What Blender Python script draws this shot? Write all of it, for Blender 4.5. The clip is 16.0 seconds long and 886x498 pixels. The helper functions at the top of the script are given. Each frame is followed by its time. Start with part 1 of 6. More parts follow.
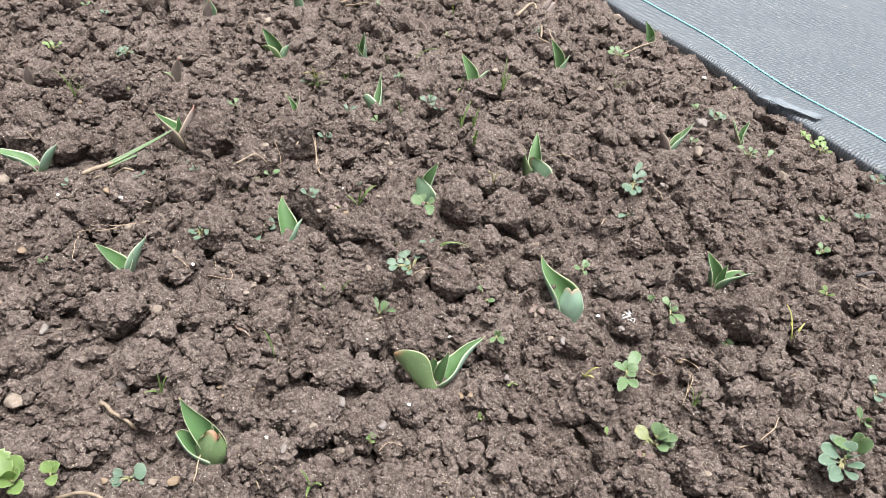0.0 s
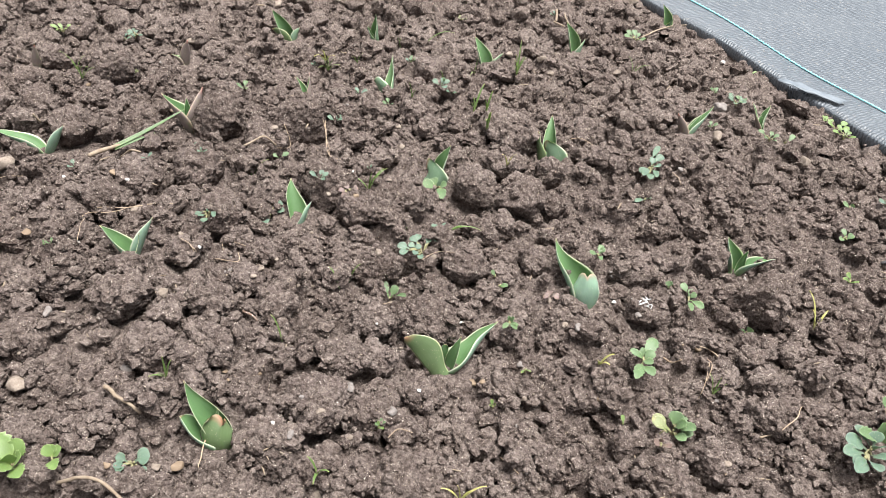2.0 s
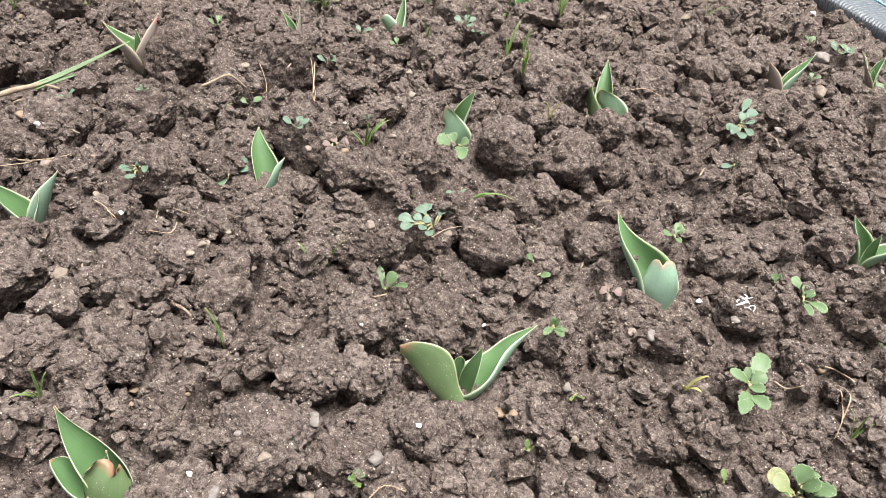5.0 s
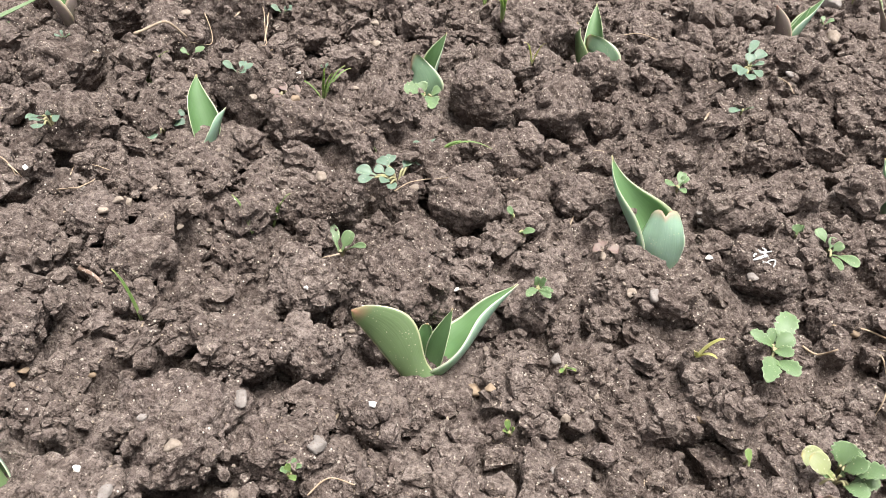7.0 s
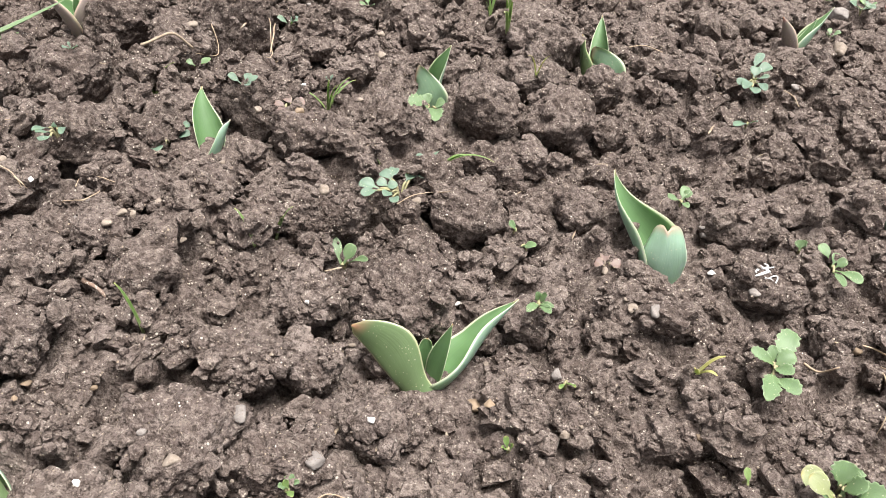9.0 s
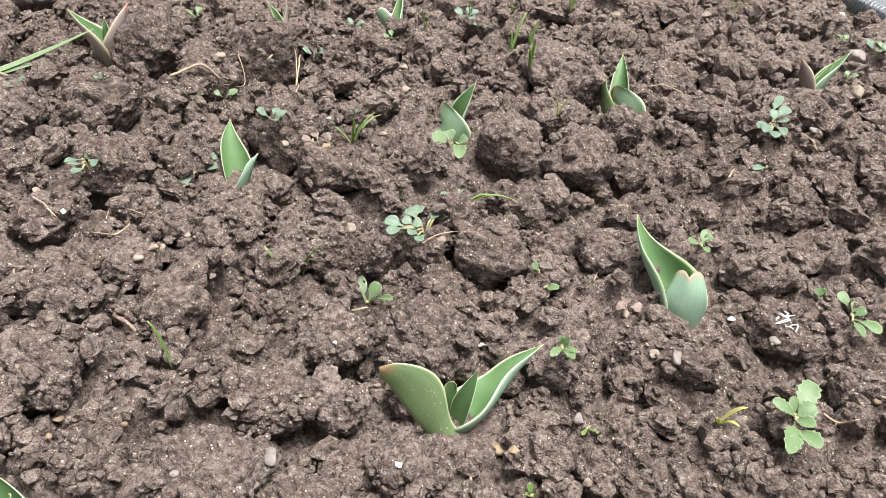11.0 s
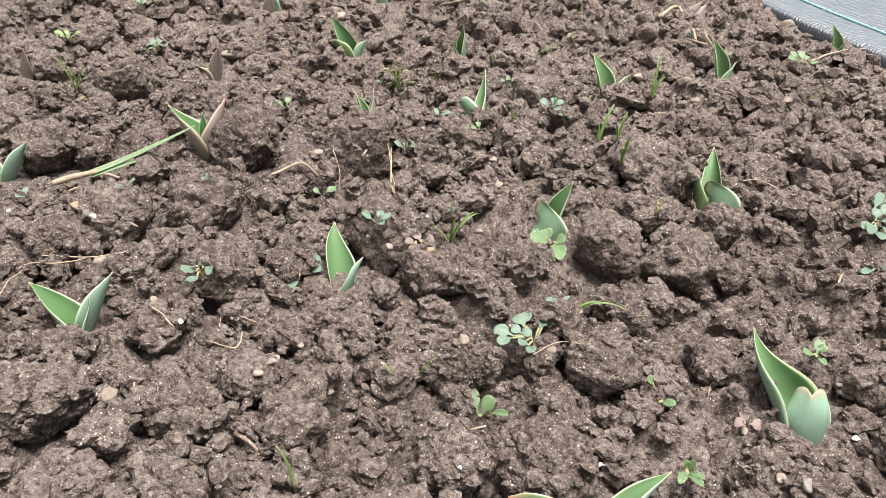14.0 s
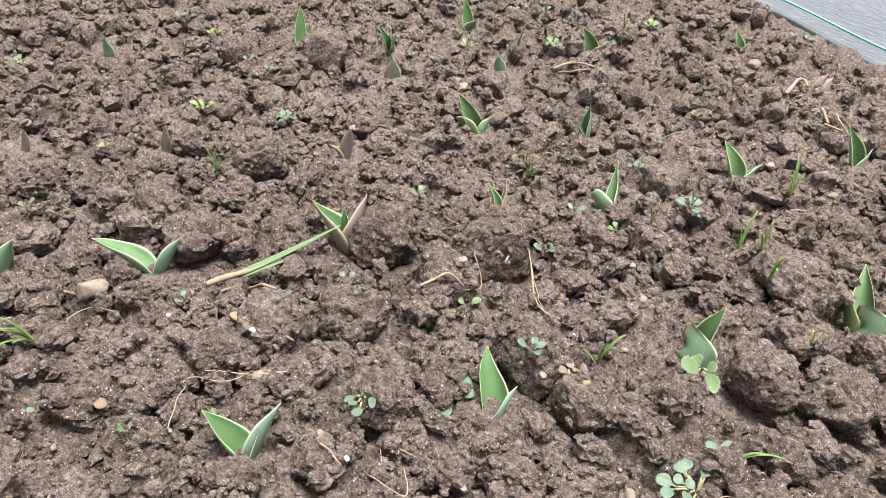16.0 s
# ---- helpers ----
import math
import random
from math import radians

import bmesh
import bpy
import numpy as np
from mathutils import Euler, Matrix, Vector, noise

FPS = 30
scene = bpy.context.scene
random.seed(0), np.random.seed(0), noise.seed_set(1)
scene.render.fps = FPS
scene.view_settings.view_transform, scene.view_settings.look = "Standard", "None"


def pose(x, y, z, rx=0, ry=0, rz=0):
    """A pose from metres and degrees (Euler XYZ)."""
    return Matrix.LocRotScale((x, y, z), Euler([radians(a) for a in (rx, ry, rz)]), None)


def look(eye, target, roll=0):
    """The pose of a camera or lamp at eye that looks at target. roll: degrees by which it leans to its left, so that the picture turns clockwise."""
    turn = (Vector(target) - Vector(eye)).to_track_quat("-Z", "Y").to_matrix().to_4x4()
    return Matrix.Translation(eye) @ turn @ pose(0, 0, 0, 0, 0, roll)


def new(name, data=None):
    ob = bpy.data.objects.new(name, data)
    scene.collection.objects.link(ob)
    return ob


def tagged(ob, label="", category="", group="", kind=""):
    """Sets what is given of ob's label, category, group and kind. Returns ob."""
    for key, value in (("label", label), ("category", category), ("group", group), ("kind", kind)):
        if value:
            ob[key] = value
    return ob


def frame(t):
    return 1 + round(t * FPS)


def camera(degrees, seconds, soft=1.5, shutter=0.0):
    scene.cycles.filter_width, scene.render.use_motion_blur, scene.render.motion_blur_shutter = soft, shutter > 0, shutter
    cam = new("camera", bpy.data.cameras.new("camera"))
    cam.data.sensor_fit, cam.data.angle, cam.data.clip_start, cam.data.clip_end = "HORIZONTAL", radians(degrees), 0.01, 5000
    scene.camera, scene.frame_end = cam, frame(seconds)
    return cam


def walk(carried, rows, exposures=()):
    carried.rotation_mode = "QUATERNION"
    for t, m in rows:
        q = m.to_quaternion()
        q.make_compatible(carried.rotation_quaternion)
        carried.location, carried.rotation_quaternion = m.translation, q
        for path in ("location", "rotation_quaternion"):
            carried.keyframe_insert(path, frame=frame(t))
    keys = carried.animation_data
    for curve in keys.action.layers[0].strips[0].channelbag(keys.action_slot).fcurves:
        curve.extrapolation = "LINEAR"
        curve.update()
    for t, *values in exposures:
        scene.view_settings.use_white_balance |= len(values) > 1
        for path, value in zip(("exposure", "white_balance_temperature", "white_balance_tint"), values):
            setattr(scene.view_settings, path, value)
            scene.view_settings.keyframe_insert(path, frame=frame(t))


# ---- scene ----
cam = camera(58.4, 16.0, 0.8)
PATH = [
    (0, (0.002, 0.153, 0.532), (-0.071, 1.699, -0.735), 9.0),
    (0.5, (0.007, 0.151, 0.53), (-0.073, 1.693, -0.741), 8.8),
    (1, (0.007, 0.152, 0.526), (-0.068, 1.691, -0.749), 8.8),
    (1.5, (0.008, 0.154, 0.522), (-0.081, 1.689, -0.757), 8.2),
    (2, (0.004, 0.162, 0.513), (-0.098, 1.692, -0.77), 8.5),
    (2.5, (0.007, 0.173, 0.493), (-0.109, 1.673, -0.824), 9.0),
    (3, (0.01, 0.193, 0.46), (-0.104, 1.713, -0.834), 9.4),
    (3.2, (0.013, 0.203, 0.455), (-0.113, 1.739, -0.82), 9.3),
    (5.3, (0.002, 0.327, 0.351), (-0.175, 1.848, -0.936), 7.6),
    (5.5, (0.001, 0.334, 0.345), (-0.176, 1.865, -0.93), 7.3),
    (6, (0.01, 0.343, 0.32), (-0.179, 1.883, -0.943), 6.8),
    (6.5, (0.023, 0.353, 0.299), (-0.153, 1.884, -0.976), 6.6),
    (7, (0.022, 0.358, 0.29), (-0.15, 1.892, -0.982), 6.4),
    (7.5, (0.021, 0.36, 0.285), (-0.175, 1.894, -0.985), 6.0),
    (8, (0.022, 0.36, 0.288), (-0.178, 1.889, -0.985), 6.0),
    (8.2, (0.026, 0.362, 0.295), (-0.174, 1.893, -0.977), 6.0),
    (10.5, (0.016, 0.36, 0.296), (-0.18, 1.903, -0.96), 7.1),
    (11, (0.01, 0.364, 0.31), (-0.198, 1.918, -0.932), 7.4),
    (11.5, (0.004, 0.364, 0.319), (-0.202, 1.945, -0.889), 7.7),
    (12, (0.003, 0.365, 0.327), (-0.217, 1.967, -0.851), 7.5),
    (12.5, (-0.004, 0.367, 0.327), (-0.228, 1.983, -0.83), 7.1),
    (13, (-0.015, 0.369, 0.323), (-0.273, 1.984, -0.828), 6.4),
    (13.5, (-0.026, 0.372, 0.329), (-0.304, 1.987, -0.819), 6.2),
    (14, (-0.044, 0.377, 0.333), (-0.356, 1.981, -0.82), 5.9),
    (14.5, (-0.066, 0.382, 0.344), (-0.431, 1.975, -0.808), 5.3),
    (15, (-0.079, 0.386, 0.357), (-0.485, 1.978, -0.785), 4.9),
    (15.5, (-0.1, 0.394, 0.374), (-0.525, 1.961, -0.794), 5.3),
    (16, (-0.126, 0.405, 0.392), (-0.579, 1.972, -0.766), 5.6),
]
EXPOSURES = [(0, 1.27, 6330, 10), (3.2, 1.31, 6400, 10), (7, 1.40, 6500, 10), (16, 1.40, 6500, 10)]
walk(cam, [(t, look(eye, target, roll)) for t, eye, target, roll in PATH], EXPOSURES)

# ---------------------------------------------------------------- light
world = bpy.data.worlds.new("overcast_sky")
scene.world = world
world.use_nodes = True
wn = world.node_tree
sky = wn.nodes.new("ShaderNodeTexSky")
sky.sky_type = 'NISHITA'
sky.sun_disc = False
sky.sun_elevation = radians(58)
sky.sun_rotation = radians(200)
sky.dust_density = 6.0
haze = wn.nodes.new("ShaderNodeMix")
haze.data_type = 'RGBA'
haze.inputs[0].default_value = 0.7
haze.inputs[7].default_value = (9.0, 9.0, 9.2, 1)
wn.links.new(sky.outputs[0], haze.inputs[6])
wn.links.new(haze.outputs[2], wn.nodes["Background"].inputs[0])
wn.nodes["Background"].inputs[1].default_value = 0.045
sun_data = bpy.data.lights.new("sun", 'SUN')
sun_data.energy = 4.6
sun_data.angle = radians(38)
sun_data.color = (1.0, 0.965, 0.92)
sun_ob = new("sun", sun_data)
sun_ob.matrix_world = look((0.5, 0.75, 3.2), (0.0, 0.6, 0.0))


# ---------------------------------------------------------------- materials
class Nodes:
    """A small helper round one node material."""

    def __init__(self, name):
        self.mat = bpy.data.materials.new(name)
        self.mat.use_nodes = True
        self.tree = self.mat.node_tree
        self.bsdf = self.tree.nodes["Principled BSDF"]

    def add(self, kind, **inputs):
        n = self.tree.nodes.new(kind)
        for k, v in inputs.items():
            n.inputs[k.replace("_", " ")].default_value = v
        return n

    def link(self, a, b):
        self.tree.links.new(a, b)

    def place(self):
        return self.add("ShaderNodeNewGeometry").outputs["Position"]

    def noise(self, at, scale, detail=3.0, rough=0.55):
        n = self.add("ShaderNodeTexNoise", Scale=scale, Detail=detail, Roughness=rough)
        self.link(at, n.inputs["Vector"])
        return n.outputs["Fac"]

    def cells(self, at, scale, feature='F1', out="Distance"):
        n = self.add("ShaderNodeTexVoronoi", Scale=scale)
        n.feature = feature
        self.link(at, n.inputs["Vector"])
        return n.outputs[out]

    def ramp(self, fac, *stops):
        n = self.add("ShaderNodeValToRGB")
        e = n.color_ramp.elements
        while len(e) < len(stops):
            e.new(0.5)
        for el, (p, c) in zip(e, stops):
            el.position = p
            el.color = (c, c, c, 1) if isinstance(c, (int, float)) else (*c, 1)
        self.link(fac, n.inputs[0])
        return n.outputs[0]

    def mix(self, fac, a, b, blend='MIX'):
        n = self.add("ShaderNodeMix")
        n.data_type, n.blend_type = 'RGBA', blend
        for sock, v in ((n.inputs[0], fac), (n.inputs[6], a), (n.inputs[7], b)):
            if isinstance(v, bpy.types.NodeSocket):
                self.link(v, sock)
            elif isinstance(v, (int, float)):
                sock.default_value = v
            else:
                sock.default_value = (*v, 1)
        return n.outputs[2]

    def sums(self, a, ka, b, kb):
        m1 = self.add("ShaderNodeMath"); m1.operation = 'MULTIPLY'; m1.inputs[1].default_value = ka
        m2 = self.add("ShaderNodeMath"); m2.operation = 'MULTIPLY_ADD'; m2.inputs[1].default_value = kb
        self.link(a, m1.inputs[0]); self.link(b, m2.inputs[0]); self.link(m1.outputs[0], m2.inputs[2])
        return m2.outputs[0]

    def bump(self, height, dist, strength=1.0):
        n = self.add("ShaderNodeBump", Strength=strength, Distance=dist)
        self.link(height, n.inputs["Height"])
        self.link(n.outputs[0], self.bsdf.inputs["Normal"])

    def set(self, colour=None, rough=None, **extra):
        for key, v in (("Base Color", colour), ("Roughness", rough), *((k.replace("_", " "), v) for k, v in extra.items())):
            if v is None:
                continue
            if isinstance(v, bpy.types.NodeSocket):
                self.link(v, self.bsdf.inputs[key])
            else:
                self.bsdf.inputs[key].default_value = (*v, 1) if isinstance(v, tuple) and "Color" in key else v
        return self.mat


def soil_material():
    n = Nodes("garden_soil")
    at = n.place()
    # crumbs are cells with wandering borders
    stir = n.add("ShaderNodeTexNoise", Scale=150.0, Detail=2.0)
    n.link(at, stir.inputs["Vector"])
    shift = n.add("ShaderNodeVectorMath")
    shift.operation = 'MULTIPLY_ADD'
    shift.inputs[1].default_value = (0.0045, 0.0045, 0.0045)
    n.link(stir.outputs["Color"], shift.inputs[0])
    n.link(at, shift.inputs[2])
    bent_at = shift.outputs[0]
    wide, mid, fine, grit = n.noise(at, 11, 3), n.noise(at, 60, 4, 0.65), n.noise(at, 300, 4, 0.75), n.noise(at, 1300, 3, 0.7)
    tone = n.ramp(n.sums(wide, 0.5, mid, 0.5), (0.34, (0.080, 0.060, 0.053)), (0.50, (0.141, 0.110, 0.099)), (0.66, (0.224, 0.182, 0.166)))
    # every clod and crumb has dried to its own tone
    own = n.sums(n.add("ShaderNodeObjectInfo").outputs["Random"], 0.5, n.add("ShaderNodeNewGeometry").outputs["Random Per Island"], 0.5)
    tone = n.mix(n.ramp(own, (0.15, 0.32), (0.5, 0.0)), tone, (0.088, 0.066, 0.056))
    tone = n.mix(n.ramp(own, (0.5, 0.0), (0.9, 0.35)), tone, (0.25, 0.205, 0.178))
    crumb = n.cells(bent_at, 240, out="Color")
    tone = n.mix(n.ramp(crumb, (0.15, 0.38), (0.5, 0.0)), tone, (0.078, 0.058, 0.047))
    tone = n.mix(n.ramp(crumb, (0.55, 0.0), (0.9, 0.34)), tone, (0.26, 0.213, 0.183))
    # pore shade painted where fine and grit dip; pale specks where fine rises
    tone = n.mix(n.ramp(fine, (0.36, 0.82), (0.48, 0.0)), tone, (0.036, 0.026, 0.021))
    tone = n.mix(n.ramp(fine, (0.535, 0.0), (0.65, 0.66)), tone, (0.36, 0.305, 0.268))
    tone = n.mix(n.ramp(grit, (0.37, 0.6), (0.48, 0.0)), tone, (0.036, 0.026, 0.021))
    # sand grains and bits of lime
    tint = n.ramp(n.cells(at, 330, out="Color"), (0.35, (0.34, 0.275, 0.21)), (0.9, (0.68, 0.63, 0.56)))
    small = n.mix(n.ramp(n.noise(at, 95, 2), (0.44, 0.0), (0.59, 0.95)), (0, 0, 0), n.ramp(n.cells(at, 420), (0.14, 1.0), (0.23, 0.0)))
    large = n.mix(n.ramp(n.noise(at, 55, 2), (0.45, 0.0), (0.58, 1.0)), (0, 0, 0), n.ramp(n.cells(at, 190), (0.10, 1.0), (0.15, 0.0)))
    grain = n.mix(1.0, small, large, 'ADD')
    tone = n.mix(grain, tone, tint)
    domes = n.sums(n.cells(bent_at, 240), -0.85, n.cells(bent_at, 640), -0.42)
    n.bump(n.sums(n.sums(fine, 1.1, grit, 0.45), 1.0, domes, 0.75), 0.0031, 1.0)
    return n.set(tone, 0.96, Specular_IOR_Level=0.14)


def leaf_material(name, inner, edge, tip, base_tone, dusty, tip_at=0.9):
    """UV runs across (u) and along (v) the leaf."""
    n = Nodes(name)
    uv = n.add("ShaderNodeTexCoord").outputs["UV"]
    sep = n.add("ShaderNodeSeparateXYZ")
    n.link(uv, sep.inputs[0])
    at = n.place()
    stretch = n.add("ShaderNodeMapping")
    stretch.inputs["Scale"].default_value = (46, 2.0, 1)
    n.link(uv, stretch.inputs[0])
    veins = n.noise(stretch.outputs[0], 1.0, 3)
    tone = n.mix(n.ramp(veins, (0.35, 0.0), (0.7, 0.45)), inner, tuple(min(1, c * 1.25 + 0.01) for c in inner))
    tone = n.mix(n.ramp(n.noise(at, 70, 3), (0.35, 0.0), (0.7, 0.5)), tone, tuple(c * 0.72 for c in inner))
    tone = n.mix(n.ramp(sep.outputs[1], (0.0, 0.8), (0.3, 0.0)), tone, base_tone)
    rim = n.add("ShaderNodeMath"); rim.operation = 'PINGPONG'; rim.inputs[1].default_value = 0.5
    n.link(sep.outputs[0], rim.inputs[0])
    point = n.mix(n.ramp(rim.outputs[0], (0.20, 0.55), (0.47, 1.0)), (0, 0, 0), n.ramp(sep.outputs[1], (tip_at, 0.0), (1.0, 0.85)))
    tone = n.mix(point, tone, tip)
    tone = n.mix(n.ramp(rim.outputs[0], (0.026, 0.9), (0.054, 0.0)), tone, edge)
    if dusty:
        dust = n.mix(n.ramp(n.noise(at, 150, 2), (0.50, 0.0), (0.66, 0.9)), (0, 0, 0), n.ramp(n.cells(at, 620), (0.12, 1.0), (0.26, 0.0)))
        tone = n.mix(dust, tone, (0.42, 0.38, 0.28))
    n.bump(n.sums(veins, 0.7, n.noise(at, 500, 2), 0.3), 0.0003, 0.6)
    return n.set(tone, 0.48, Specular_IOR_Level=0.42, Subsurface_Weight=0.12, Subsurface_Radius=(0.004, 0.006, 0.002), Subsurface_Scale=0.4)


def plain_material(name, low, high, scale, rough=0.8, relief=0.001, speck=None):
    n = Nodes(name)
    at = n.place()
    a = n.noise(at, scale, 4, 0.6)
    tone = n.mix(n.ramp(a, (0.32, 0.0), (0.68, 1.0)), low, high)
    rnd = n.add("ShaderNodeObjectInfo").outputs["Random"]
    tone = n.mix(n.ramp(rnd, (0.0, 0.0), (1.0, 0.35)), tone, tuple(c * 0.6 for c in low))
    if speck:
        tone = n.mix(n.ramp(n.noise(at, scale * 5, 2), (0.6, 0.0), (0.68, 1.0)), tone, speck)
    n.bump(n.sums(a, 0.4, n.noise(at, scale * 6, 3), 0.6), relief, 0.8)
    return n.set(tone, rough, Specular_IOR_Level=0.3)


def fabric_material():
    n = Nodes("woven_ground_cover")
    uv = n.add("ShaderNodeTexCoord").outputs["UV"]
    at = n.place()
    ribs = n.add("ShaderNodeTexWave", Scale=64.0, Distortion=7.0, Detail=2.0)
    ribs.bands_direction = 'Y'
    n.link(uv, ribs.inputs["Vector"])
    cross = n.add("ShaderNodeTexWave", Scale=26.0, Distortion=1.0)
    cross.bands_direction = 'X'
    n.link(uv, cross.inputs["Vector"])
    weave = n.sums(ribs.outputs["Fac"], 0.65, cross.outputs["Fac"], 0.35)
    tone = n.mix(n.mix(n.ramp(n.noise(at, 9, 3), (0.35, 0.25), (0.65, 0.9)), (0.5, 0.5, 0.5), weave), (0.035, 0.041, 0.049), (0.125, 0.146, 0.168))
    dust = n.ramp(n.noise(at, 6, 5, 0.65), (0.38, 0.0), (0.66, 0.55))
    tone = n.mix(dust, tone, (0.115, 0.128, 0.142))
    tone = n.mix(n.ramp(n.noise(at, 160, 3), (0.62, 0.0), (0.72, 0.6)), tone, (0.25, 0.23, 0.20))
    n.bump(n.sums(weave, 0.8, n.noise(at, 500, 2), 0.4), 0.0017, 1.0)
    return n.set(tone, 0.46, Specular_IOR_Level=0.5)


SOIL = soil_material()
LEAF_IN = leaf_material("tulip_leaf_inside", (0.088, 0.168, 0.066), (0.44, 0.48, 0.33), (0.30, 0.12, 0.07), (0.13, 0.24, 0.10), False, 0.93)
LEAF_OUT = leaf_material("tulip_leaf_outside", (0.140, 0.222, 0.138), (0.46, 0.50, 0.36), (0.34, 0.13, 0.10), (0.12, 0.20, 0.07), True, 0.90)
GLAUCOUS = leaf_material("waxy_leaf_outside", (0.165, 0.255, 0.185), (0.40, 0.44, 0.34), (0.30, 0.15, 0.10), (0.13, 0.22, 0.09), True, 0.89)
OLIVE_OUT = leaf_material("olive_leaf_outside", (0.100, 0.150, 0.066), (0.32, 0.33, 0.20), (0.34, 0.14, 0.10), (0.10, 0.17, 0.07), True, 0.90)
PURPLE_OUT = leaf_material("purple_leaf_outside", (0.185, 0.150, 0.134), (0.36, 0.27, 0.22), (0.42, 0.12, 0.09), (0.16, 0.19, 0.12), True, 0.84)
WEED = leaf_material("weed_leaf", (0.092, 0.146, 0.066), (0.16, 0.225, 0.12), (0.14, 0.20, 0.09), (0.12, 0.17, 0.07), True)
WEED_BLUE = leaf_material("grey_green_weed_leaf", (0.088, 0.138, 0.096), (0.13, 0.18, 0.13), (0.105, 0.155, 0.11), (0.14, 0.16, 0.10), True)
WEED_BRIGHT = leaf_material("bright_weed_leaf", (0.120, 0.185, 0.056), (0.22, 0.29, 0.12), (0.20, 0.28, 0.08), (0.19, 0.25, 0.08), False)
WEED_YELLOW = leaf_material("yellowed_weed_leaf", (0.155, 0.175, 0.078), (0.23, 0.245, 0.125), (0.31, 0.26, 0.10), (0.22, 0.26, 0.10), True)
WEED_RED = leaf_material("reddish_weed_leaf", (0.13, 0.090, 0.078), (0.20, 0.145, 0.125), (0.19, 0.10, 0.085), (0.16, 0.13, 0.09), True)
GRASS = leaf_material("grass_blade", (0.095, 0.160, 0.042), (0.20, 0.27, 0.10), (0.28, 0.25, 0.09), (0.20, 0.24, 0.10), False, 0.8)
GRASS_YELLOW = leaf_material("yellow_grass_blade", (0.34, 0.33, 0.11), (0.42, 0.41, 0.16), (0.40, 0.32, 0.10), (0.44, 0.43, 0.30), False, 0.8)
STEM = plain_material("weed_stem", (0.22, 0.22, 0.11), (0.30, 0.26, 0.16), 120, 0.7, 0.0003)
STONE_PALE = plain_material("cream_stone", (0.165, 0.132, 0.105), (0.30, 0.252, 0.210), 260, 0.85, 0.0010, (0.16, 0.12, 0.095))
STONE_GREY = plain_material("grey_stone", (0.15, 0.132, 0.122), (0.27, 0.245, 0.228), 260, 0.85, 0.0010, (0.14, 0.108, 0.09))
STONE_WHITE = plain_material("white_stone", (0.50, 0.48, 0.45), (0.74, 0.72, 0.69), 120, 0.6, 0.0008)
STONE_TAN = plain_material("tan_stone", (0.165, 0.118, 0.080), (0.28, 0.21, 0.145), 110, 0.7, 0.001)
STRAW = plain_material("dry_straw", (0.20, 0.15, 0.105), (0.34, 0.28, 0.21), 160, 0.7, 0.0006, (0.22, 0.15, 0.10))
BARK = plain_material("stick_bark", (0.13, 0.075, 0.052), (0.36, 0.28, 0.23), 150, 0.8, 0.0012, (0.50, 0.44, 0.38))
DARK_BARK = plain_material("dark_stick", (0.030, 0.028, 0.032), (0.08, 0.075, 0.075), 120, 0.7, 0.001)
ROOT = plain_material("root_fibre", (0.30, 0.22, 0.15), (0.47, 0.37, 0.27), 200, 0.7, 0.0003)
WEB = plain_material("white_fibre", (0.36, 0.37, 0.37), (0.55, 0.56, 0.56), 200, 0.8, 0.0002)
FABRIC = fabric_material()
STRIPE = plain_material("turquoise_thread", (0.22, 0.60, 0.64), (0.38, 0.74, 0.77), 260, 0.6, 0.0004)
PLASTIC = plain_material("pale_plastic_film", (0.11, 0.13, 0.15), (0.19, 0.215, 0.24), 60, 0.45, 0.0004)


# ---------------------------------------------------------------- shape of the bed
# >>> relief
def lattice(i, j, k):
    """Repeatable random numbers from 0 to 1 for whole-number cells."""
    h = (i.astype(np.int64) * 374761393 + j.astype(np.int64) * 668265263 + k * 2147483647 + 1442695) & 0xFFFFFFFF
    h = ((h ^ (h >> 13)) * 1274126177) & 0xFFFFFFFF
    h = ((h ^ (h >> 16)) * 1597334677) & 0xFFFFFFFF
    return ((h ^ (h >> 15)) & 0xFFFFFF) / float(0xFFFFFF)


def soft_noise(x, y, k):
    i, j = np.floor(x), np.floor(y)
    u, v = x - i, y - j
    u, v = u * u * (3 - 2 * u), v * v * (3 - 2 * v)
    a, b = lattice(i, j, k), lattice(i + 1, j, k)
    c, d = lattice(i, j + 1, k), lattice(i + 1, j + 1, k)
    return (a * (1 - u) + b * u) * (1 - v) + (c * (1 - u) + d * u) * v - 0.5


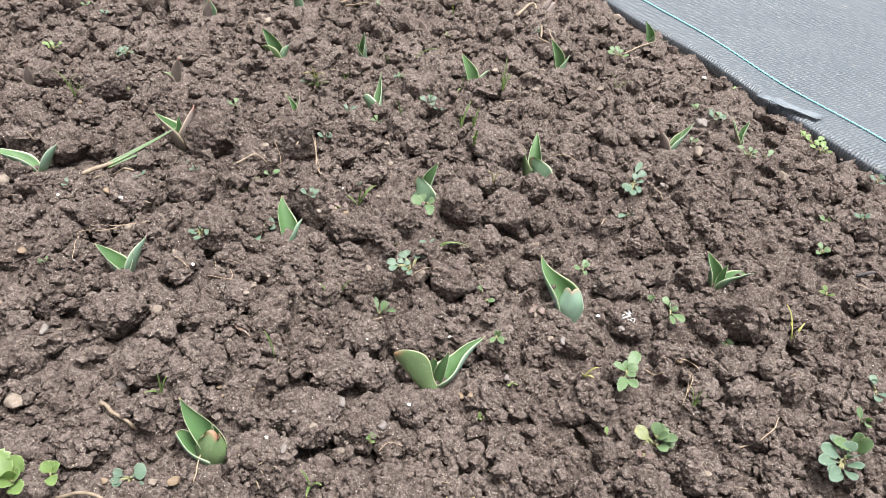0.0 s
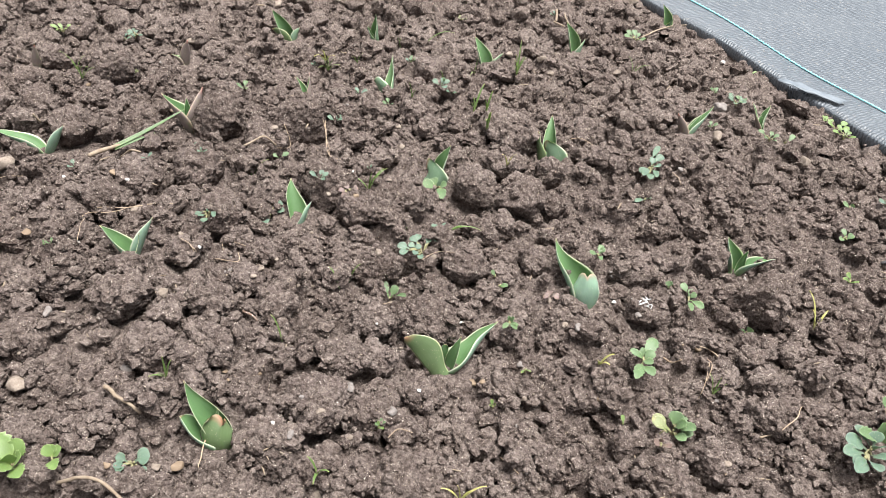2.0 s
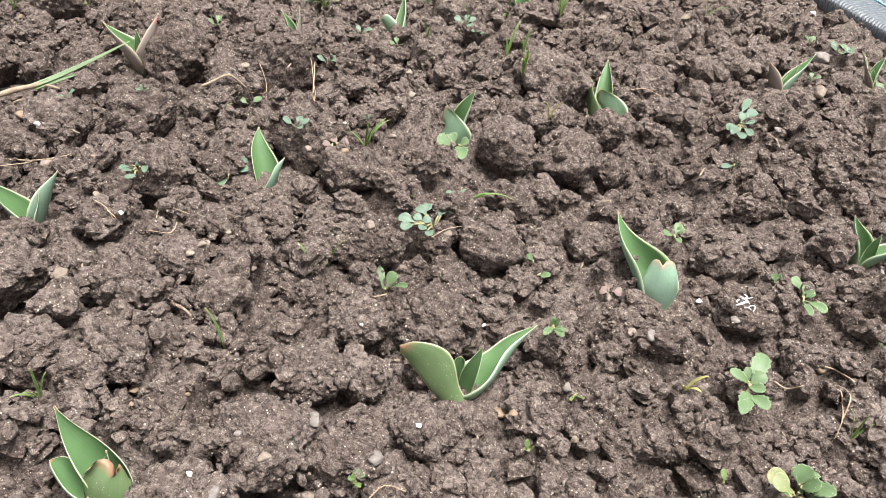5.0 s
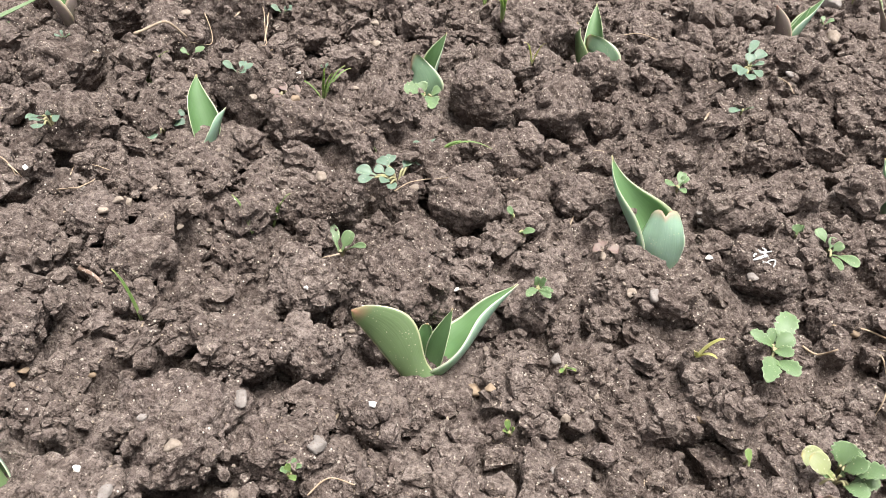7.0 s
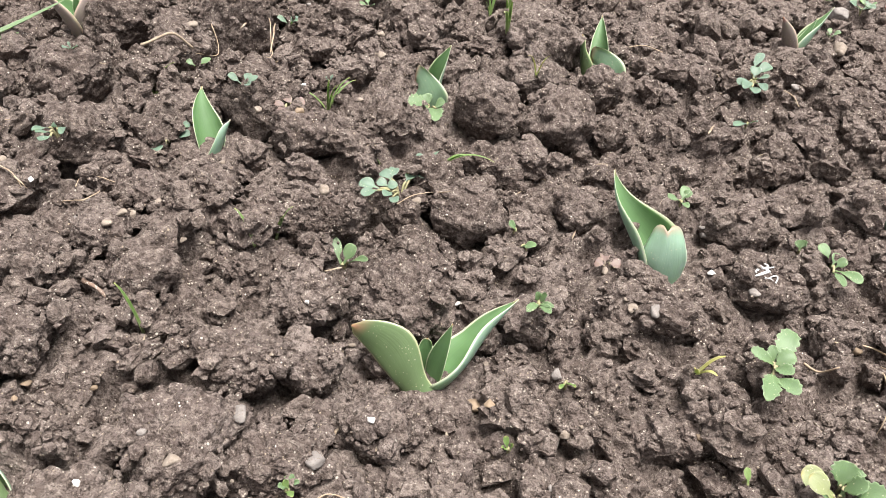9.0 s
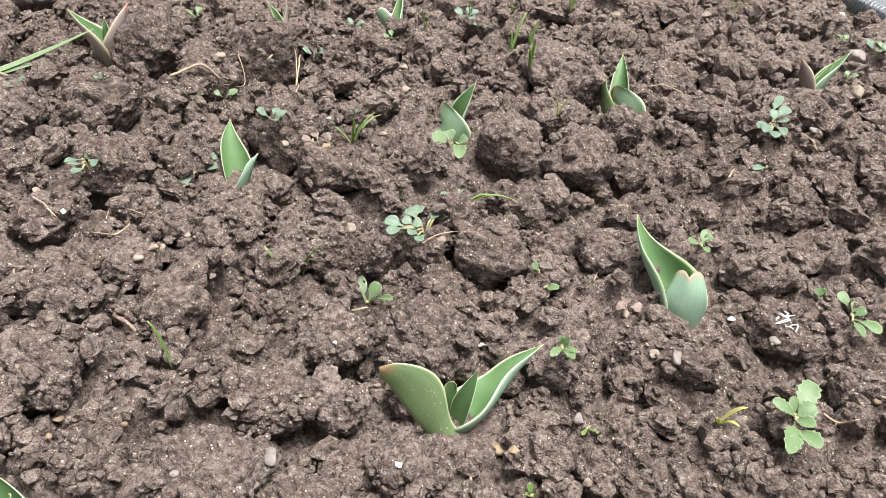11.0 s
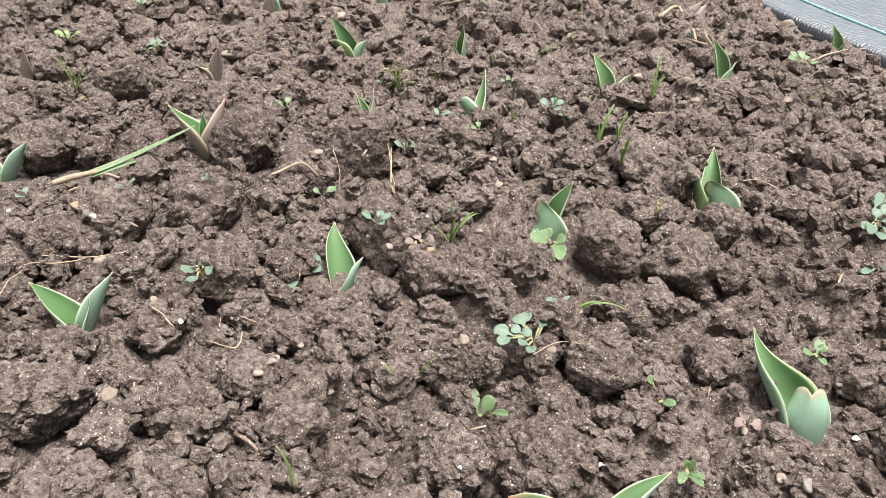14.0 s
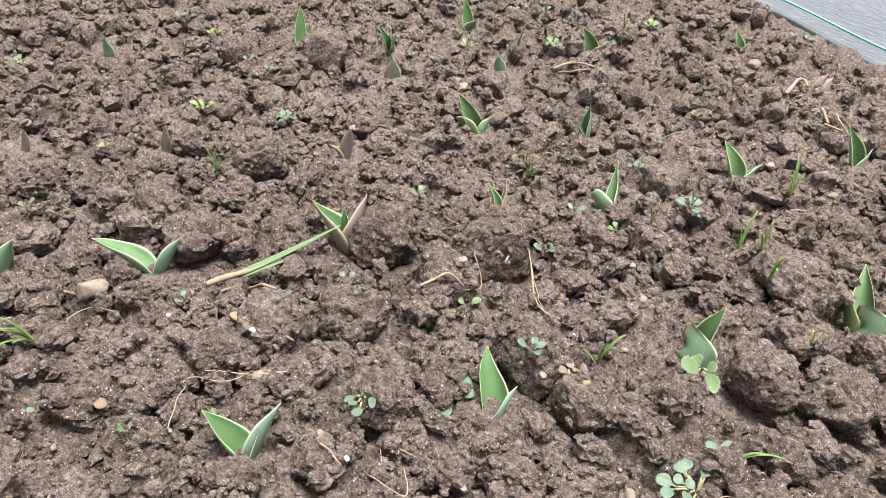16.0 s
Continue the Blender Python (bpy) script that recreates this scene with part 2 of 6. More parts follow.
def lumps(x, y, cell, k, fill=1.0):
    """Broken lumps, one to a cell, many-sided with tilted tops: 0 between them, to about 0.5 cell high."""
    wx = x + cell * 0.50 * soft_noise(x / cell * 1.7, y / cell * 1.7, k + 1) + cell * 0.24 * soft_noise(x / cell * 5, y / cell * 5, k + 2)
    wy = y + cell * 0.50 * soft_noise(x / cell * 1.7, y / cell * 1.7, k + 3) + cell * 0.24 * soft_noise(x / cell * 5, y / cell * 5, k + 4)
    ci, cj = np.floor(wx / cell), np.floor(wy / cell)
    best = np.zeros_like(x)
    for di in (-1, 0, 1):
        for dj in (-1, 0, 1):
            i, j = ci + di, cj + dj
            dx, dy = wx - (i + lattice(i, j, k + 5)) * cell, wy - (j + lattice(i, j, k + 6)) * cell
            r = cell * (0.30 + 0.46 * lattice(i, j, k + 7)) * fill
            turn = 6.283 * lattice(i, j, k + 11)
            u, v = (dx * np.cos(turn) + dy * np.sin(turn)) / r, (dy * np.cos(turn) - dx * np.sin(turn)) / r
            slant = 0.55 + 0.35 * lattice(i, j, k + 12)
            d = np.maximum(np.maximum(np.abs(u), (0.8 + 0.4 * lattice(i, j, k + 13)) * np.abs(v)), np.maximum(slant * np.abs(u + v), 0.72 * np.abs(u - 0.8 * v)))
            d = 0.6 * d + 0.4 * np.sqrt(u * u + v * v)
            top = 0.72 + 0.5 * (lattice(i, j, k + 9) - 0.5) * u + 0.8 * (lattice(i, j, k + 10) - 0.5) * v
            best = np.maximum(best, np.minimum(np.clip(2.3 * (1 - d), 0, 1), top) * r * (0.5 + 0.6 * lattice(i, j, k + 8)))
    return best


# Hollows between the clods: x, y, radius, depth.
PITS = [
    (-0.07, 0.746, 0.016, 0.035),
    (-0.185, 0.799, 0.006, 0.02),
    (-0.423, 1.09, 0.011, 0.03),
    (-0.301, 0.884, 0.012, 0.025),
    (-0.26, 0.72, 0.007, 0.02),
    (-0.012, 0.844, 0.009, 0.014),
    (-0.0, 0.897, 0.007, 0.02),
    (-0.095, 0.555, 0.005, 0.02),
    (-0.137, 0.617, 0.007, 0.02),
    (-0.092, 0.64, 0.007, 0.018),
    (-0.064, 0.667, 0.007, 0.022),
    (0.26, 0.828, 0.013, 0.02),
    (-0.025, 0.589, 0.008, 0.018),
    (-0.296, 0.858, 0.008, 0.02),
    (0.175, 0.742, 0.007, 0.018),
    (-0.146, 0.57, 0.012, 0.015),
    (-0.277, 0.871, 0.015, 0.02),
]

# Where the tulips stand, in small hollows.
TULIP_PLACES = [(-0.005, 0.623), (0.112, 0.738), (-0.186, 0.767), (-0.066, 0.874), (0.058, 0.959), (-0.172, 0.503), (-0.316, 0.673), (0.268, 0.833), (-0.357, 0.907), (-0.481, 0.815), (-0.158, 1.067), (-0.041, 1.198), (0.084, 1.291), (-0.321, 1.175), (-0.208, 1.217), (-0.248, 1.017), (-0.427, 1.057), (-0.595, 0.989), (-0.712, 0.928), (-0.465, 1.262), (-0.142, 1.357), (0.056, 1.498), (-0.348, 1.354), (-0.499, 1.348), (-0.61, 1.305), (-0.43, 1.479), (-0.247, 1.48), (-0.055, 1.585), (0.233, 1.454), (0.333, 1.14), (-0.464, 1.273), (0.047, 1.5), (-0.586, 0.763), (-0.793, 1.155), (0.229, 1.078)]

# The side of the bed along the ground cover: a point on it and its direction.
EDGE_X, EDGE_Y, EDGE_DX, EDGE_DY = 0.263, 1.469, -0.6423, 0.7664


# Large clods: x, y, radius.
CLODS = []
CLODS += [
    (-0.52, 0.882, 0.025), (-0.468, 0.852, 0.0243), (-0.433, 0.866, 0.0164),
    (-0.481, 0.933, 0.0208), (-0.494, 1.001, 0.033), (-0.436, 0.996, 0.0201),
    (-0.327, 0.915, 0.0305), (-0.261, 0.883, 0.0279), (-0.238, 0.937, 0.0379),
    (-0.302, 0.811, 0.0293), (-0.172, 0.821, 0.0309), (-0.251, 0.735, 0.0243),
    (-0.355, 0.77, 0.0268), (-0.37, 0.74, 0.026), (-0.127, 0.792, 0.0241),
    (-0.117, 1.134, 0.026), (-0.219, 1.248, 0.0217), (-0.158, 0.996, 0.0216),
    (-0.02, 0.864, 0.0271), (0.014, 0.984, 0.037), (0.031, 0.866, 0.0271),
    (0.009, 0.921, 0.0234), (0.069, 0.868, 0.016), (0.059, 0.922, 0.0201),
    (0.146, 0.935, 0.0169), (0.245, 0.965, 0.0172), (0.212, 1.12, 0.0232),
    (0.284, 0.779, 0.033), (0.274, 0.637, 0.0242), (0.155, 0.794, 0.0225),
]
CLODS += [
    (0.166, 0.739, 0.0213), (0.366, 0.862, 0.0174), (0.358, 0.698, 0.0168),
    (-0.033, 0.661, 0.0277), (-0.082, 0.651, 0.023), (-0.066, 0.612, 0.0163),
    (-0.1, 0.546, 0.0291), (-0.127, 0.501, 0.0247), (-0.059, 0.552, 0.0223),
    (-0.034, 0.547, 0.014), (-0.095, 0.598, 0.0222), (-0.22, 0.624, 0.0229),
    (-0.199, 0.66, 0.0185), (-0.201, 0.583, 0.0231), (-0.293, 0.615, 0.0266),
    (-0.356, 0.626, 0.0245), (-0.386, 0.61, 0.019), (-0.308, 0.653, 0.0185),
    (-0.347, 0.554, 0.0214), (-0.162, 0.716, 0.0196), (-0.09, 0.719, 0.0224),
    (-0.126, 0.707, 0.0166), (0.22, 0.576, 0.0227), (0.173, 0.551, 0.022),
    (-0.025, 0.584, 0.017), (0.146, 0.581, 0.0144), (0.386, 0.797, 0.0179),
    (0.303, 0.721, 0.0139), (-0.246, 0.566, 0.0216), (-0.259, 0.487, 0.0229),
]
CLODS += [
    (-0.026, 0.5, 0.022), (-0.154, 0.471, 0.0128), (-0.013, 0.755, 0.0261),
    (-0.002, 0.802, 0.0182), (0.055, 0.777, 0.0177), (0.28, 0.68, 0.012),
    (0.098, 0.726, 0.0141), (0.036, 0.677, 0.0148), (-0.169, 0.641, 0.0181),
    (-0.269, 0.68, 0.0162), (-0.396, 0.69, 0.0193), (0.101, 0.972, 0.0174),
    (0.194, 0.874, 0.0192), (0.124, 0.845, 0.0141), (0.338, 0.793, 0.0134),
    (0.239, 0.69, 0.0122), (0.203, 0.709, 0.0138), (0.117, 0.618, 0.0138),
    (0.067, 0.617, 0.0126), (0.03, 0.548, 0.014), (0.086, 0.545, 0.0139),
    (0.127, 0.539, 0.0138), (-0.084, 0.504, 0.0111), (0.302, 0.602, 0.0147),
    (0.385, 0.743, 0.0127), (-0.533, 0.745, 0.0201), (-0.605, 0.894, 0.0222),
    (-0.44, 1.126, 0.0188), (-0.556, 1.275, 0.0329), (-0.654, 1.212, 0.0213),
]
CLODS += [
    (-0.587, 0.805, 0.0187), (-0.545, 0.864, 0.0148), (-0.292, 1.031, 0.0192),
    (-0.216, 1.036, 0.0161), (-0.122, 1.037, 0.0183), (-0.087, 0.978, 0.0192),
    (-0.168, 0.927, 0.014), (-0.583, 1.011, 0.0205), (-0.631, 0.96, 0.0169),
    (-0.644, 0.889, 0.021), (-0.363, 1.033, 0.0168), (0.008, 1.166, 0.0172),
    (-0.029, 1.127, 0.014),
]



def beyond_edge(x, y):
    """How far a place lies past the bed's side, in metres."""
    return (x - EDGE_X) * EDGE_DY - (y - EDGE_Y) * EDGE_DX


def swell(x, y):
    """The broad rise and fall of the bed."""
    return 0.017 * np.exp(-((x + 0.25) ** 2 + (y - 0.73) ** 2) / 0.23 ** 2) + 0.021 * np.exp(-((x - 0.22) ** 2 + (y - 1.08) ** 2) / 0.20 ** 2) + 0.012 * np.exp(-((x + 0.01) ** 2 + (y - 0.92) ** 2) / 0.12 ** 2)


def relief(x, y):
    """Height of the worked soil."""
    x, y = np.asarray(x, float), np.asarray(y, float)
    z = 0.012 * soft_noise(x / 0.21, y / 0.21, 11) + 0.02 * soft_noise(x / 0.6, y / 0.6, 12)
    z = z + lumps(x, y, 0.062, 20) * 0.26
    z = z + lumps(x, y, 0.031, 40) * 0.70
    z = z + lumps(x, y, 0.0145, 60, 1.05) * 0.95
    z = z + lumps(x, y, 0.0082, 80, 1.0) * 0.90
    z = z + 0.0030 * soft_noise(x / 0.012, y / 0.012, 13) + 0.0022 * soft_noise(x / 0.0048, y / 0.0048, 17)
    for px, py, r, deep in PITS:
        z = z - deep * np.exp(-(((x - px) ** 2 + (y - py) ** 2) / (r * r)) ** 2)
    z = z - 0.0190
    for px, py in TULIP_PLACES:
        w = np.exp(-(((x - px) ** 2 + (y - py) ** 2) / 0.019 ** 2) ** 2)
        z = z * (1 - 0.75 * w) - 0.75 * 0.0095 * w
    for cx, cy, r in CLODS:
        near = (np.abs(x - cx) < 2.2 * r) & (np.abs(y - cy) < 2.2 * r)
        if np.any(near):
            d2 = ((x - cx) ** 2 + (y - cy) ** 2) / (1.02 * r) ** 2
            w = np.where(near, 0.75 * np.exp(-d2 * d2), 0)
            z = z * (1 - w) - 0.019 * w
    z = z + swell(x, y)
    past = beyond_edge(x + 0.05 * soft_noise(x / 0.09, y / 0.09, 15), y)
    flat = np.clip((past + 0.004) / 0.035, 0, 1)
    return z * (1 - flat) - 0.009 * flat




CLOD_Z = {(cx, cy): -0.012 + 0.42 * r + float(swell(cx, cy)) + float(0.012 * soft_noise(np.array([cx / 0.21]), np.array([cy / 0.21]), 11)[0]) for cx, cy, r in CLODS}


def scatter_lumps(count, first, last, skew, seed, least):
    """Places and radii of the loose lumps between the large clods."""
    rs = np.random.RandomState(seed)
    kept = []
    while len(kept) < count:
        y = first + (last - first) * rs.rand() ** skew
        x = -0.42 - 0.85 * (y - 0.5) + rs.rand() * (0.84 + 1.2 * (y - 0.5))
        r = least + 0.0115 * rs.rand() ** 1.9
        if beyond_edge(x, y) > -0.02 - r:
            continue
        if any((x - px) ** 2 + (y - py) ** 2 < (0.021 + 0.8 * r) ** 2 for px, py in TULIP_PLACES):
            continue
        if any((x - cx) ** 2 + (y - cy) ** 2 < (0.80 * (cr + 0.3 * r)) ** 2 for cx, cy, cr in CLODS):
            continue
        kept.append((x, y, r))
    lx, ly, lr = np.array(kept).T
    return np.stack([lx, ly, relief(lx, ly) + 0.48 * lr, lr], 1)


LUMPS = np.concatenate([scatter_lumps(1900, 0.44, 1.6, 1.3, 7, 0.006), scatter_lumps(2600, 0.95, 2.5, 1.2, 9, 0.0065)])


def clod_tops(x, y):
    """Height of the soil with its clods and loose lumps."""
    x, y = np.asarray(x, float), np.asarray(y, float)
    z = np.asarray(relief(x, y))
    for cx, cy, r in CLODS:
        d2 = ((x - cx) ** 2 + (y - cy) ** 2) / (r * r)
        if np.any(d2 < 1):
            z = np.maximum(z, CLOD_Z[(cx, cy)] + 0.62 * r * np.sqrt(np.clip(1 - d2, 0, 1)) - 1.0 * (d2 >= 1))
    for cx, cy, cz, r in LUMPS:
        d2 = ((x - cx) ** 2 + (y - cy) ** 2) / (0.9 * r * r)
        if np.any(d2 < 1):
            z = np.maximum(z, cz + 0.62 * r * np.sqrt(np.clip(1 - d2, 0, 1)) - 1.0 * (d2 >= 1))
    return z


# <<< relief


def rest(x, y):
    return float(clod_tops(np.array([x]), np.array([y]))[0])


# ---------------------------------------------------------------- builders
def mesh_of(name, bm, mats, smooth=True):
    me = bpy.data.meshes.new(name)
    bm.to_mesh(me)
    bm.free()
    for m in mats if isinstance(mats, (list, tuple)) else (mats,):
        me.materials.append(m)
    if smooth:
        me.polygons.foreach_set("use_smooth", np.ones(len(me.polygons), bool))
    return me


def part(name, bm, mats, parent, label=""):
    ob = new(name, mesh_of(name, bm, mats))
    ob.parent = parent
    return tagged(ob, label)


def root_of(name, place, label, category, group=""):
    ob = new(name)
    ob.empty_display_size = 0.01
    ob.location = place
    return tagged(ob, label, category, group)


def lance(s):
    return math.sin(math.pi * (0.2 + 0.8 * s)) ** 1.15


def blunt(s):
    return (0.78 + 0.22 * math.sin(math.pi * min(1, s * 1.4))) * math.sqrt(max(0.0, 1 - s ** 6)) * (1 - 0.12 * s)


def acute(s):
    """Broad low down, drawn out to a long point."""
    return math.sin(math.pi * (0.26 + 0.74 * s ** 0.8)) ** 1.2 + 0.05 * (1 - s)


def keel(s):
    """Narrow at the foot, broadest a third of the way up, then a long point."""
    return math.sin(math.pi * (0.14 + 0.86 * s ** 0.8)) ** 1.1 * (1 - 0.10 * s) + 0.04 * (1 - s)


def waisted(s):
    """A spoon-like leaf: narrow in the middle, swollen and round at the end."""
    return (0.74 - 0.16 * math.exp(-((s - 0.36) / 0.20) ** 2) + 0.26 * math.exp(-((s - 0.72) / 0.22) ** 2)) * math.sqrt(max(0.0, 1 - s ** 7))


def hooded(s):
    """Stays broad to the end, where the sides stand up beside the tip."""
    return (0.80 + 0.20 * math.sin(math.pi * min(1.0, s * 1.25))) * (1.0 - 0.20 * max(0.0, (s - 0.70) / 0.30) ** 2)


def round_leaf(s):
    return (0.16 if s < 0.28 else 0.0) + (math.sqrt(max(0.0, 1 - ((s - 0.64) / 0.37) ** 2)) if s > 0.27 else 0.0)


def scalloped(s):
    body = 0.18 + 0.82 * math.sin(math.pi * min(1.0, max(0.0, (s - 0.12) / 0.90))) ** 0.75 if s < 0.995 else 0.1
    return body * (1 + 0.16 * math.sin(s * 34))


def strap(s):
    return (1 - s) ** 0.45 * (0.8 + 0.2 * math.sin(math.pi * s))


def blade(bm, a, mid, b, face, width, cup, shape, thick=0.0011, wave=0.0, ns=18, nw=8, lip=0.0, seed=0.0, sway=0.0):
    """A leaf as a trough of two skins along a bent line from a by mid to b; face: where its inner side looks.
    Material 0 is the inner side, 1 the outer. lip: how far the tip rolls over to the inner side."""
    a, mid, b, face = Vector(a), Vector(mid), Vector(b), Vector(face).normalized()
    uv = bm.loops.layers.uv.verify()
    across = [-1.0 + 2.0 * j / nw for j in range(nw + 1)]
    grid = ([], [])
    for i in range(ns + 1):
        s = i / ns
        p = a * (1 - s) ** 2 + mid * 2 * s * (1 - s) + b * s * s
        t = ((mid - a) * (1 - s) + (b - mid) * s).normalized()
        side = t.cross(face)
        side.normalize()
        n = side.cross(t)
        if n.dot(face) < 0:
            side, n = -side, -n
        w = max(0.0004, width * 0.5 * shape(s))
        phi = max(0.05, 1.35 * cup * (1 - 0.35 * s))
        r = w / phi
        p = p + side * (sway * math.sin(2 * math.pi * s))
        if lip:
            p = p + n * (lip * max(0.0, s - 0.7) ** 2 * 11)
        rows = ([], [])
        for u in across:
            th = u * phi
            q = p + side * (r * math.sin(th)) + n * (r * (1 - math.cos(th)))
            if shape is hooded and s > 0.55:
                ear = (s - 0.55) / 0.45
                q += t * (0.17 * width * ear * ear * math.sin(math.pi * min(1.0, abs(u))) ** 0.6) - n * (0.10 * width * ear * ear * (1 - abs(u)) ** 2)
            q += n * (wave * min(1.0, shape(s) * 1.2) * u * u * math.sin(s * 6 + seed + (1.3 if u > 0 else 0)))
            nn = (n * math.cos(th) - side * math.sin(th))
            k = thick * (1 - 0.75 * abs(u) ** 3) * (0.35 + 0.65 * (1 - s))
            rows[0].append(bm.verts.new(q))
            rows[1].append(bm.verts.new(q - nn * k))
        grid[0].append(rows[0])
        grid[1].append(rows[1])

    def quad(vs, st, m):
        f = bm.faces.new(vs)
        f.material_index = m
        f.smooth = True
        for l, c in zip(f.loops, st):
            l[uv].uv = c

    for i in range(ns):
        s0, s1 = i / ns, (i + 1) / ns
        for j in range(nw):
            u0, u1 = j / nw, (j + 1) / nw
            g = grid[0]
            quad((g[i][j], g[i][j + 1], g[i + 1][j + 1], g[i + 1][j]), ((u0, s0), (u1, s0), (u1, s1), (u0, s1)), 0)
            g = grid[1]
            quad((g[i][j], g[i + 1][j], g[i + 1][j + 1], g[i][j + 1]), ((u0, s0), (u0, s1), (u1, s1), (u1, s0)), 1)
        for j, e in ((0, 0.0), (nw, 1.0)):
            quad((grid[0][i][j], grid[0][i + 1][j], grid[1][i + 1][j], grid[1][i][j]), ((e, s0), (e, s1), (e, s1), (e, s0)), 0)
    for i, s in ((0, 0.0), (ns, 1.0)):
        for j in range(nw):
            u0, u1 = j / nw, (j + 1) / nw
            quad((grid[0][i][j], grid[1][i][j], grid[1][i][j + 1], grid[0][i][j + 1]), ((u0, s), (u0, s), (u1, s), (u1, s)), 0)
    bmesh.ops.recalc_face_normals(bm, faces=bm.faces[:])


def tube(bm, points, radii, sides=6, rough=0.0):
    """A knotty stick or thread along points."""
    rings = []
    pts = [Vector(p) for p in points]
    for i, (p, r) in enumerate(zip(pts, radii)):
        t = (pts[min(i + 1, len(pts) - 1)] - pts[max(i - 1, 0)]).normalized()
        e1 = t.cross(Vector((0.13, 0.2, 1))).normalized()
        e2 = t.cross(e1)
        ring = []
        for k in range(sides):
            an = 2 * math.pi * k / sides
            rr = r * (1 + rough * noise.noise(p * 300 + Vector((k * 1.7, 0, 0))))
            ring.append(bm.verts.new(p + e1 * (rr * math.cos(an)) + e2 * (rr * math.sin(an))))
        rings.append(ring)
    for r0, r1 in zip(rings, rings[1:]):
        for k in range(sides):
            bm.faces.new((r0[k], r0[(k + 1) % sides], r1[(k + 1) % sides], r1[k]))
    bm.faces.new(rings[0][::-1])
    bm.faces.new(rings[-1])


def bent(points, steps, wobble, seed):
    """A smooth line through points with some wobble."""
    pts = [Vector(p) for p in points]
    out = []
    for i in range(len(pts) - 1):
        p0, p1, p2, p3 = pts[max(i - 1, 0)], pts[i], pts[i + 1], pts[min(i + 2, len(pts) - 1)]
        for k in range(steps):
            t = k / steps
            q = 0.5 * ((2 * p1) + (p2 - p0) * t + (2 * p0 - 5 * p1 + 4 * p2 - p3) * t * t + (3 * p1 - p0 - 3 * p2 + p3) * t ** 3)
            out.append(q + Vector((noise.noise(q * 60 + Vector((seed, 0, 0))), noise.noise(q * 60 + Vector((0, seed, 5))), 0)) * wobble)
    return out + [pts[-1]]


def tulip(place, label, leaves):
    """leaves: base offset, tip offset, facing, width, cup, bulge, shape, outer material."""
    top = root_of("tulip_shoot", place, label, "tulip", "tulips coming up in the bed")
    for n, (a, b, face, width, cup, bulge, shape, outer, lip, *sway) in enumerate(leaves):
        bm = bmesh.new()
        a, b = Vector(a), Vector(b)
        mid = a.lerp(b, 0.45) + Vector(bulge)
        # the foot of the leaf goes down into the soil
        blade(bm, a - Vector((0, 0, 0.012)), mid, b, face, width, cup, shape, 0.0014, 0.0038 if shape is acute else 0.0018, lip=lip, seed=n * 2.1 + place[0] * 40, sway=sway[0] if sway else 0.0, ns=22, nw=10)
        part("leaf", bm, (LEAF_IN, outer), top)
    return top


def weed(name, place, label, mat, shape, leaves, stalk=True):
    """leaves: offsets of the leaf's foot and tip, and its width."""
    top = root_of(name, place, label, "weed", "weeds among the tulips")
    for n, (ax, ay, az, bx, by, bz, w) in enumerate(leaves):
        bm = bmesh.new()
        a, b = Vector((ax, ay, az)), Vector((bx, by, bz))
        mid = a.lerp(b, 0.5) + Vector((0, 0, 0.18 * (b - a).length))
        blade(bm, a, mid, b, (-0.15 * ax, -0.25, 1), w, 0.45, shape, 0.0006, 0.0006, 14, 6, seed=n * 1.7)
        part("leaf", bm, (mat, mat), top)
        if stalk and a.length > 0.004:
            bm = bmesh.new()
            tube(bm, bent([(0, 0, -0.004), a * 0.5 + Vector((0, 0, 0.002)), a], 4, 0.001, n), [0.0007] * 9, 5)
            part("stalk", bm, STEM, top)
    return top


def sprig(name, place, label, mat, size, count, seed, shape, flat=0.35):
    """A weed whose leaves spread round one foot."""
    rng = random.Random(seed)
    leaves = []
    turn = rng.uniform(0, 6.28)
    for k in range(count):
        an = turn + k * 2.4 + rng.uniform(-0.3, 0.3)
        ln = size * rng.uniform(0.75, 1.15)
        up = rng.uniform(0.15, 0.15 + flat) * ln
        st = 0.18 * ln if count < 5 else rng.uniform(0.1, 0.75) * ln
        leaves.append((st * math.cos(an), st * math.sin(an), 0.002 + 0.5 * st * flat, (st + ln) * math.cos(an), (st + ln) * math.sin(an), up + 0.004, ln * rng.uniform(0.55, 0.75)))
    return weed(name, place, label, mat, shape, leaves)


def grass(place, label, mat, tips, width=0.0022):
    top = root_of("grass_tuft", place, label, "grass", "grass among the tulips")
    for n, (x, y, z) in enumerate(tips):
        bm = bmesh.new()
        b = Vector((x, y, z))
        mid = b * 0.45 + Vector((0, 0, 0.35 * b.length))
        blade(bm, (0, 0, -0.004), mid, b, (-x, -y, 0.6 * b.length + 0.004), width, 0.7, strap, 0.0004, 0.0, 12, 4)
        part("blade", bm, (mat, mat), top)
    return top


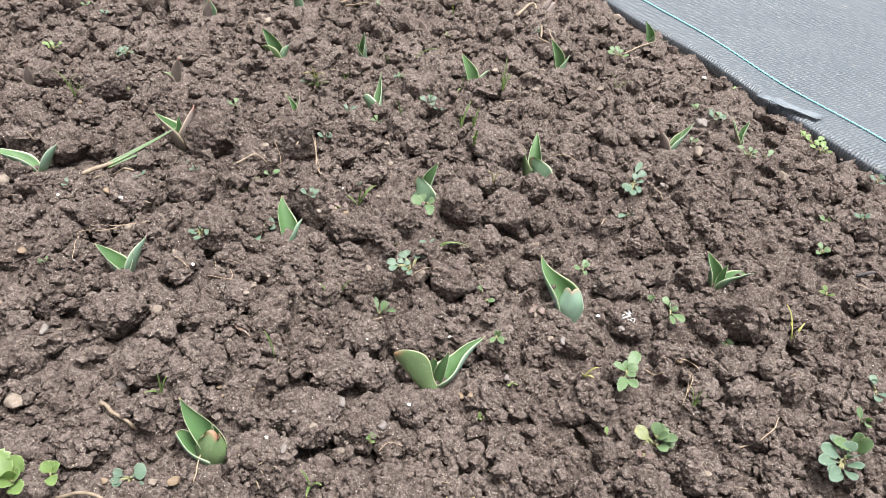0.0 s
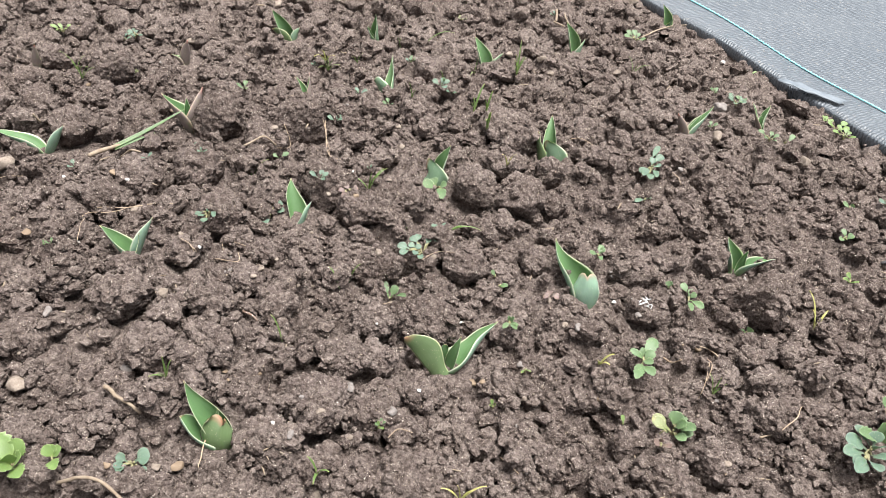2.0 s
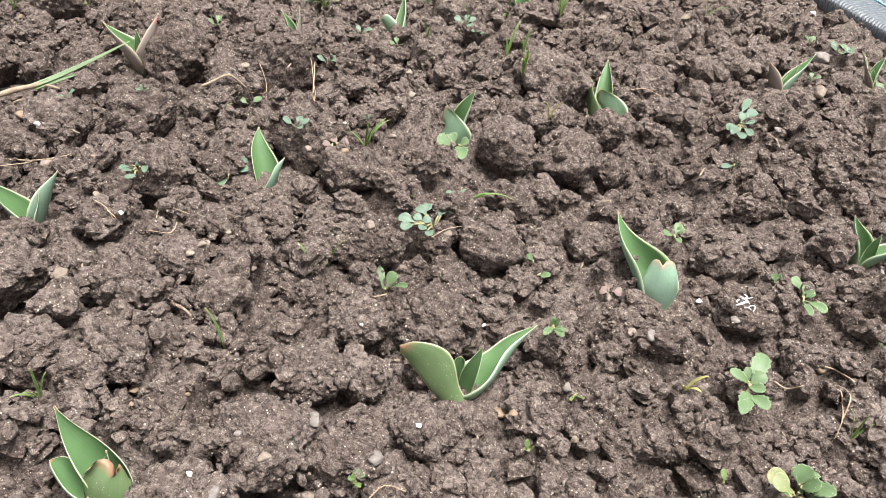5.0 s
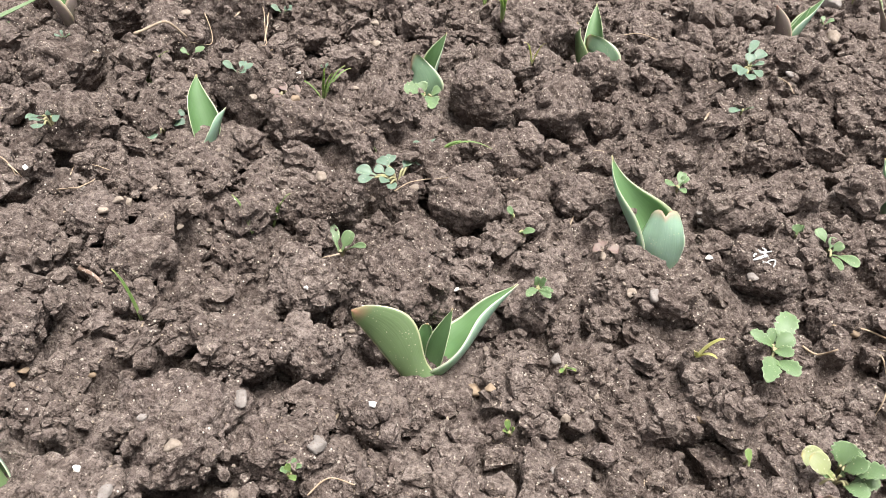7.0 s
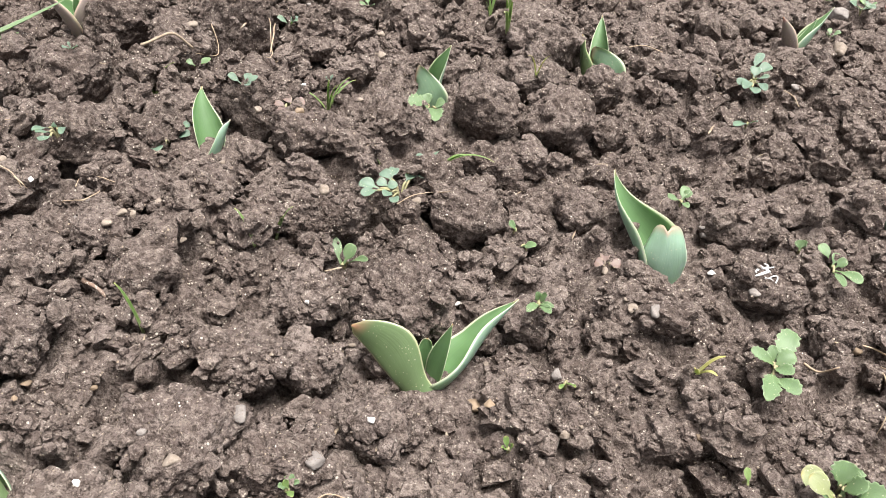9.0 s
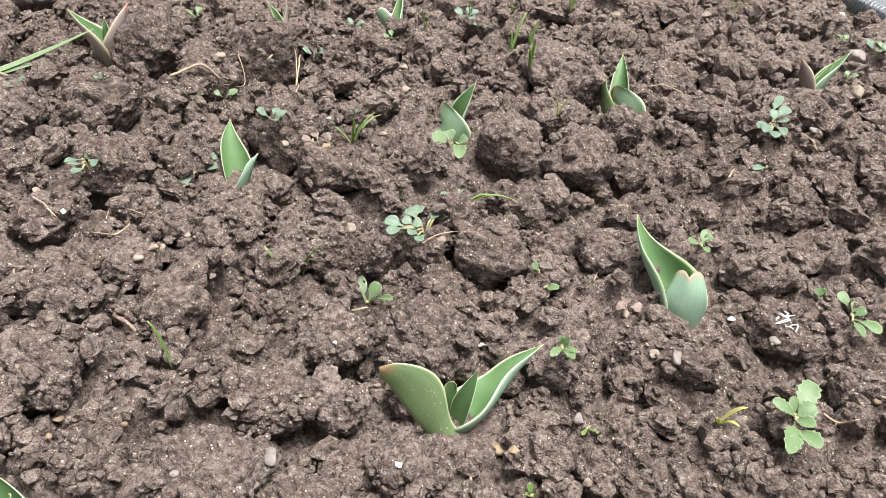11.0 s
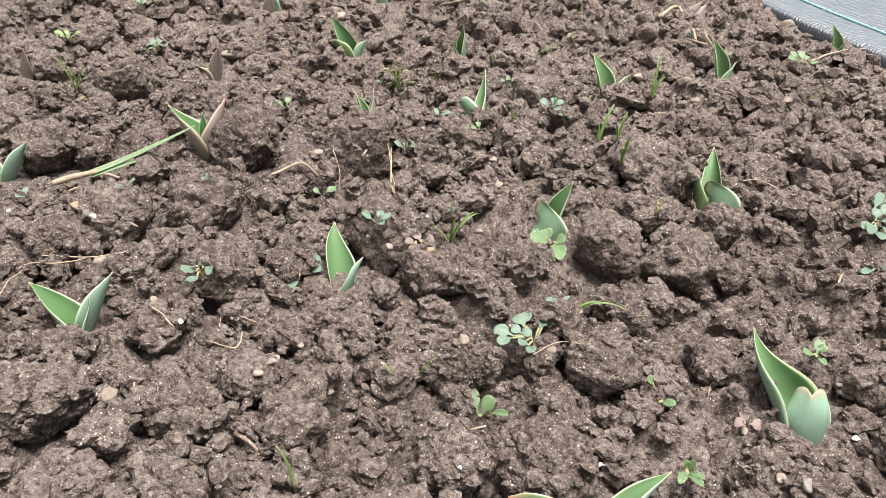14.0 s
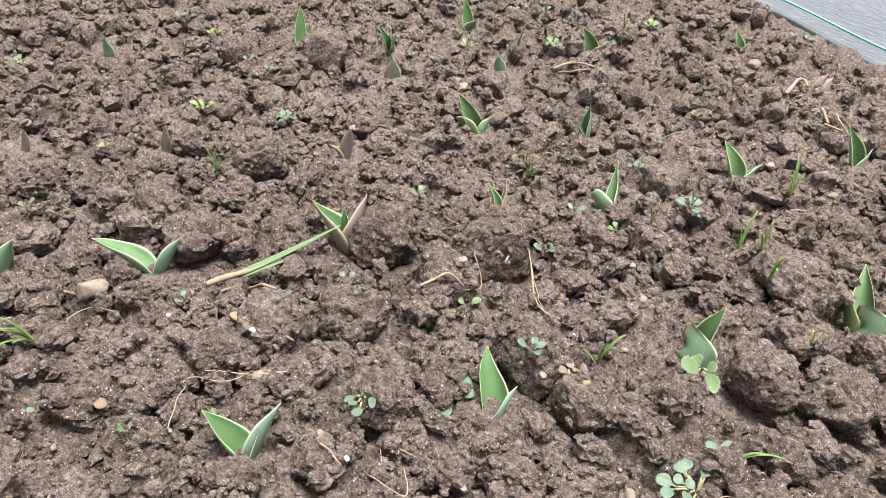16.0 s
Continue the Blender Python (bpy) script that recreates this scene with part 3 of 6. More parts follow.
def pebble(place, label, mat, size, seed, name="stone"):
    rng = random.Random(seed)
    bm = bmesh.new()
    bmesh.ops.create_icosphere(bm, subdivisions=3, radius=1)
    off = Vector((seed * 3.7, seed * 1.3, seed))
    cuts = [(Vector((rng.gauss(0, 1), rng.gauss(0, 1), rng.gauss(0, 1))).normalized(), rng.uniform(0.48, 0.84)) for _ in range(11)]
    sx, sy, sz = size * rng.uniform(0.9, 1.1), size * rng.uniform(0.65, 0.95), size * rng.uniform(0.5, 0.7)
    for v in bm.verts:
        c = v.co.copy()
        k = 1 + 0.10 * noise.noise(c * 1.1 + off) + 0.06 * noise.noise(c * 4 + off)
        c = c * k
        for d, far in cuts:
            over = c.dot(d) - far
            if over > 0:
                c = c - d * (over * 0.95)
        c = c * 1.18 + c * (0.07 * noise.noise(c * 7 + off))
        v.co = Vector((c.x * sx, c.y * sy, c.z * sz))
    ob = new(name, mesh_of(name, bm, mat))
    ob.matrix_world = pose(place[0], place[1], place[2] + sz * 0.05, rng.uniform(-12, 12), rng.uniform(-12, 12), rng.uniform(0, 360))
    return tagged(ob, label, "stone", "stones in the soil")


def stick(name, label, mat, points, radius, category, rough=0.5, wobble=0.002, sides=7, taper=0.6):
    bm = bmesh.new()
    o = Vector(points[0])
    line = bent([Vector(p) - o for p in points], 6, wobble, radius * 9000)
    tube(bm, line, [radius * (1 - (1 - taper) * i / len(line)) for i in range(len(line))], sides, rough)
    ob = new(name, mesh_of(name, bm, mat))
    ob.location = o
    return tagged(ob, label, category, "bits of plant on the soil")


# ---------------------------------------------------------------- the ground
def spaced(start, stop, near, far_lo, far_hi, grow_lo, grow_hi):
    """Grid lines: evenly near apart from start to stop, then ever wider to both sides."""
    mid = list(np.arange(start, stop, near))
    lo, step, q = [], near, start
    while q > far_lo:
        step *= grow_lo if q > -1.35 else 1.15
        q -= step
        lo.append(q)
    hi, step, q = [], near, mid[-1]
    while q < far_hi:
        step *= grow_hi if q < 2.4 else 1.15
        q += step
        hi.append(q)
    return np.array(lo[::-1] + mid + hi)


def build_ground():
    xs = spaced(-0.44, 0.40, 0.0020, -60, 60, 1.012, 1.03)
    ys = spaced(0.46, 1.0, 0.0020, -60, 60, 1.06, 1.0105)
    gx, gy = np.meshgrid(xs, ys)
    gz = relief(gx, gy)
    gap = np.maximum(np.gradient(xs)[None, :], np.gradient(ys)[:, None])
    calm = np.clip((gap - 0.012) / 0.05, 0, 1)
    gz = gz * (1 - calm) - 0.02 * calm
    # steep sides bulge sideways a little, so that lumps hang over
    jx = 0.0022 * soft_noise(gx / 0.009, gy / 0.009, 91) * (1 - calm)
    jy = 0.0022 * soft_noise(gx / 0.009, gy / 0.009, 92) * (1 - calm)
    co = np.stack([gx + jx, gy + jy, gz], -1).reshape(-1, 3)
    nx, ny = len(xs), len(ys)
    i = (np.arange(ny - 1)[:, None] * nx + np.arange(nx - 1)[None, :]).ravel()
    quads = np.stack([i, i + 1, i + nx + 1, i + nx], -1)
    me = bpy.data.meshes.new("ground")
    me.vertices.add(len(co))
    me.vertices.foreach_set("co", co.ravel())
    me.loops.add(quads.size)
    me.loops.foreach_set("vertex_index", quads.ravel())
    me.polygons.add(len(quads))
    me.polygons.foreach_set("loop_start", np.arange(len(quads)) * 4)
    me.polygons.foreach_set("use_smooth", np.ones(len(quads), bool))
    me.update(calc_edges=True)
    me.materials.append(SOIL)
    return tagged(new("ground", me), "freshly dug dark brown cloddy garden soil", "soil", kind="structure")


ground = build_ground()


def clod_mesh(level, seed, flat=0.78):
    """A broken lump of soil of radius about 1, with flat breaks and crumbs sticking to them."""
    bm = bmesh.new()
    bmesh.ops.create_icosphere(bm, subdivisions=level, radius=1)
    off = Vector((seed * 7.3, seed * 2.9, -seed * 4.1))
    dice = random.Random(seed)
    cuts = []
    for _ in range(14 if level > 3 else 12):
        d = Vector((dice.gauss(0, 1), dice.gauss(0, 1), dice.gauss(0, 0.8))).normalized()
        cuts.append((d, dice.uniform(0.60, 0.94) if level > 3 else dice.uniform(0.50, 0.88)))
    for v in bm.verts:
        n = v.co.normalized()
        c = n * (1.03 + 0.24 * noise.noise(n * 0.95 + off) + 0.24 * noise.noise(n * 2.1 + off))
        for d, far in cuts:
            over = c.dot(d) - far
            if over > 0:
                c = c - d * (over * 0.92)
        k = 0.0
        if level < 4:
            k += 0.32 * noise.noise(n * 3.1 - off)
        if level > 2:
            k += 0.09 * noise.noise(c * 4.5 + off)
        if level > 3:
            warp = c + Vector((noise.noise(c * 6 + off), noise.noise(c * 6 - off), 0)) * 0.10
            near, next_ = noise.voronoi(warp * 3.6 + off)[0][:2]
            k += 0.20 * min(0.32, next_ - near) - 0.035
            near, next_ = noise.voronoi(warp * 8.5 - off)[0][:2]
            k += (0.10 * min(0.34, next_ - near) - 0.015) * (0.35 + 1.3 * max(0.0, 0.5 + noise.noise(c * 2.7 - off)))
        if level > 4:
            k += 0.035 * noise.noise(c * 19 + off) + 0.022 * noise.noise(c * 41 + off)
        c = c + n * k
        v.co = Vector((c.x, c.y, c.z * flat))
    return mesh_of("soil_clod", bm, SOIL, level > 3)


rng = random.Random(5)
for n, (cx, cy, r) in enumerate(CLODS):
    ob = new("soil_clod", clod_mesh(6 if r > 0.022 and cy < 0.72 else 5 if cy < 1.05 else 4, n + 1, rng.uniform(0.66, 0.86)))
    ob.matrix_world = pose(cx, cy, CLOD_Z[(cx, cy)], rng.uniform(-10, 10), rng.uniform(-10, 10), 0) @ Matrix.Diagonal((r * rng.uniform(0.98, 1.10), r * rng.uniform(0.94, 1.08), r * 1.12, 1))
    tagged(ob, "large rough brown soil clod lying in the bed" if r > 0.022 else "rough brown soil clod lying in the bed", "soil clod", "clods in the bed")

# loose lumps: the nearest are things of their own, the rest are joined
kinds = [clod_mesh(3, 200 + k) for k in range(14)]
near = [k for k in range(len(LUMPS)) if LUMPS[k][1] < 0.95 and -0.40 < LUMPS[k][0] < 0.34]
near = sorted(near, key=lambda k: -LUMPS[k][3])[:195]
for n, k in enumerate(near):
    x, y, z, r = (float(v) for v in LUMPS[k])
    ob = new("soil_clod", kinds[n % 14])
    ob.matrix_world = pose(x, y, z, rng.uniform(-25, 25), rng.uniform(-25, 25), rng.uniform(0, 360)) @ Matrix.Diagonal((r * 1.1, r * rng.uniform(0.85, 1.1), r * 1.05, 1))
    tagged(ob, "small crumbly brown soil clod", "soil clod", "clods in the bed")
rest_lumps = [k for k in range(len(LUMPS)) if k not in set(near)]
MID_LUMPS = np.array([LUMPS[k] for k in rest_lumps if LUMPS[k][1] < 1.0])
FAR_LUMPS = np.array([LUMPS[k] for k in rest_lumps if LUMPS[k][1] >= 1.0])


def scatter(name, label, mat, templates, count, low, high, power, seed, squash, sink, reach=2.3, skew=1.9, at=None):
    """Many small bits joined in one mesh, lying on the soil."""
    rs = np.random.RandomState(seed)
    y = 0.44 + (reach - 0.44) * rs.rand(count * 2) ** skew
    x = -0.42 - 0.85 * (y - 0.5) + rs.rand(count * 2) * (0.84 + 1.2 * (y - 0.5))
    keep = beyond_edge(x, y) < -0.01 - 0.05 * rs.rand(len(x))
    for px, py in TULIP_PLACES:
        keep &= (x - px) ** 2 + (y - py - 0.007) ** 2 > 0.020 ** 2
    x, y = x[keep][:count], y[keep][:count]
    size = low + (high - low) * rs.rand(len(x)) ** power
    z = clod_tops(x, y) + size * sink
    if at is not None:
        x, y, z, size = at.T
    shapes = []
    for t in templates:
        v = np.empty(len(t.vertices) * 3)
        t.vertices.foreach_get("co", v)
        f = np.empty(len(t.polygons) * 3, int)
        t.polygons.foreach_get("vertices", f)
        shapes.append((v.reshape(-1, 3), f.reshape(-1, 3)))
    vs, fs, base = [], [], 0
    for n in range(len(x)):
        v, f = shapes[n % len(shapes)]
        an, ti = rs.rand() * 6.283, (rs.rand() - 0.5) * 1.4
        c, s, ct, st = math.cos(an), math.sin(an), math.cos(ti), math.sin(ti)
        p = v * (size[n] * np.array(squash) * (0.75 + 0.5 * rs.rand(3)))
        p = p @ np.array([[1, 0, 0], [0, ct, -st], [0, st, ct]]).T @ np.array([[c, -s, 0], [s, c, 0], [0, 0, 1]]).T
        vs.append(p + (x[n], y[n], z[n]))
        fs.append(f + base)
        base += len(v)
    co, tri = np.concatenate(vs), np.concatenate(fs)
    me = bpy.data.meshes.new(name)
    me.vertices.add(len(co))
    me.vertices.foreach_set("co", co.ravel())
    me.loops.add(tri.size)
    me.loops.foreach_set("vertex_index", tri.ravel())
    me.polygons.add(len(tri))
    me.polygons.foreach_set("loop_start", np.arange(len(tri)) * 3)
    me.polygons.foreach_set("use_smooth", np.zeros(len(tri), bool))
    me.update(calc_edges=True)
    me.materials.append(mat)
    return tagged(new(name, me), label, "soil" if mat is SOIL else "debris", kind="stuff")


lumpy = [clod_mesh(2, 300 + k) for k in range(10)]
crumbly = [clod_mesh(1, 330 + k) for k in range(10)]
scatter("soil_lumps", "loose broken lumps of brown soil", SOIL, kinds, 10, 0.01, 0.01, 1, 7, (1.05, 1.0, 1.0), 0, at=MID_LUMPS)
scatter("far_soil_lumps", "loose broken lumps of brown soil", SOIL, lumpy, 10, 0.01, 0.01, 1, 8, (1.1, 1.05, 1.0), 0, at=FAR_LUMPS)
scatter("soil_crumbs", "loose brown crumbs of soil over the bed", SOIL, lumpy, 12500, 0.0024, 0.0082, 1.9, 1, (1, 1, 0.95), 0.25)
scatter("fine_soil_crumbs", "fine loose grains of brown soil", SOIL, crumbly, 30000, 0.0008, 0.0036, 1.6, 2, (1, 1, 0.9), 0.2)
scatter("pale_grit", "pale cream grit and sand in the soil", STONE_PALE, crumbly, 800, 0.0009, 0.0030, 2.2, 3, (1, 0.8, 0.7), 0.3)
scatter("grey_grit", "small grey stones in the soil", STONE_GREY, crumbly, 160, 0.0012, 0.0038, 2.0, 4, (1, 0.8, 0.7), 0.3)
scatter("straw_bits", "short bits of dry straw and root on the soil", STRAW, crumbly, 460, 0.003, 0.009, 1.5, 6, (1, 0.12, 0.12), 0.12)


# ---------------------------------------------------------------- the ground cover beside the bed
def along(u, v, z=0.0):
    """u metres along the bed's side, v metres past it."""
    return Vector((EDGE_X + EDGE_DX * u + EDGE_DY * v, EDGE_Y + EDGE_DY * u - EDGE_DX * v, z))


def sheet_z(u, v):
    ripple = 0.006 * noise.noise(Vector((u * 5, v * 6, 1))) + 0.012 * noise.noise(Vector((u * 1.6, v * 1.4, 4)))
    return 0.006 + ripple


def ground_cover():
    top = root_of("ground_cover", along(0, 0.4, -0.01), "black woven ground cover fabric with a turquoise thread", "fabric")
    o = top.location
    bm = bmesh.new()
    uv = bm.loops.layers.uv.verify()
    us = [-1.4 + 0.025 * k for k in range(161)]
    # the rim turns down and back under itself
    profile = [(0.014, -0.048), (0.006, -0.034), (0.000, -0.021), (-0.003, -0.012), (-0.003, -0.006), (0.000, -0.002), (0.006, 0.0)] + [(0.02 + 0.03 * k, 0.0) for k in range(22)]
    vs = [v for v, _ in profile]
    rows = []
    for u in us:
        sway = 0.010 * noise.noise(Vector((u * 4, 0, 9))) + 0.012 * noise.noise(Vector((u * 1.3, 3, 9)))
        row = []
        for v, down in profile:
            z = sheet_z(u, v) + down
            row.append((bm.verts.new(along(u, v + sway * max(0, 1 - v / 0.3), z) - o), (v + down, u)))
        rows.append(row)
    for r0, r1 in zip(rows, rows[1:]):
        for k in range(len(vs) - 1):
            q = (r0[k], r0[k + 1], r1[k + 1], r1[k])
            f = bm.faces.new([c[0] for c in q])
            for l, c in zip(f.loops, q):
                l[uv].uv = c[1]
    bmesh.ops.recalc_face_normals(bm, faces=bm.faces[:])
    bmesh.ops.solidify(bm, geom=bm.faces[:], thickness=0.0012)
    part("sheet", bm, FABRIC, top, "dusty black woven plastic sheet")
    bm = bmesh.new()
    for u in np.arange(-1.3, 2.4, 0.011):
        p = [along(u + k * 0.0036, 0.060 + 0.004 * noise.noise(Vector((u * 3, 2, 2))), sheet_z(u, 0.060) + 0.0016 + 0.0004 * math.sin(k * 1.5)) - o for k in range(4)]
        tube(bm, p, [0.0012, 0.0014, 0.0014, 0.0012], 5)
    part("thread", bm, STRIPE, top, "turquoise marker thread")
    return top


ground_cover()


# ---------------------------------------------------------------- the tulips
tulip((-0.004, 0.623, -0.0036), "green tulip shoot with two spread leaves and pale rims", [
    ((0.009, -0.007, -0.003), (-0.044, 0.003, 0.0256), (0.15, 0.85, -0.45), 0.0262, 0.50, (0.004, -0.004, -0.006), waisted, OLIVE_OUT, -0.004, 0.0045),
    ((-0.001, 0.005, 0.0), (0.032, 0.04, 0.0270), (-0.62, 0.06, 0.75), 0.0385, 1.10, (0.000, 0, -0.006), acute, GLAUCOUS, 0, 0.0015),
    ((-0.004, 0.004, 0.0), (0.003, 0.010, 0.0300), (-0.3, -1, 0.4), 0.0115, 0.6, (0, 0, 0), keel, LEAF_OUT, 0),
    ((-0.010, 0.010, 0.0), (-0.009, 0.014, 0.0130), (0.3, -1, 0.4), 0.0110, 0.7, (0, 0, 0), blunt, OLIVE_OUT, 0),
])
tulip((0.11, 0.739, -0.0052), "tall green tulip shoot with a cupped leaf before it", [
    ((-0.004, 0.008, 0.0), (-0.04, 0.034, 0.0462), (0.86, -0.62, 0.32), 0.0450, 1.25, (-0.004, 0.004, -0.003), acute, GLAUCOUS, 0, 0.0030),
    ((-0.001, -0.004, 0.0), (-0.004, 0.007, 0.0262), (0.05, 1, 0.1), 0.0335, 1.0, (-0.001, -0.007, 0.006), hooded, GLAUCOUS, 0),
    ((0.000, 0.002, 0.0), (-0.002, 0.010, 0.0235), (0.05, -1, 0.2), 0.0180, 0.9, (0, 0, 0), blunt, LEAF_OUT, 0),
    ((-0.002, -0.011, 0.0), (-0.001, -0.012, 0.0062), (0, 1, 0.3), 0.008, 0.8, (0, 0, 0), lance, OLIVE_OUT, 0),
])
tulip((-0.186, 0.767, 0.0076), "slender green tulip shoot with one small side leaf", [
    ((-0.001, 0.003, 0.0), (-0.016, 0.031, 0.0258), (0.55, -0.85, 0.2), 0.0262, 1.15, (-0.001, 0, -0.001), keel, GLAUCOUS, 0, 0.0012),
    ((0.004, -0.002, 0.0), (0.011, 0.012, 0.0164), (-0.8, 0.3, 0.4), 0.0150, 1.1, (0, -0.002, -0.001), keel, GLAUCOUS, 0),
])
tulip((-0.066, 0.874, 0.0073), "green tulip shoot with a broad speckled front leaf", [
    ((0.004, 0.012, 0.0), (0.013, 0.021, 0.0380), (-0.55, -0.6, 0.3), 0.0225, 1.0, (-0.002, 0, 0), keel, GLAUCOUS, 0),
    ((0.001, -0.003, 0.0), (-0.006, 0.010, 0.0125), (0.2, 1, 0.35), 0.0390, 1.1, (0.001, -0.008, 0.004), hooded, LEAF_OUT, 0),
])
tulip((0.058, 0.959, 0.0084), "green tulip shoot of three leaves, front tip browned", [
    ((0.003, 0.015, 0.0), (-0.004, 0.056, 0.0290), (-0.35, -0.8, 0.25), 0.0235, 1.1, (0, 0, 0), keel, GLAUCOUS, 0),
    ((0.004, -0.003, 0.0), (-0.003, 0.008, 0.0105), (0.15, 1, 0.45), 0.0420, 1.1, (0.003, -0.008, 0.003), hooded, LEAF_OUT, 0),
    ((-0.008, 0.006, 0.0), (-0.018, 0.016, 0.0270), (0.9, 0.35, 0.4), 0.0220, 1.2, (-0.005, 0, 0), blunt, OLIVE_OUT, 0),
])
tulip((-0.172, 0.503, -0.0023), "tulip shoot with a folded olive-tipped front leaf", [
    ((0.003, 0.010, 0.0), (-0.024, 0.017, 0.0423), (0.72, -0.72, 0.25), 0.0285, 1.3, (0.000, 0.002, -0.003), acute, GLAUCOUS, 0, 0.0015),
    ((0.004, 0.000, 0.0), (-0.024, 0.004, 0.0165), (0.6, 0.25, 0.8), 0.0270, 1.25, (-0.006, -0.003, -0.003), blunt, GLAUCOUS, 0),
    ((0.007, -0.004, 0.0), (0.006, 0.005, 0.0150), (-0.25, 1, 0.40), 0.0360, 1.15, (0.001, -0.007, 0.003), hooded, OLIVE_OUT, 0),
    ((0.004, 0.003, 0.0), (0.003, 0.011, 0.0250), (0, -1, 0.2), 0.0095, 1.1, (0, 0, 0), keel, LEAF_OUT, 0),
])
tulip((-0.316, 0.673, 0.0067), "tulip shoot with two leaves spread behind a clod", [
    ((-0.001, 0.002, 0.0), (-0.023, -0.002, 0.0303), (0.55, 0.12, 0.85), 0.0300, 1.15, (0.002, 0, -0.004), keel, GLAUCOUS, 0),
    ((0.003, 0.002, 0.0), (0.017, 0.019, 0.0333), (-0.75, 0.1, 0.5), 0.0270, 1.2, (0.001, 0, -0.002), keel, GLAUCOUS, 0),
    ((0.003, -0.002, 0.0), (0.009, 0.006, 0.0223), (-0.3, -1, 0.2), 0.0100, 1.1, (0, 0, 0), keel, LEAF_OUT, 0),
])
tulip((0.268, 0.833, 0.0030), "tulip shoot with one upright and one flat leaf", [
    ((-0.004, 0.004, 0.0), (-0.020, 0.007, 0.0300), (0.75, -0.6, 0.35), 0.0290, 1.2, (-0.002, 0, -0.002), keel, GLAUCOUS, 0),
    ((0.003, 0.0, 0.0), (0.037, 0.007, 0.0130), (-0.1, 0.35, 0.9), 0.0230, 1.1, (0, 0, 0.008), keel, GLAUCOUS, 0),
    ((0.002, 0.002, 0.0), (0.004, 0.005, 0.0190), (-0.5, -0.7, 0.3), 0.0110, 1.1, (0, 0, 0), keel, LEAF_OUT, 0),
])
tulip((-0.357, 0.907, -0.0004), "purple-backed tulip shoot with red leaf tips", [
    ((-0.002, 0.0, 0.0), (-0.029, -0.003, 0.0374), (0.5, 0.30, 0.8), 0.0420, 1.1, (0.003, -0.003, -0.004), lance, PURPLE_OUT, 0),
    ((0.003, 0.0, 0.0), (0.009, 0.021, 0.0404), (-0.7, 0.2, 0.6), 0.0370, 1.1, (0.005, -0.004, -0.003), lance, PURPLE_OUT, 0),
    ((0.0, 0.004, 0.0), (-0.006, 0.009, 0.0300), (0.1, -1, 0.2), 0.0140, 0.8, (0, 0, 0), keel, LEAF_OUT, 0),
])
tulip((0.229, 1.078, 0.0100), "low tulip shoot with a brownish back leaf", [
    ((-0.002, 0.0, 0.0), (-0.018, -0.001, 0.0270), (0.75, 0.5, 0.4), 0.0270, 1.1, (-0.003, 0, 0), keel, PURPLE_OUT, 0),
    ((0.003, 0.0, 0.0), (0.026, 0.020, 0.0350), (-0.65, 0.1, 0.6), 0.0230, 1.2, (0.001, 0, -0.003), keel, GLAUCOUS, 0),
    ((0.002, 0.002, 0.0), (0.014, 0.012, 0.0260), (-0.5, -0.7, 0.4), 0.0100, 0.9, (0, 0, 0), keel, LEAF_OUT, 0),
])
tulip((-0.481, 0.815, -0.0006), "tulip shoot with a long low leaf and a short one", [
    ((-0.002, 0.0, 0.0), (-0.046, -0.011, 0.0190), (0.15, 0.22, 0.95), 0.0300, 1.1, (-0.004, 0, 0.002), keel, GLAUCOUS, 0),
    ((0.004, 0.0, 0.0), (0.021, 0.01, 0.0266), (-0.8, 0.3, 0.5), 0.0210, 1.2, (0.001, 0, -0.002), keel, GLAUCOUS, 0),
])
tulip((-0.158, 1.067, -0.0051), "green tulip shoot with a low rounded front leaf", [
    ((0.005, 0.004, 0.0), (-0.004, 0.038, 0.0371), (-0.72, -0.72, 0.25), 0.0184, 1.30, (0, 0, 0), keel, LEAF_OUT, 0),
    ((0.0, -0.002, 0.0), (-0.02, 0.003, 0.0151), (0.5, 1, 0.5), 0.0361, 1.05, (0.002, -0.006, 0.004), blunt, LEAF_OUT, 0),
])
tulip((-0.041, 1.198, -0.0051), "two-leaved green tulip shoot", [
    ((-0.002, 0.002, 0.0), (-0.024, 0.014, 0.0331), (0.72, -0.72, 0.25), 0.0301, 1.30, (0, 0, 0), keel, LEAF_OUT, 0),
    ((0.003, -0.002, 0.0), (0.019, 0.013, 0.0161), (-0.5, 0.35, 0.8), 0.0217, 1.30, (0, 0, 0), keel, LEAF_OUT, 0),
])
tulip((0.084, 1.291, -0.0036), "two-leaved green tulip shoot", [
    ((-0.002, 0.002, 0.0), (-0.024, 0.004, 0.0416), (0.72, -0.72, 0.25), 0.0284, 1.30, (0, 0, 0), keel, LEAF_OUT, 0),
    ((0.003, -0.002, 0.0), (0.009, 0.011, 0.0176), (-0.6, 0.35, 0.6), 0.0167, 1.30, (0, 0, 0), keel, LEAF_OUT, 0),
])
tulip((-0.321, 1.175, -0.0076), "green tulip shoot with low front leaves", [
    ((-0.002, 0.004, 0.0), (-0.026, -0.005, 0.0416), (0.72, -0.72, 0.25), 0.0284, 1.30, (0, 0, 0), keel, LEAF_OUT, 0),
    ((0.003, -0.002, 0.0), (0.01, 0.007, 0.0166), (-0.7, 0.5, 0.6), 0.0201, 1.30, (0, 0, 0), keel, LEAF_OUT, 0),
    ((-0.002, -0.003, 0.0), (-0.024, -0.012, 0.0166), (0.4, 1, 0.5), 0.0247, 1.0, (0, 0, 0), blunt, OLIVE_OUT, 0),
])
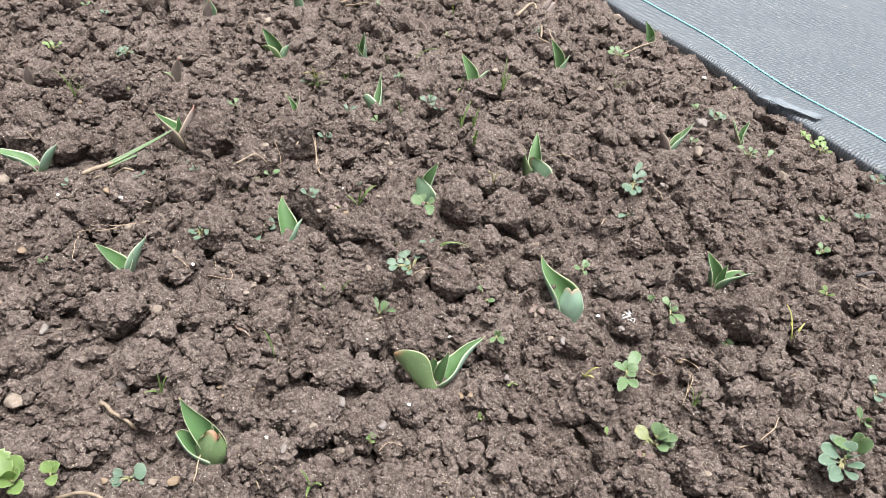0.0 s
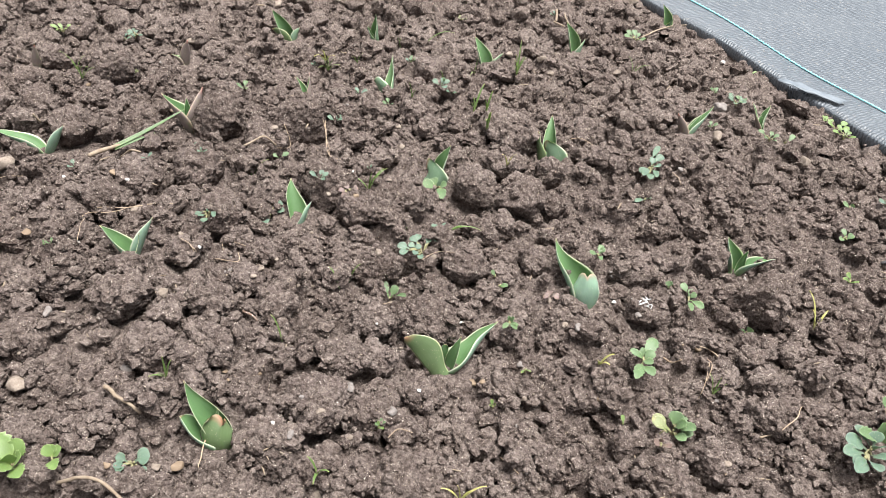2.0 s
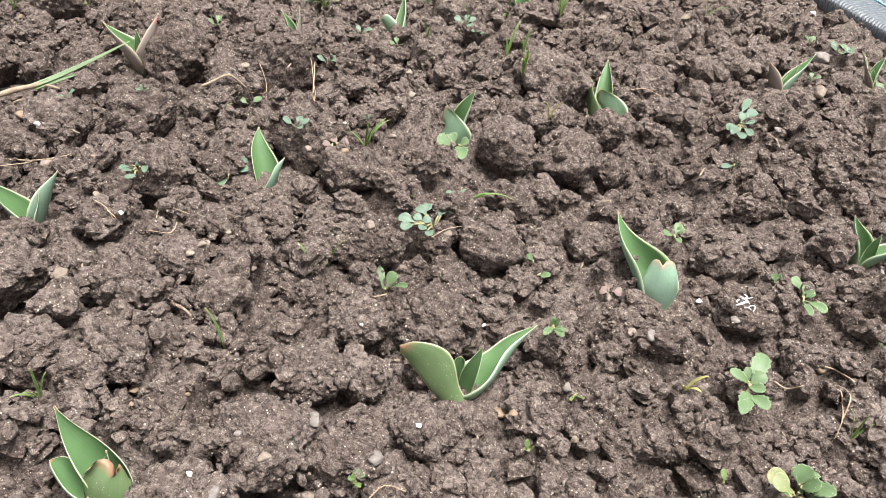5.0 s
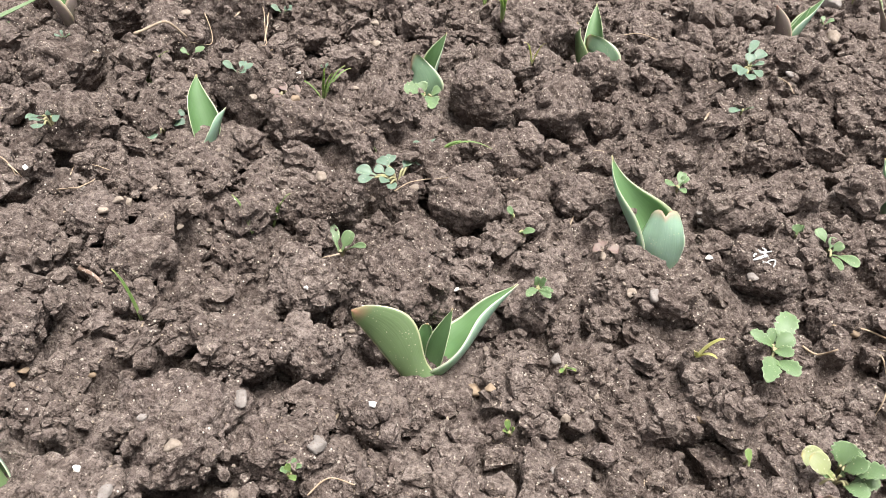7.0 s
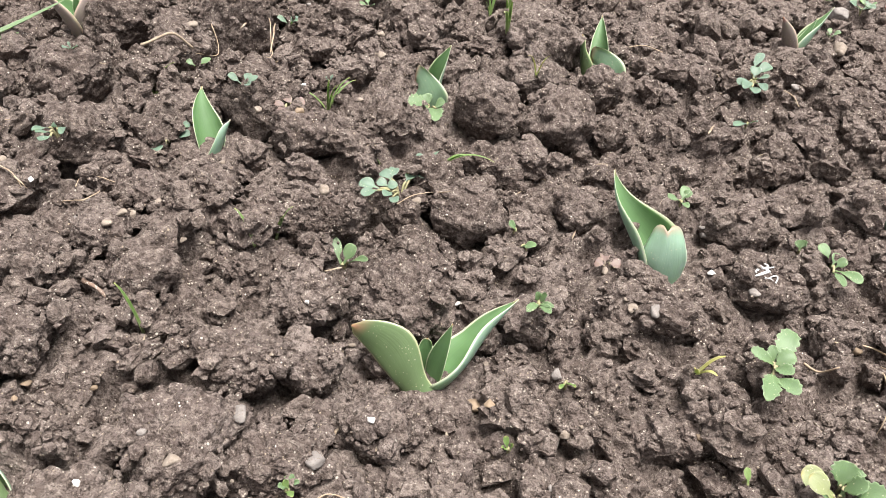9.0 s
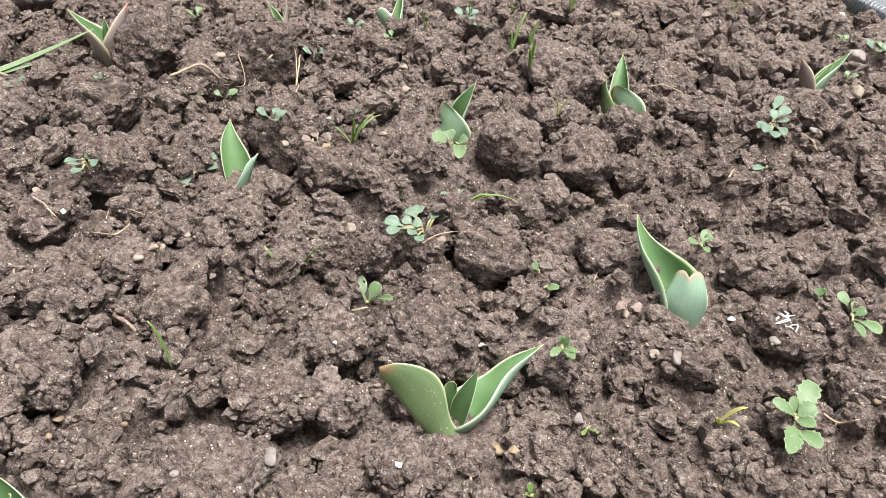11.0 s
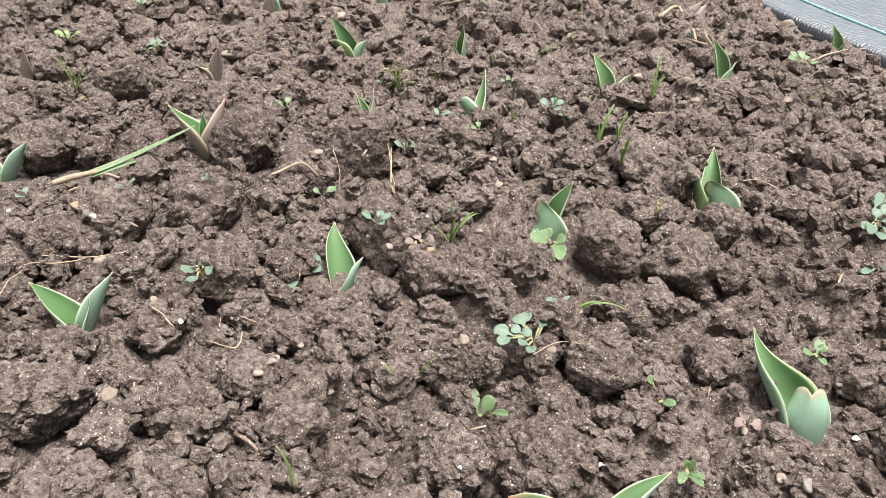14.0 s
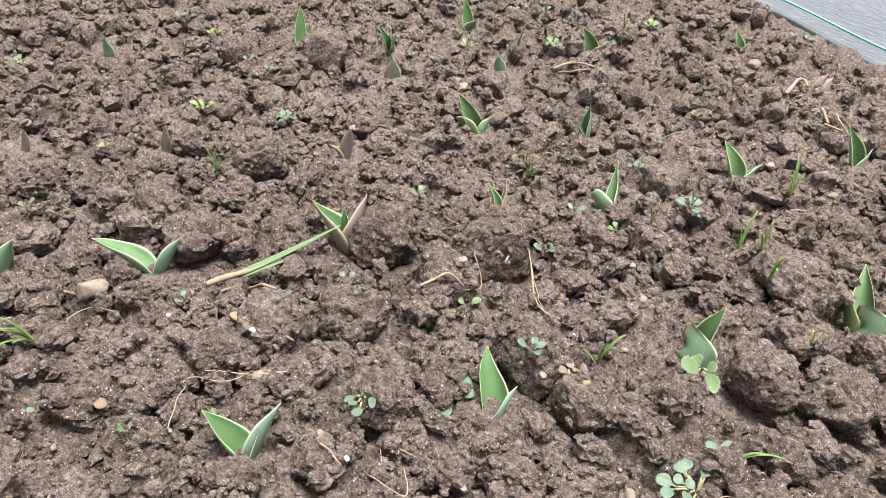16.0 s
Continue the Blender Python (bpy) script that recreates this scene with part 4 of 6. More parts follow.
tulip((-0.208, 1.217, -0.0077), "narrow green tulip shoot", [
    ((0.003, 0.003, 0.0), (-0.002, -0.002, 0.0407), (-0.7, -0.7, 0.2), 0.0201, 1.30, (0, 0, 0), keel, LEAF_OUT, 0),
    ((-0.003, 0.0, 0.0), (-0.012, -0.009, 0.0237), (0.8, 0.1, 0.3), 0.0167, 1.30, (0, 0, 0), keel, LEAF_OUT, 0),
])
tulip((-0.248, 1.017, -0.0042), "thin purplish tulip shoot just opening", [
    ((-0.002, 0.0, 0.0), (-0.019, 0.004, 0.0272), (0.9, -0.2, 0.2), 0.0150, 1.26, (0, 0, 0), keel, PURPLE_OUT, 0),
    ((0.003, 0.0, 0.0), (-0.005, 0.016, 0.0282), (-0.9, -0.2, 0.2), 0.0133, 1.26, (0, 0, 0), keel, PURPLE_OUT, 0),
])
tulip((-0.427, 1.057, -0.0068), "thin purplish tulip shoot beside a crack", [
    ((0.0, 0.0, 0.0), (0.006, -0.001, 0.0328), (-0.6, 0.6, 0.2), 0.0201, 1.26, (0, 0, 0), keel, PURPLE_OUT, 0),
    ((0.0, 0.0, 0.0), (-0.016, -0.005, 0.0108), (0.4, 0.3, 1), 0.0152, 1.15, (0, 0, 0), keel, PURPLE_OUT, 0),
])
tulip((-0.595, 0.989, -0.0075), "closed purplish tulip nose breaking the soil", [
    ((0.0, 0.0, 0.0), (0.005, 0.0, 0.0255), (0, 1, 0.2), 0.0150, 0.92, (0, 0, 0), keel, PURPLE_OUT, 0),
])
tulip((-0.712, 0.928, -0.0079), "closed purplish tulip nose breaking the soil", [
    ((0.0, 0.0, 0.0), (0.007, -0.001, 0.0209), (0, 1, 0.2), 0.0133, 0.92, (0, 0, 0), keel, PURPLE_OUT, 0),
])
tulip((-0.465, 1.262, -0.008), "closed purplish tulip nose breaking the soil", [
    ((0.0, 0.0, 0.0), (0.004, 0.002, 0.024), (-0.4, 1, 0.2), 0.0167, 0.92, (0, 0, 0), keel, PURPLE_OUT, 0),
])
tulip((-0.142, 1.357, -0.0079), "closed purplish tulip nose breaking the soil", [
    ((0.0, 0.0, 0.0), (-0.008, 0.005, 0.0089), (0.3, 1, 0.3), 0.0152, 0.92, (0, 0, 0), keel, PURPLE_OUT, 0),
])
tulip((0.056, 1.498, -0.0079), "closed purplish tulip nose breaking the soil", [
    ((0.0, 0.0, 0.0), (0.009, 0.022, 0.0169), (-0.2, 1, 0.4), 0.0251, 0.92, (0, 0, 0), keel, PURPLE_OUT, 0),
])
tulip((-0.348, 1.354, -0.008), "closed grey-green tulip nose", [
    ((0.0, 0.0, 0.0), (-0.003, -0.004, 0.021), (0, 1, 0.3), 0.0201, 0.92, (0, 0, 0), keel, LEAF_OUT, 0),
])
tulip((-0.499, 1.348, -0.008), "green tulip shoot further back in the bed", [
    ((0.0, 0.0, 0.0), (-0.007, -0.024, 0.038), (0.8, -0.2, 0.3), 0.0217, 0.92, (0, 0, 0), keel, PURPLE_OUT, 0),
    ((0.0, 0.0, 0.0), (0.015, -0.015, 0.03), (-0.7, -0.3, 0.3), 0.0201, 0.92, (0, 0, 0), keel, LEAF_OUT, 0),
    ((0.0, 0.0, 0.0), (0.007, -0.02, 0.027), (0, -1, 0.2), 0.0133, 0.92, (0, 0, 0), keel, LEAF_OUT, 0),
])
tulip((-0.61, 1.305, -0.008), "green tulip shoot further back in the bed", [
    ((0.0, 0.0, 0.0), (-0.005, 0.014, 0.045), (0.72, -0.72, 0.25), 0.0201, 0.92, (0, 0, 0), keel, LEAF_OUT, 0),
    ((0.0, 0.0, 0.0), (0.006, 0.016, 0.023), (-0.5, 1, 0.3), 0.0247, 0.8, (0, 0, 0), blunt, OLIVE_OUT, 0),
])
tulip((-0.43, 1.479, -0.008), "green tulip shoot further back in the bed", [
    ((0.0, 0.0, 0.0), (-0.012, 0.002, 0.042), (0.72, -0.72, 0.25), 0.0217, 0.92, (0, 0, 0), keel, LEAF_OUT, 0),
    ((0.0, 0.0, 0.0), (0.013, -0.011, 0.018), (-0.5, 0.6, 0.6), 0.0217, 0.92, (0, 0, 0), keel, LEAF_OUT, 0),
])
tulip((-0.247, 1.48, -0.008), "green tulip shoot further back in the bed", [
    ((0.0, 0.0, 0.0), (-0.02, -0.015, 0.039), (0.72, -0.72, 0.25), 0.0268, 0.92, (0, 0, 0), keel, LEAF_OUT, 0),
    ((0.0, 0.0, 0.0), (0.015, 0.005, 0.017), (-0.5, 0.35, 0.8), 0.0217, 0.92, (0, 0, 0), keel, LEAF_OUT, 0),
])
tulip((-0.055, 1.585, -0.008), "green tulip shoot further back in the bed", [
    ((0.0, 0.0, 0.0), (-0.013, 0.001, 0.038), (0.72, -0.72, 0.25), 0.0234, 0.92, (0, 0, 0), keel, LEAF_OUT, 0),
    ((0.0, 0.0, 0.0), (0.008, 0.002, 0.018), (-0.6, 0.5, 0.5), 0.0184, 0.92, (0, 0, 0), keel, LEAF_OUT, 0),
    ((0.0, 0.0, 0.0), (-0.016, -0.009, 0.014), (0.5, 0.6, 0.5), 0.0167, 0.92, (0, 0, 0), keel, LEAF_OUT, 0),
])
tulip((0.233, 1.454, -0.0074), "green tulip shoot further back in the bed", [
    ((0.0, 0.0, 0.0), (-0.019, -0.004, 0.0374), (0.72, -0.72, 0.25), 0.0251, 0.92, (0, 0, 0), keel, LEAF_OUT, 0),
    ((0.0, 0.0, 0.0), (0.002, -0.007, 0.0184), (-0.6, 0.5, 0.5), 0.0150, 0.92, (0, 0, 0), keel, LEAF_OUT, 0),
])
tulip((0.333, 1.14, 0.0059), "small purplish tulip shoot near the bed edge", [
    ((0.0, 0.0, 0.0), (-0.02, 0.005, 0.0311), (0.8, -0.1, 0.4), 0.0217, 0.92, (0, 0, 0), keel, PURPLE_OUT, 0),
    ((0.0, 0.0, 0.0), (0.007, 0.013, 0.0271), (-0.8, -0.2, 0.4), 0.0184, 0.92, (0, 0, 0), keel, LEAF_OUT, 0),
    ((0.0, 0.0, 0.0), (-0.002, 0.005, 0.0151), (0, -1, 0.3), 0.0133, 0.92, (0, 0, 0), keel, LEAF_OUT, 0),
])
tulip((-0.464, 1.273, -0.008), "green tulip shoot further back in the bed", [
    ((0.0, 0.0, 0.0), (-0.003, -0.001, 0.027), (0.3, 1, 0.3), 0.0217, 0.92, (0, 0, 0), keel, LEAF_OUT, 0),
])
tulip((0.047, 1.5, -0.0079), "green tulip shoot further back in the bed", [
    ((0.0, 0.0, 0.0), (0.011, 0.015, 0.0229), (-0.4, 1, 0.3), 0.0217, 0.92, (0, 0, 0), keel, PURPLE_OUT, 0),
])
tulip((-0.586, 0.763, -0.006), "green tulip shoot further back in the bed", [
    ((0.0, 0.0, 0.0), (0.011, 0.012, 0.027), (-0.6, 0.3, 0.5), 0.0251, 0.92, (0, 0, 0), keel, LEAF_OUT, 0),
    ((0.0, 0.0, 0.0), (-0.02, -0.004, 0.019), (0.6, -0.4, 0.6), 0.0251, 0.92, (0, 0, 0), keel, LEAF_OUT, 0),
])
tulip((-0.793, 1.155, -0.008), "green tulip shoot further back in the bed", [
    ((0.0, 0.0, 0.0), (0.003, -0.004, 0.023), (0, 1, 0.2), 0.0167, 0.92, (0, 0, 0), keel, LEAF_OUT, 0),
])

# ---------------------------------------------------------------- weeds
weed("weed", (0.1604, 0.6627, 0.0085), "pale green weed rosette with scalloped leaves", WEED, scalloped, [
    (-0.0013, 0.0001, 0.0044, -0.0143, 0.0021, 0.0104, 0.0075),
    (0.0007, 0.0021, 0.0044, 0.0087, 0.0221, 0.0104, 0.0115),
    (-0.0003, 0.0001, 0.0044, 0.0077, 0.0051, 0.0104, 0.0098),
    (-0.0013, -0.0019, 0.0044, 0.0047, -0.0099, 0.0104, 0.0086),
    (-0.0013, 0.0021, 0.0044, -0.0033, 0.0081, 0.0104, 0.0058),
    (-0.0023, -0.0059, 0.0044, -0.0103, -0.0309, 0.0104, 0.0098),
    (-0.0023, -0.0089, 0.0044, 0.0057, -0.0229, 0.0104, 0.0098),
], True)
weed("weed", (0.187, 0.6046, -0.0085), "pale green weed with yellowing leaf", WEED, scalloped, [
    (-0.0039, -0.0031, 0.004, -0.0179, -0.0061, 0.01, 0.0077),
    (0.0011, -0.0001, 0.004, 0.0081, 0.0149, 0.01, 0.0117),
    (0.0031, -0.0041, 0.004, 0.0151, -0.0041, 0.01, 0.0092),
    (0.0011, -0.0051, 0.004, 0.0081, -0.0131, 0.01, 0.0087),
], True)
weed("weed", (0.1723, 0.5918, 0.004), "yellowed round weed leaf", WEED_YELLOW, round_leaf, [
    (0.0045, -0.0007, 0.0043, -0.0065, 0.0053, 0.0103, 0.0110),
], True)
weed("weed", (0.039, 0.6798, 0.0055), "small green weed rosette", WEED, scalloped, [
    (-0.0005, -0.0022, 0.0041, -0.0055, -0.0162, 0.0101, 0.0049),
    (0.0005, -0.0002, 0.0041, 0.0035, -0.0002, 0.0101, 0.0055),
    (-0.0005, -0.0002, 0.0041, -0.0025, -0.0002, 0.0101, 0.0049),
    (0.0005, -0.0032, 0.0041, 0.0065, -0.0142, 0.0101, 0.0049),
    (0.0005, -0.0022, 0.0041, 0.0075, -0.0092, 0.0101, 0.0043),
], True)
weed("weed", (-0.0738, 0.6968, -0.0086), "green seedling with two oval leaves", WEED, round_leaf, [
    (-0.0008, -0.0029, 0.0039, -0.0118, 0.0071, 0.0139, 0.0097),
    (0.0002, -0.0029, 0.0039, 0.0042, 0.0051, 0.0139, 0.0084),
    (0.0022, 0.0001, 0.0039, 0.0152, -0.0059, 0.0139, 0.0045),
], True)
weed("weed", (0.1193, 0.8018, 0.0065), "green seedling with oval leaves", WEED, round_leaf, [
    (-0.0016, -0.0024, 0.0037, -0.0106, -0.0094, 0.0097, 0.0064),
    (-0.0006, -0.0034, 0.0037, 0.0014, 0.0066, 0.0097, 0.0064),
    (0.0004, -0.0014, 0.0037, 0.0044, 0.0026, 0.0097, 0.0057),
    (-0.0006, -0.0044, 0.0037, 0.0014, -0.0174, 0.0097, 0.0043),
], True)
weed("weed", (-0.0598, 0.8669, 0.0061), "pale green crinkled weed before a tulip", WEED, scalloped, [
    (-0.0004, -0.0063, 0.0041, -0.0144, -0.0123, 0.0101, 0.0165),
    (-0.0014, -0.0023, 0.0041, -0.0064, 0.0017, 0.0101, 0.0107),
    (0.0036, -0.0043, 0.0041, 0.0106, -0.0033, 0.0101, 0.0091),
    (0.0046, -0.0053, 0.0041, 0.0096, -0.0323, 0.0101, 0.0107),
], True)
weed("weed", (-0.054, 0.7488, 0.0121), "grey-green weed sprig spreading over the soil", WEED_BLUE, round_leaf, [
    (-0.0072, 0.0063, 0.0039, -0.0152, 0.0123, 0.0059, 0.0083),
    (-0.0082, 0.0083, 0.0039, -0.0082, 0.0183, 0.0059, 0.0069),
    (-0.0122, -0.0037, 0.0039, -0.0252, -0.0047, 0.0059, 0.0090),
    (-0.0132, -0.0057, 0.0039, -0.0202, -0.0157, 0.0059, 0.0076),
    (-0.0072, -0.0007, 0.0039, -0.0152, 0.0013, 0.0059, 0.0069),
    (-0.0042, -0.0047, 0.0039, -0.0072, -0.0127, 0.0059, 0.0069),
    (0.0008, 0.0083, 0.0039, 0.0038, 0.0143, 0.0059, 0.0062),
    (0.0048, 0.0153, 0.0039, 0.0108, 0.0193, 0.0059, 0.0104),
    (0.0038, 0.0293, 0.0039, 0.0048, 0.0393, 0.0059, 0.0069),
    (0.0078, 0.0363, 0.0039, 0.0188, 0.0403, 0.0059, 0.0076),
    (-0.0032, -0.0097, 0.0039, 0.0008, -0.0167, 0.0059, 0.0062),
    (-0.0102, -0.0007, 0.0039, -0.0022, 0.0003, 0.0059, 0.0069),
], True)
weed("weed", (-0.2591, 0.7219, 0.0289), "grey-green weed sprig on a bare stem", WEED_BLUE, round_leaf, [
    (0.0022, -0.0087, 0.0042, 0.0032, -0.0197, 0.0082, 0.0067),
    (-0.0008, -0.0047, 0.0042, -0.0038, -0.0127, 0.0082, 0.0053),
    (0.0012, 0.0003, 0.0042, -0.0008, 0.0003, 0.0082, 0.0060),
    (-0.0008, 0.0113, 0.0042, 0.0072, 0.0123, 0.0082, 0.0047),
    (-0.0038, 0.0133, 0.0042, -0.0018, 0.0143, 0.0082, 0.0047),
    (-0.0038, -0.0007, 0.0042, -0.0068, -0.0117, 0.0082, 0.0040),
    (0.0042, 0.0033, 0.0042, 0.0102, -0.0097, 0.0082, 0.0047),
], True)
weed("weed", (-0.2148, 0.7694, 0.0052), "seedling with two grey-green leaves", WEED_BLUE, round_leaf, [
    (0.0028, -0.0097, 0.0039, 0.0008, -0.0247, 0.0059, 0.0072),
    (0.0038, 0.0003, 0.0039, 0.0138, 0.0033, 0.0059, 0.0079),
    (0.0018, 0.0113, 0.0039, 0.0088, 0.0143, 0.0059, 0.0065),
], True)
weed("weed", (0.1736, 0.949, 0.0298), "grey-green weed clump with round leaves", WEED_BLUE, round_leaf, [
    (-0.0035, -0.0117, 0.0043, -0.0175, -0.0287, 0.0103, 0.0094),
    (-0.0015, -0.0027, 0.0043, -0.0005, 0.0063, 0.0103, 0.0086),
    (0.0005, 0.0033, 0.0043, 0.0115, 0.0133, 0.0103, 0.0094),
    (0.0005, -0.0027, 0.0043, 0.0055, -0.0107, 0.0103, 0.0094),
    (-0.0045, -0.0187, 0.0043, -0.0065, -0.0397, 0.0103, 0.0094),
    (-0.0055, -0.0087, 0.0043, -0.0135, -0.0347, 0.0103, 0.0086),
    (-0.0005, -0.0097, 0.0043, 0.0015, -0.0327, 0.0103, 0.0069),
    (-0.0025, 0.0063, 0.0043, 0.0075, 0.0343, 0.0103, 0.0069),
], True)
weed("weed", (0.2109, 0.7726, 0.0014), "green weed with two pairs of leaves", WEED, round_leaf, [
    (-0.0021, -0.0019, 0.0035, -0.0091, 0.0061, 0.0095, 0.0080),
    (-0.0011, -0.0079, 0.0035, 0.0049, -0.0059, 0.0095, 0.0067),
    (-0.0011, -0.0099, 0.0035, 0.0089, -0.0259, 0.0095, 0.0087),
    (-0.0021, -0.0069, 0.0035, 0.0009, 0.0001, 0.0095, 0.0060),
    (-0.0021, -0.0119, 0.0035, -0.0021, -0.0319, 0.0095, 0.0060),
], True)
weed("weed", (0.1912, 0.7764, 0.0072), "small round seedling leaf pair", WEED, round_leaf, [
    (-0.0033, -0.0085, 0.0036, -0.0043, -0.0055, 0.0096, 0.0075),
    (-0.0013, -0.0055, 0.0036, -0.0003, -0.0065, 0.0096, 0.0048),
], True)
weed("weed", (0.1664, 0.899, 0.0179), "seedling with one grey-green leaf", WEED_BLUE, round_leaf, [
    (-0.0002, -0.0037, 0.0039, -0.0132, -0.0197, 0.0099, 0.0057),
    (0.0008, -0.0017, 0.0039, 0.0048, -0.0077, 0.0099, 0.0032),
], True)
weed("weed", (0.0181, 0.7419, 0.0068), "single small green leaf", WEED, round_leaf, [
    (0.0015, -0.0069, 0.0041, -0.0035, -0.0059, 0.0101, 0.0047),
], True)
weed("weed", (0.028, 0.7342, 0.0012), "single small green leaf", WEED, round_leaf, [
    (-0.0037, -0.0046, 0.0036, 0.0043, -0.0096, 0.0096, 0.0061),
], True)
weed("weed", (0.0362, 0.5931, -0.0082), "tiny dark green seedling", GRASS, round_leaf, [
    (-0.0006, -0.0022, 0.0037, -0.0026, 0.0008, 0.0097, 0.0030),
    (-0.0006, -0.0022, 0.0037, -0.0036, -0.0062, 0.0097, 0.0020),
    (0.0004, -0.0022, 0.0037, 0.0014, -0.0032, 0.0097, 0.0020),
], True)
weed("weed", (0.0601, 0.6447, -0.0121), "tiny dark green seedling", GRASS, round_leaf, [
    (-0.0012, -0.0032, 0.0037, -0.0042, -0.0122, 0.0097, 0.0023),
    (-0.0002, -0.0022, 0.0037, 0.0038, -0.0092, 0.0097, 0.0023),
], True)
weed("weed", (-0.0505, 0.5381, 0.0081), "tiny bright green seedling", WEED_BRIGHT, round_leaf, [
    (0.0015, -0.002, 0.0037, -0.0005, -0.002, 0.0097, 0.0032),
    (0.0005, -0.003, 0.0037, 0.0055, -0.008, 0.0097, 0.0032),
], True)
weed("weed", (0.1444, 0.6025, -0.0032), "tiny bright green shoot", WEED_BRIGHT, round_leaf, [
    (-0.0009, -0.0073, 0.0044, -0.0029, -0.0023, 0.0104, 0.0036),
], True)
weed("weed", (0.0739, 0.735, -0.0029), "withered pinkish leaves lying on soil", WEED_RED, round_leaf, [
    (0.0004, -0.0043, 0.0042, -0.0056, -0.0023, 0.0042, 0.0080),
    (0.0024, -0.0013, 0.0042, 0.0094, -0.0013, 0.0042, 0.0080),
    (0.0004, -0.0023, 0.0042, -0.0006, 0.0067, 0.0042, 0.0060),
], False)
weed("weed", (-0.1478, 0.8098, 0.0225), "reddish weed with small round leaves", WEED_RED, round_leaf, [
    (0.0029, -0.0088, 0.0043, -0.0051, -0.0088, 0.0063, 0.0058),
    (0.0059, -0.0048, 0.0043, -0.0021, 0.0012, 0.0063, 0.0058),
    (0.0079, -0.0038, 0.0043, 0.0129, -0.0008, 0.0063, 0.0079),
    (0.0019, -0.0098, 0.0043, 0.0019, -0.0188, 0.0063, 0.0051),
], True)
weed("weed", (0.3421, 0.6091, 0.0119), "large grey-green weed clump with spoon leaves", WEED_BLUE, round_leaf, [
    (-0.0031, -0.0026, 0.0039, -0.0261, -0.0046, 0.0159, 0.0141),
    (-0.0061, -0.0066, 0.0039, -0.0311, -0.0196, 0.0159, 0.0123),
    (0.0009, 0.0034, 0.0039, -0.0151, 0.0104, 0.0159, 0.0094),
    (0.0029, 0.0024, 0.0039, 0.0019, 0.0094, 0.0159, 0.0141),
    (-0.0011, -0.0066, 0.0039, 0.0039, -0.0186, 0.0159, 0.0141),
    (-0.0061, -0.0116, 0.0039, -0.0251, -0.0366, 0.0159, 0.0123),
    (-0.0041, -0.0126, 0.0039, -0.0061, -0.0316, 0.0159, 0.0113),
    (-0.0071, -0.0106, 0.0039, -0.0251, -0.0296, 0.0159, 0.0104),
    (0.0019, -0.0006, 0.0039, 0.0029, -0.0066, 0.0159, 0.0132),
], True)
weed("weed", (0.3561, 0.626, 0.0094), "bright green weed leaves among the clump", WEED, scalloped, [
    (-0.0033, -0.0051, 0.0037, -0.0293, -0.0151, 0.0217, 0.0127),
    (-0.0023, -0.0031, 0.0037, -0.0063, -0.0001, 0.0217, 0.0156),
    (-0.0013, -0.0051, 0.0037, 0.0057, -0.0091, 0.0217, 0.0146),
], True)
weed("weed", (0.37, 0.6546, 0.0144), "green seedling with two upright leaves", WEED, round_leaf, [
    (-0.003, -0.0031, 0.0039, -0.012, 0.0009, 0.0159, 0.0089),
    (-0.001, -0.0031, 0.0039, -0.001, -0.0091, 0.0159, 0.0079),
    (-0.001, -0.0041, 0.0039, -0.008, -0.0191, 0.0159, 0.0069),
], True)
weed("weed", (0.3985, 0.7069, 0.0056), "grey-green weed sprig on the soil", WEED_BLUE, round_leaf, [
    (-0.0015, 0.0001, 0.0045, -0.0045, 0.0101, 0.0105, 0.0085),
    (-0.0015, -0.0069, 0.0045, 0.0025, -0.0159, 0.0105, 0.0096),
    (-0.0035, -0.0099, 0.0045, -0.0085, -0.0239, 0.0105, 0.0085),
    (-0.0025, 0.0041, 0.0045, -0.0025, 0.0051, 0.0105, 0.0075),
], True)
weed("weed", (0.1889, 0.6103, -0.0054), "pale green weed with a yellow leaf", WEED, scalloped, [
    (-0.0022, -0.0025, 0.0039, -0.0012, 0.0045, 0.0139, 0.0136),
    (0.0008, -0.0035, 0.0039, 0.0128, -0.0115, 0.0139, 0.0107),
    (-0.0012, -0.0045, 0.0039, 0.0058, -0.0075, 0.0139, 0.0097),
], True)
weed("weed", (0.1818, 0.6044, -0.0062), "yellow weed leaf on the soil", WEED_YELLOW, round_leaf, [
    (0.0018, -0.0025, 0.0036, -0.0152, 0.0005, 0.0116, 0.0135),
], True)
weed("weed", (0.173, 0.5802, 0.0031), "small weed with brownish leaf", WEED_RED, round_leaf, [
    (-0.0008, -0.004, 0.0036, -0.0078, -0.005, 0.0096, 0.0066),
    (0.0002, -0.002, 0.0036, 0.0052, -0.008, 0.0096, 0.0075),
    (-0.0018, -0.001, 0.0036, -0.0018, -0.001, 0.0096, 0.0056),
], True)
weed("weed", (-0.291, 0.4453, 0.0079), "bright green crinkled weed rosette", WEED_BRIGHT, scalloped, [
    (0.0005, -0.0008, 0.0037, -0.0175, 0.0082, 0.0157, 0.0179),
    (0.0005, 0.0012, 0.0037, 0.0035, 0.0102, 0.0157, 0.0163),
    (0.0025, -0.0028, 0.0037, 0.0105, -0.0028, 0.0157, 0.0122),
    (0.0015, -0.0038, 0.0037, -0.0015, -0.0168, 0.0157, 0.0179),
    (0.0045, -0.0048, 0.0037, 0.0185, -0.0178, 0.0157, 0.0122),
    (0.0015, -0.0028, 0.0037, 0.0005, -0.0038, 0.0157, 0.0122),
], True)
